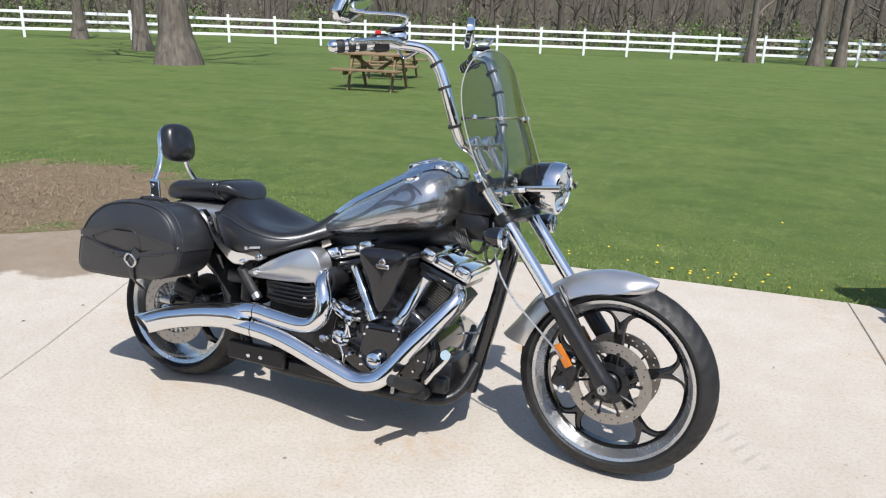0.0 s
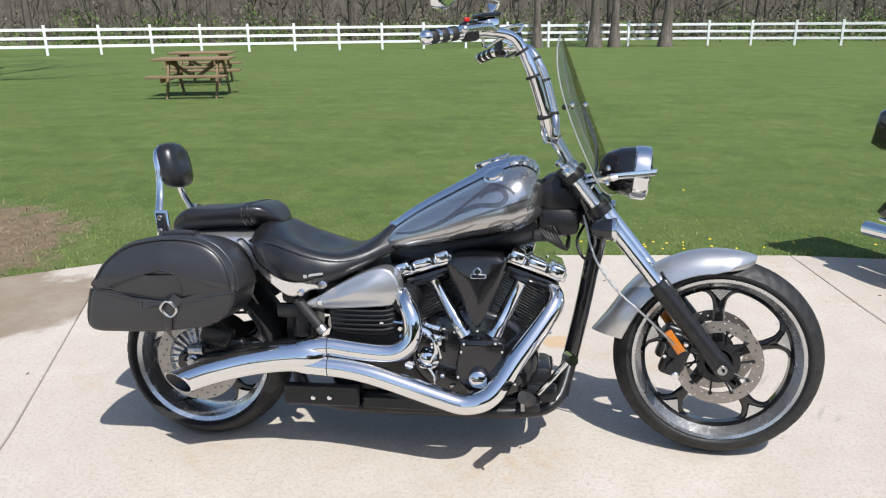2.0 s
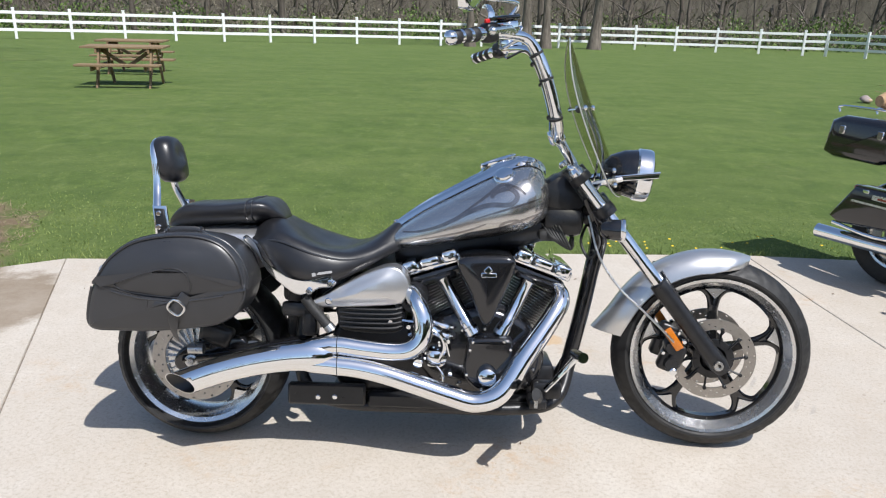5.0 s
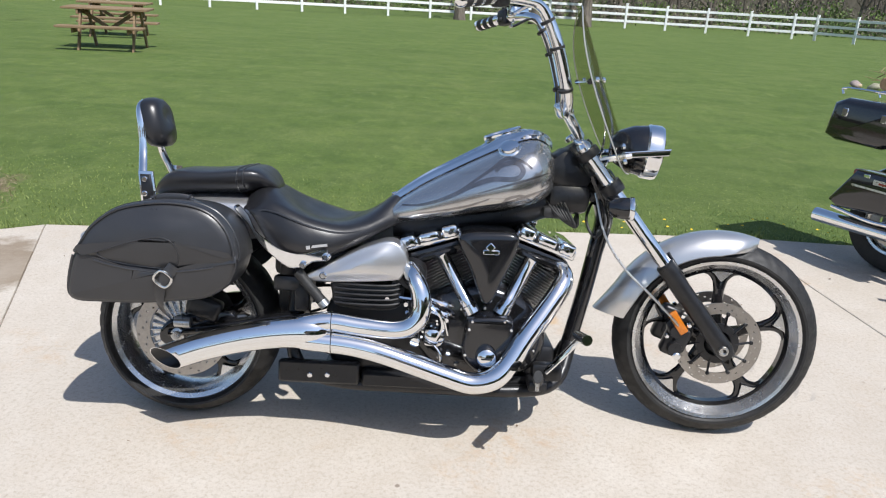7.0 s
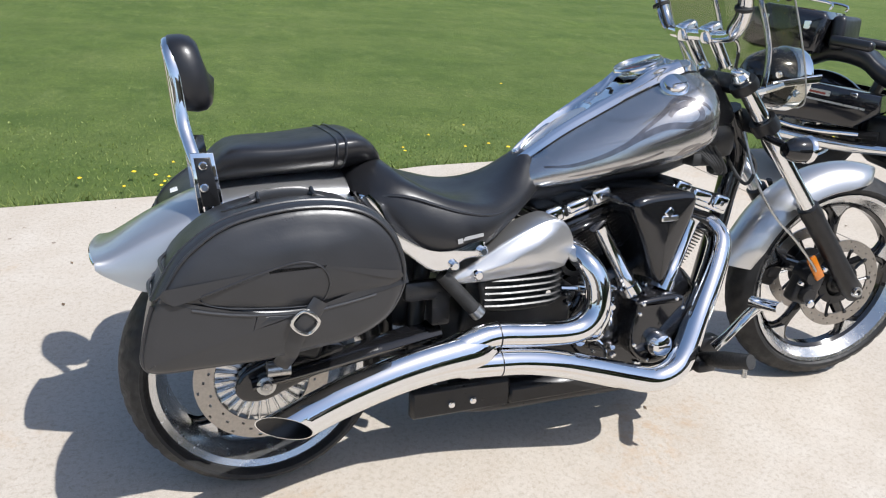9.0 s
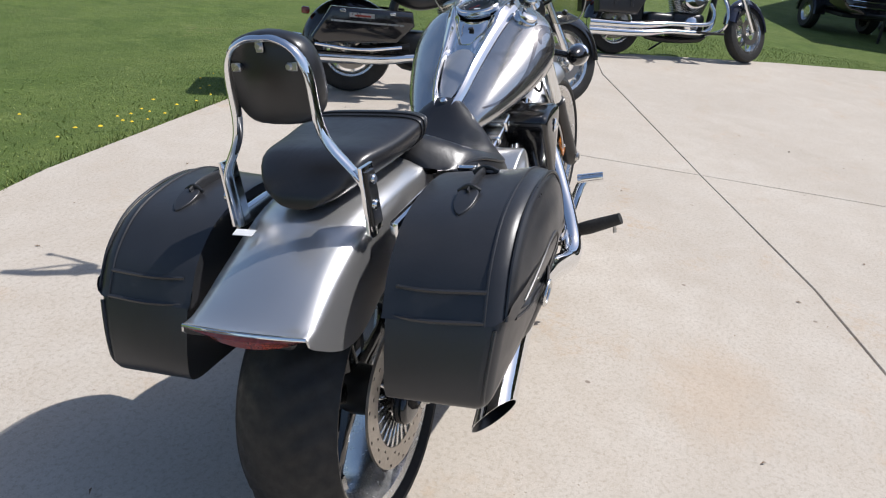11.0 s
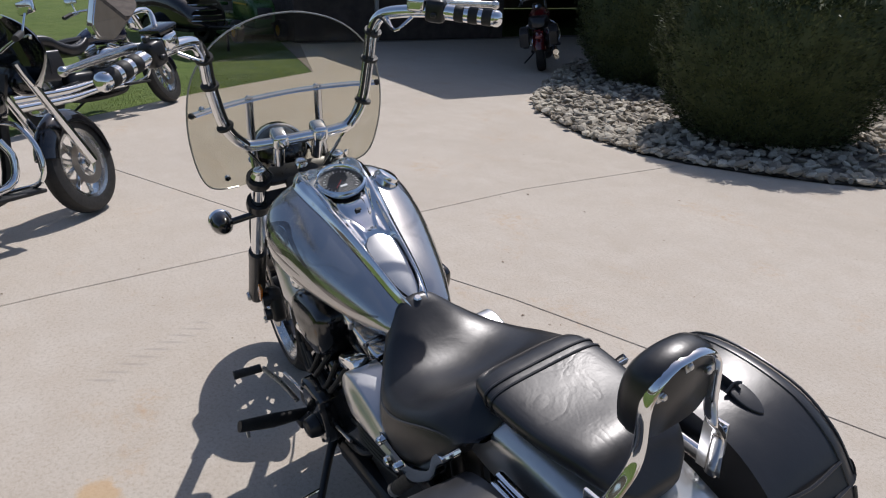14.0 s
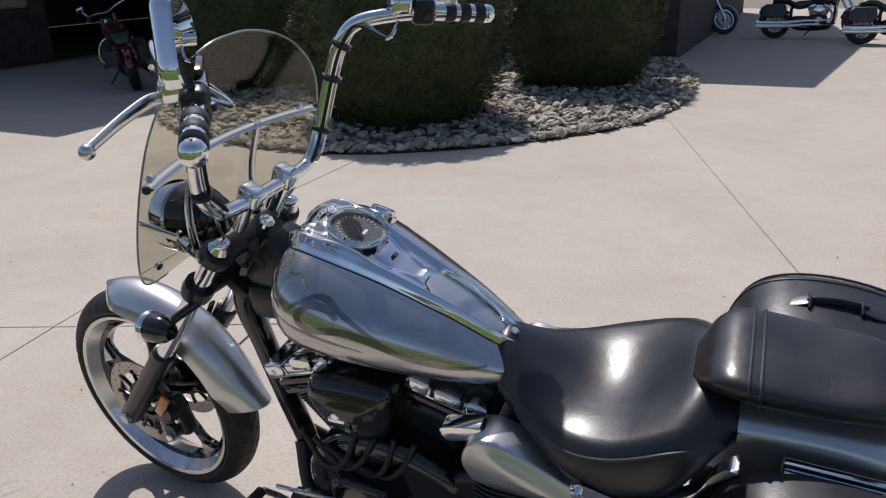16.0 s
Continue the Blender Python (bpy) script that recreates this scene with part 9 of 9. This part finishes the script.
build_trailer(Matrix.Translation((13.0, -1.75, -0.02)) @ Matrix.Rotation(radians(205), 4, "Z"))


def build_car(m):
    c = thing("car", m, "white sedan car parked beyond the motorcycles", "car")
    white = paint("white_car_paint", (0.75, 0.75, 0.75), 0.15, 0.6, 0.04)
    for x in (0.85, 3.5):
        for s in (-1, 1):
            mm = Matrix.Translation((x, s * 0.74, 0.32))
            wh = part("wheel", lathe(B(), [(0, s * 0.05), (0.17, s * 0.04), (0.20, s * 0.08), (0.20, -s * 0.08)], mm, 24), ALLOY, c)
            part("tyre", lathe(B(), [(0.20, -0.09), (0.30, -0.10), (0.32, 0), (0.30, 0.10), (0.20, 0.09)], mm, 28), TYRE, wh)
    bm = B()
    loft(bm, [super_ring(x, w, t, 0.6, 0.28, 28, 0.4, 0.35) for x, t, w in ((0.0, 0.62, 0.70), (0.15, 0.74, 0.82), (1.1, 0.88, 0.88), (2.4, 0.93, 0.89), (3.7, 0.95, 0.88), (4.3, 0.86, 0.82), (4.4, 0.66, 0.74))])
    bmesh.ops.recalc_face_normals(bm, faces=bm.faces)
    part("body", bm, white, c, sharp=40)
    bm = B()
    loft(bm, [super_ring(x, w, t, 0.98, 0.88, 24, 0.4, 0.35) for x, t, w in ((1.15, 0.92, 0.78), (1.9, 1.36, 0.64), (2.8, 1.40, 0.62), (3.4, 1.25, 0.64), (3.8, 0.95, 0.76))])
    bmesh.ops.recalc_face_normals(bm, faces=bm.faces)
    part("cabin", bm, paint("car_glass", (0.02, 0.025, 0.03), 0.06, 0.8), c, "dark car windows", sharp=40)
    for s in (-1, 1):
        part("headlight", boxes(((0.10, 0.28, 0.12), Matrix.Translation((0.05, s * 0.58, 0.62)), 0.03, 2)), LENS, c)


build_car(Matrix.Translation((2.6, -21.5, 0)) @ Matrix.Rotation(radians(8), 4, "Z"))


# ---- rock and brush pile on the lawn ----
def build_pile():
    rng = random.Random(12)
    cx, cy = 9.9, 14.0
    base = lawn_z(cx, cy)
    for k in range(16):
        a = rng.uniform(0, 6.28)
        r = rng.uniform(0.2, 1.15)
        s = rng.uniform(0.11, 0.24)
        bm = stone_mesh(100 + k)
        ob = part("boulder", bm, paint("field_stone_%d" % k, (rng.uniform(0.3, 0.46), rng.uniform(0.26, 0.36), rng.uniform(0.2, 0.3)), 0.9, 0, 0.25, 5, 0.3), None, "rounded tan field stone in a lawn pile", category="boulder", group="lawn stone pile", sharp=180)
        ob.matrix_world = pose(cx + r * math.cos(a) - 0.3, cy + r * 0.55 * math.sin(a) - 0.1, base + s * 0.42, rng.uniform(-15, 15), rng.uniform(-15, 15), rng.uniform(0, 360)) @ Matrix.Scale(s, 4)
    bm = B()
    for _ in range(260):
        q = Vector((cx + 0.45 + rng.gauss(0, 0.42), cy + rng.gauss(0, 0.3), base + rng.uniform(0, 0.35)))
        d = Vector((rng.gauss(0, 1), rng.gauss(0, 1), rng.uniform(-0.1, 0.8))).normalized()
        tube(bm, [q, q + d * rng.uniform(0.15, 0.35) + Vector((0, 0, 0.03)), q + d * rng.uniform(0.4, 0.7)], [0.012, 0.008, 0.004], 4, 1, smooth=False)
    part("brush_heap", bm, paint("dry_sticks", (0.30, 0.22, 0.13), 0.9, 0, 0.3, 8), None, "heap of dry brown sticks on the lawn", category="brush heap", kind="stuff")


build_pile()


# ---- grass blades, flowers and litter ----
def build_grass():
    rng = np.random.default_rng(5)

    def inside_np(px, py, poly):
        c = np.zeros(len(px), bool)
        n = len(poly)
        for i in range(n):
            x0, y0 = poly[i]
            x1, y1 = poly[(i + 1) % n]
            if y0 == y1:
                continue
            hit = ((y0 > py) != (y1 > py)) & (px < (x1 - x0) * (py - y0) / (y1 - y0) + x0)
            c ^= hit
        return c

    pad = [(-60, -60), (13, -60), (13, -3.5), *reversed(GRASS_EDGE[:-1]), (-60, -14)]
    edge = np.array(GRASS_EDGE)

    def scatter(count, x0, x1, y0, y1, size, lo, hi, end=5.2, fade=2.8):
        x = rng.uniform(x0, x1, count)
        y = rng.uniform(y0, y1, count)
        keep = ~inside_np(x, y, pad)
        dirt = ((x + 3.35) / 1.35) ** 2 + ((y - 1.75) / 1.2) ** 2 < 1
        keep &= ~(dirt & (rng.random(count) < 0.9))
        keep &= rng.random(count) < np.clip((end - y) / fade, 0, 1)
        x, y = x[keep], y[keep]
        z = np.where(y > 2.2, -0.02 - 0.027 * (np.minimum(y, 70) - 2.2), -0.02)
        h = size * rng.uniform(lo, hi, len(x))
        return x, y, z, h

    sets = [scatter(90000, -5, 9.5, -2.5, 3.6, 0.015, 0.5, 1.5, 3.4, 1.4), scatter(26000, -8, 12, 2.2, 5.2, 0.007, 0.4, 1.2)]
    vs, fs = [], []
    o = 0
    for k, (x, y, z, h) in enumerate(sets):
        n = len(x)
        a = rng.uniform(0, 2 * np.pi, n)
        w = (0.003, 0.005)[k] * rng.uniform(0.7, 1.4, n)
        lx, ly = rng.normal(0, 0.45, n) * h, rng.normal(0, 0.45, n) * h
        p0 = np.stack([x - np.cos(a) * w, y - np.sin(a) * w, z], 1)
        p1 = np.stack([x + np.cos(a) * w, y + np.sin(a) * w, z], 1)
        p2 = np.stack([x + lx, y + ly, z + h], 1)
        v = np.stack([p0, p1, p2], 1).reshape(-1, 3)
        f = np.arange(n * 3).reshape(-1, 3) + o
        o += n * 3
        vs.append(v)
        fs.append(f)
    v = np.concatenate(vs)
    f = np.concatenate(fs)
    me = bpy.data.meshes.new("grass_blades")
    me.vertices.add(len(v))
    me.vertices.foreach_set("co", v.astype(np.float32).ravel())
    me.loops.add(f.size)
    me.loops.foreach_set("vertex_index", f.astype(np.int32).ravel())
    me.polygons.add(len(f))
    me.polygons.foreach_set("loop_start", (np.arange(len(f)) * 3).astype(np.int32))
    me.update()
    me.validate()
    me.materials.append(BLADE)
    tagged(new("grass_blades", me), "fresh green grass blades along the driveway", "grass", kind="stuff")
    # fringe that hangs over the slab's edge
    rg = random.Random(9)
    bm = B()
    for q in along(GRASS_EDGE[3:9], 0.012):
        if rg.random() < 0.35:
            continue
        for _ in range(3):
            b = Vector((q.x + rg.gauss(0, 0.02), q.y + rg.uniform(0.0, 0.05), -0.015))
            tip = b + Vector((rg.gauss(0, 0.025), rg.uniform(-0.05, 0.02), rg.uniform(0.02, 0.075)))
            s = Vector((rg.gauss(0, 1), rg.gauss(0, 1), 0)).normalized() * 0.003
            bm.faces.new((bm.verts.new(b - s), bm.verts.new(b + s), bm.verts.new(tip)))
    part("grass_fringe", bm, BLADE, None, "ragged grass fringe at the slab edge", category="grass", kind="stuff", sharp=180)
    bm = B()
    for _ in range(55):
        x = rg.uniform(-0.6, 4.5)
        ye = np.interp(x, edge[:, 0], edge[:, 1])
        y = ye + abs(rg.gauss(0, 0.22)) + 0.03 + (rg.uniform(0, 2.5) if rg.random() < 0.06 else 0)
        c = Vector((x, y, lawn_z(x, y) + rg.uniform(0.03, 0.06)))
        r = rg.uniform(0.007, 0.014)
        top = bm.verts.new(c + Vector((0, 0, 0.006)))
        ring = [bm.verts.new(c + Vector((r * math.cos(k * 1.0472), r * math.sin(k * 1.0472), 0))) for k in range(6)]
        for k in range(6):
            bm.faces.new((top, ring[k], ring[(k + 1) % 6]))
    part("dandelions", bm, DANDELION, None, "yellow dandelion heads in the grass edge", category="flowers", kind="stuff", sharp=180)
    bm = B()
    for _ in range(5200):
        a, r = rg.uniform(0, 6.28), rg.random() ** 0.6
        x, y = -3.35 + 1.5 * r * math.cos(a), 1.75 + 1.3 * r * math.sin(a)
        if y < np.interp(x, edge[:, 0], edge[:, 1]) + 0.02:
            continue
        c = Vector((x, y, lawn_z(x, y) + rg.uniform(0.0, 0.025)))
        d = Vector((rg.gauss(0, 1), rg.gauss(0, 1), rg.uniform(0, 0.5))).normalized() * rg.uniform(0.03, 0.09)
        s = Vector((-d.y, d.x, 0)).normalized() * 0.0028
        bm.faces.new((bm.verts.new(c - s), bm.verts.new(c + s), bm.verts.new(c + d)))
    part("dead_straw", bm, STRAW, None, "dead straw over a bare patch", category="straw", kind="stuff", sharp=180)
    # leaf bits and pebbles on the concrete
    bm = B()
    for _ in range(150):
        x, y = rg.uniform(-2.5, 5), rg.uniform(-5, 1.8)
        c = Vector((x, y, 0.002))
        r = rg.uniform(0.004, 0.013)
        a = rg.uniform(0, 6.28)
        d = Vector((math.cos(a), math.sin(a), 0)) * r
        s = Vector((-d.y, d.x, 0)) * rg.uniform(0.2, 0.5)
        up = Vector((0, 0, rg.uniform(0.001, 0.006)))
        bm.faces.new((bm.verts.new(c - d), bm.verts.new(c + s + up), bm.verts.new(c + d), bm.verts.new(c - s + up)))
    part("leaf_litter", bm, paint("brown_litter", (0.15, 0.10, 0.06), 0.9, 0, 0.4, 30), None, "small brown leaf bits on the concrete", category="litter", kind="stuff", sharp=180)


build_grass()
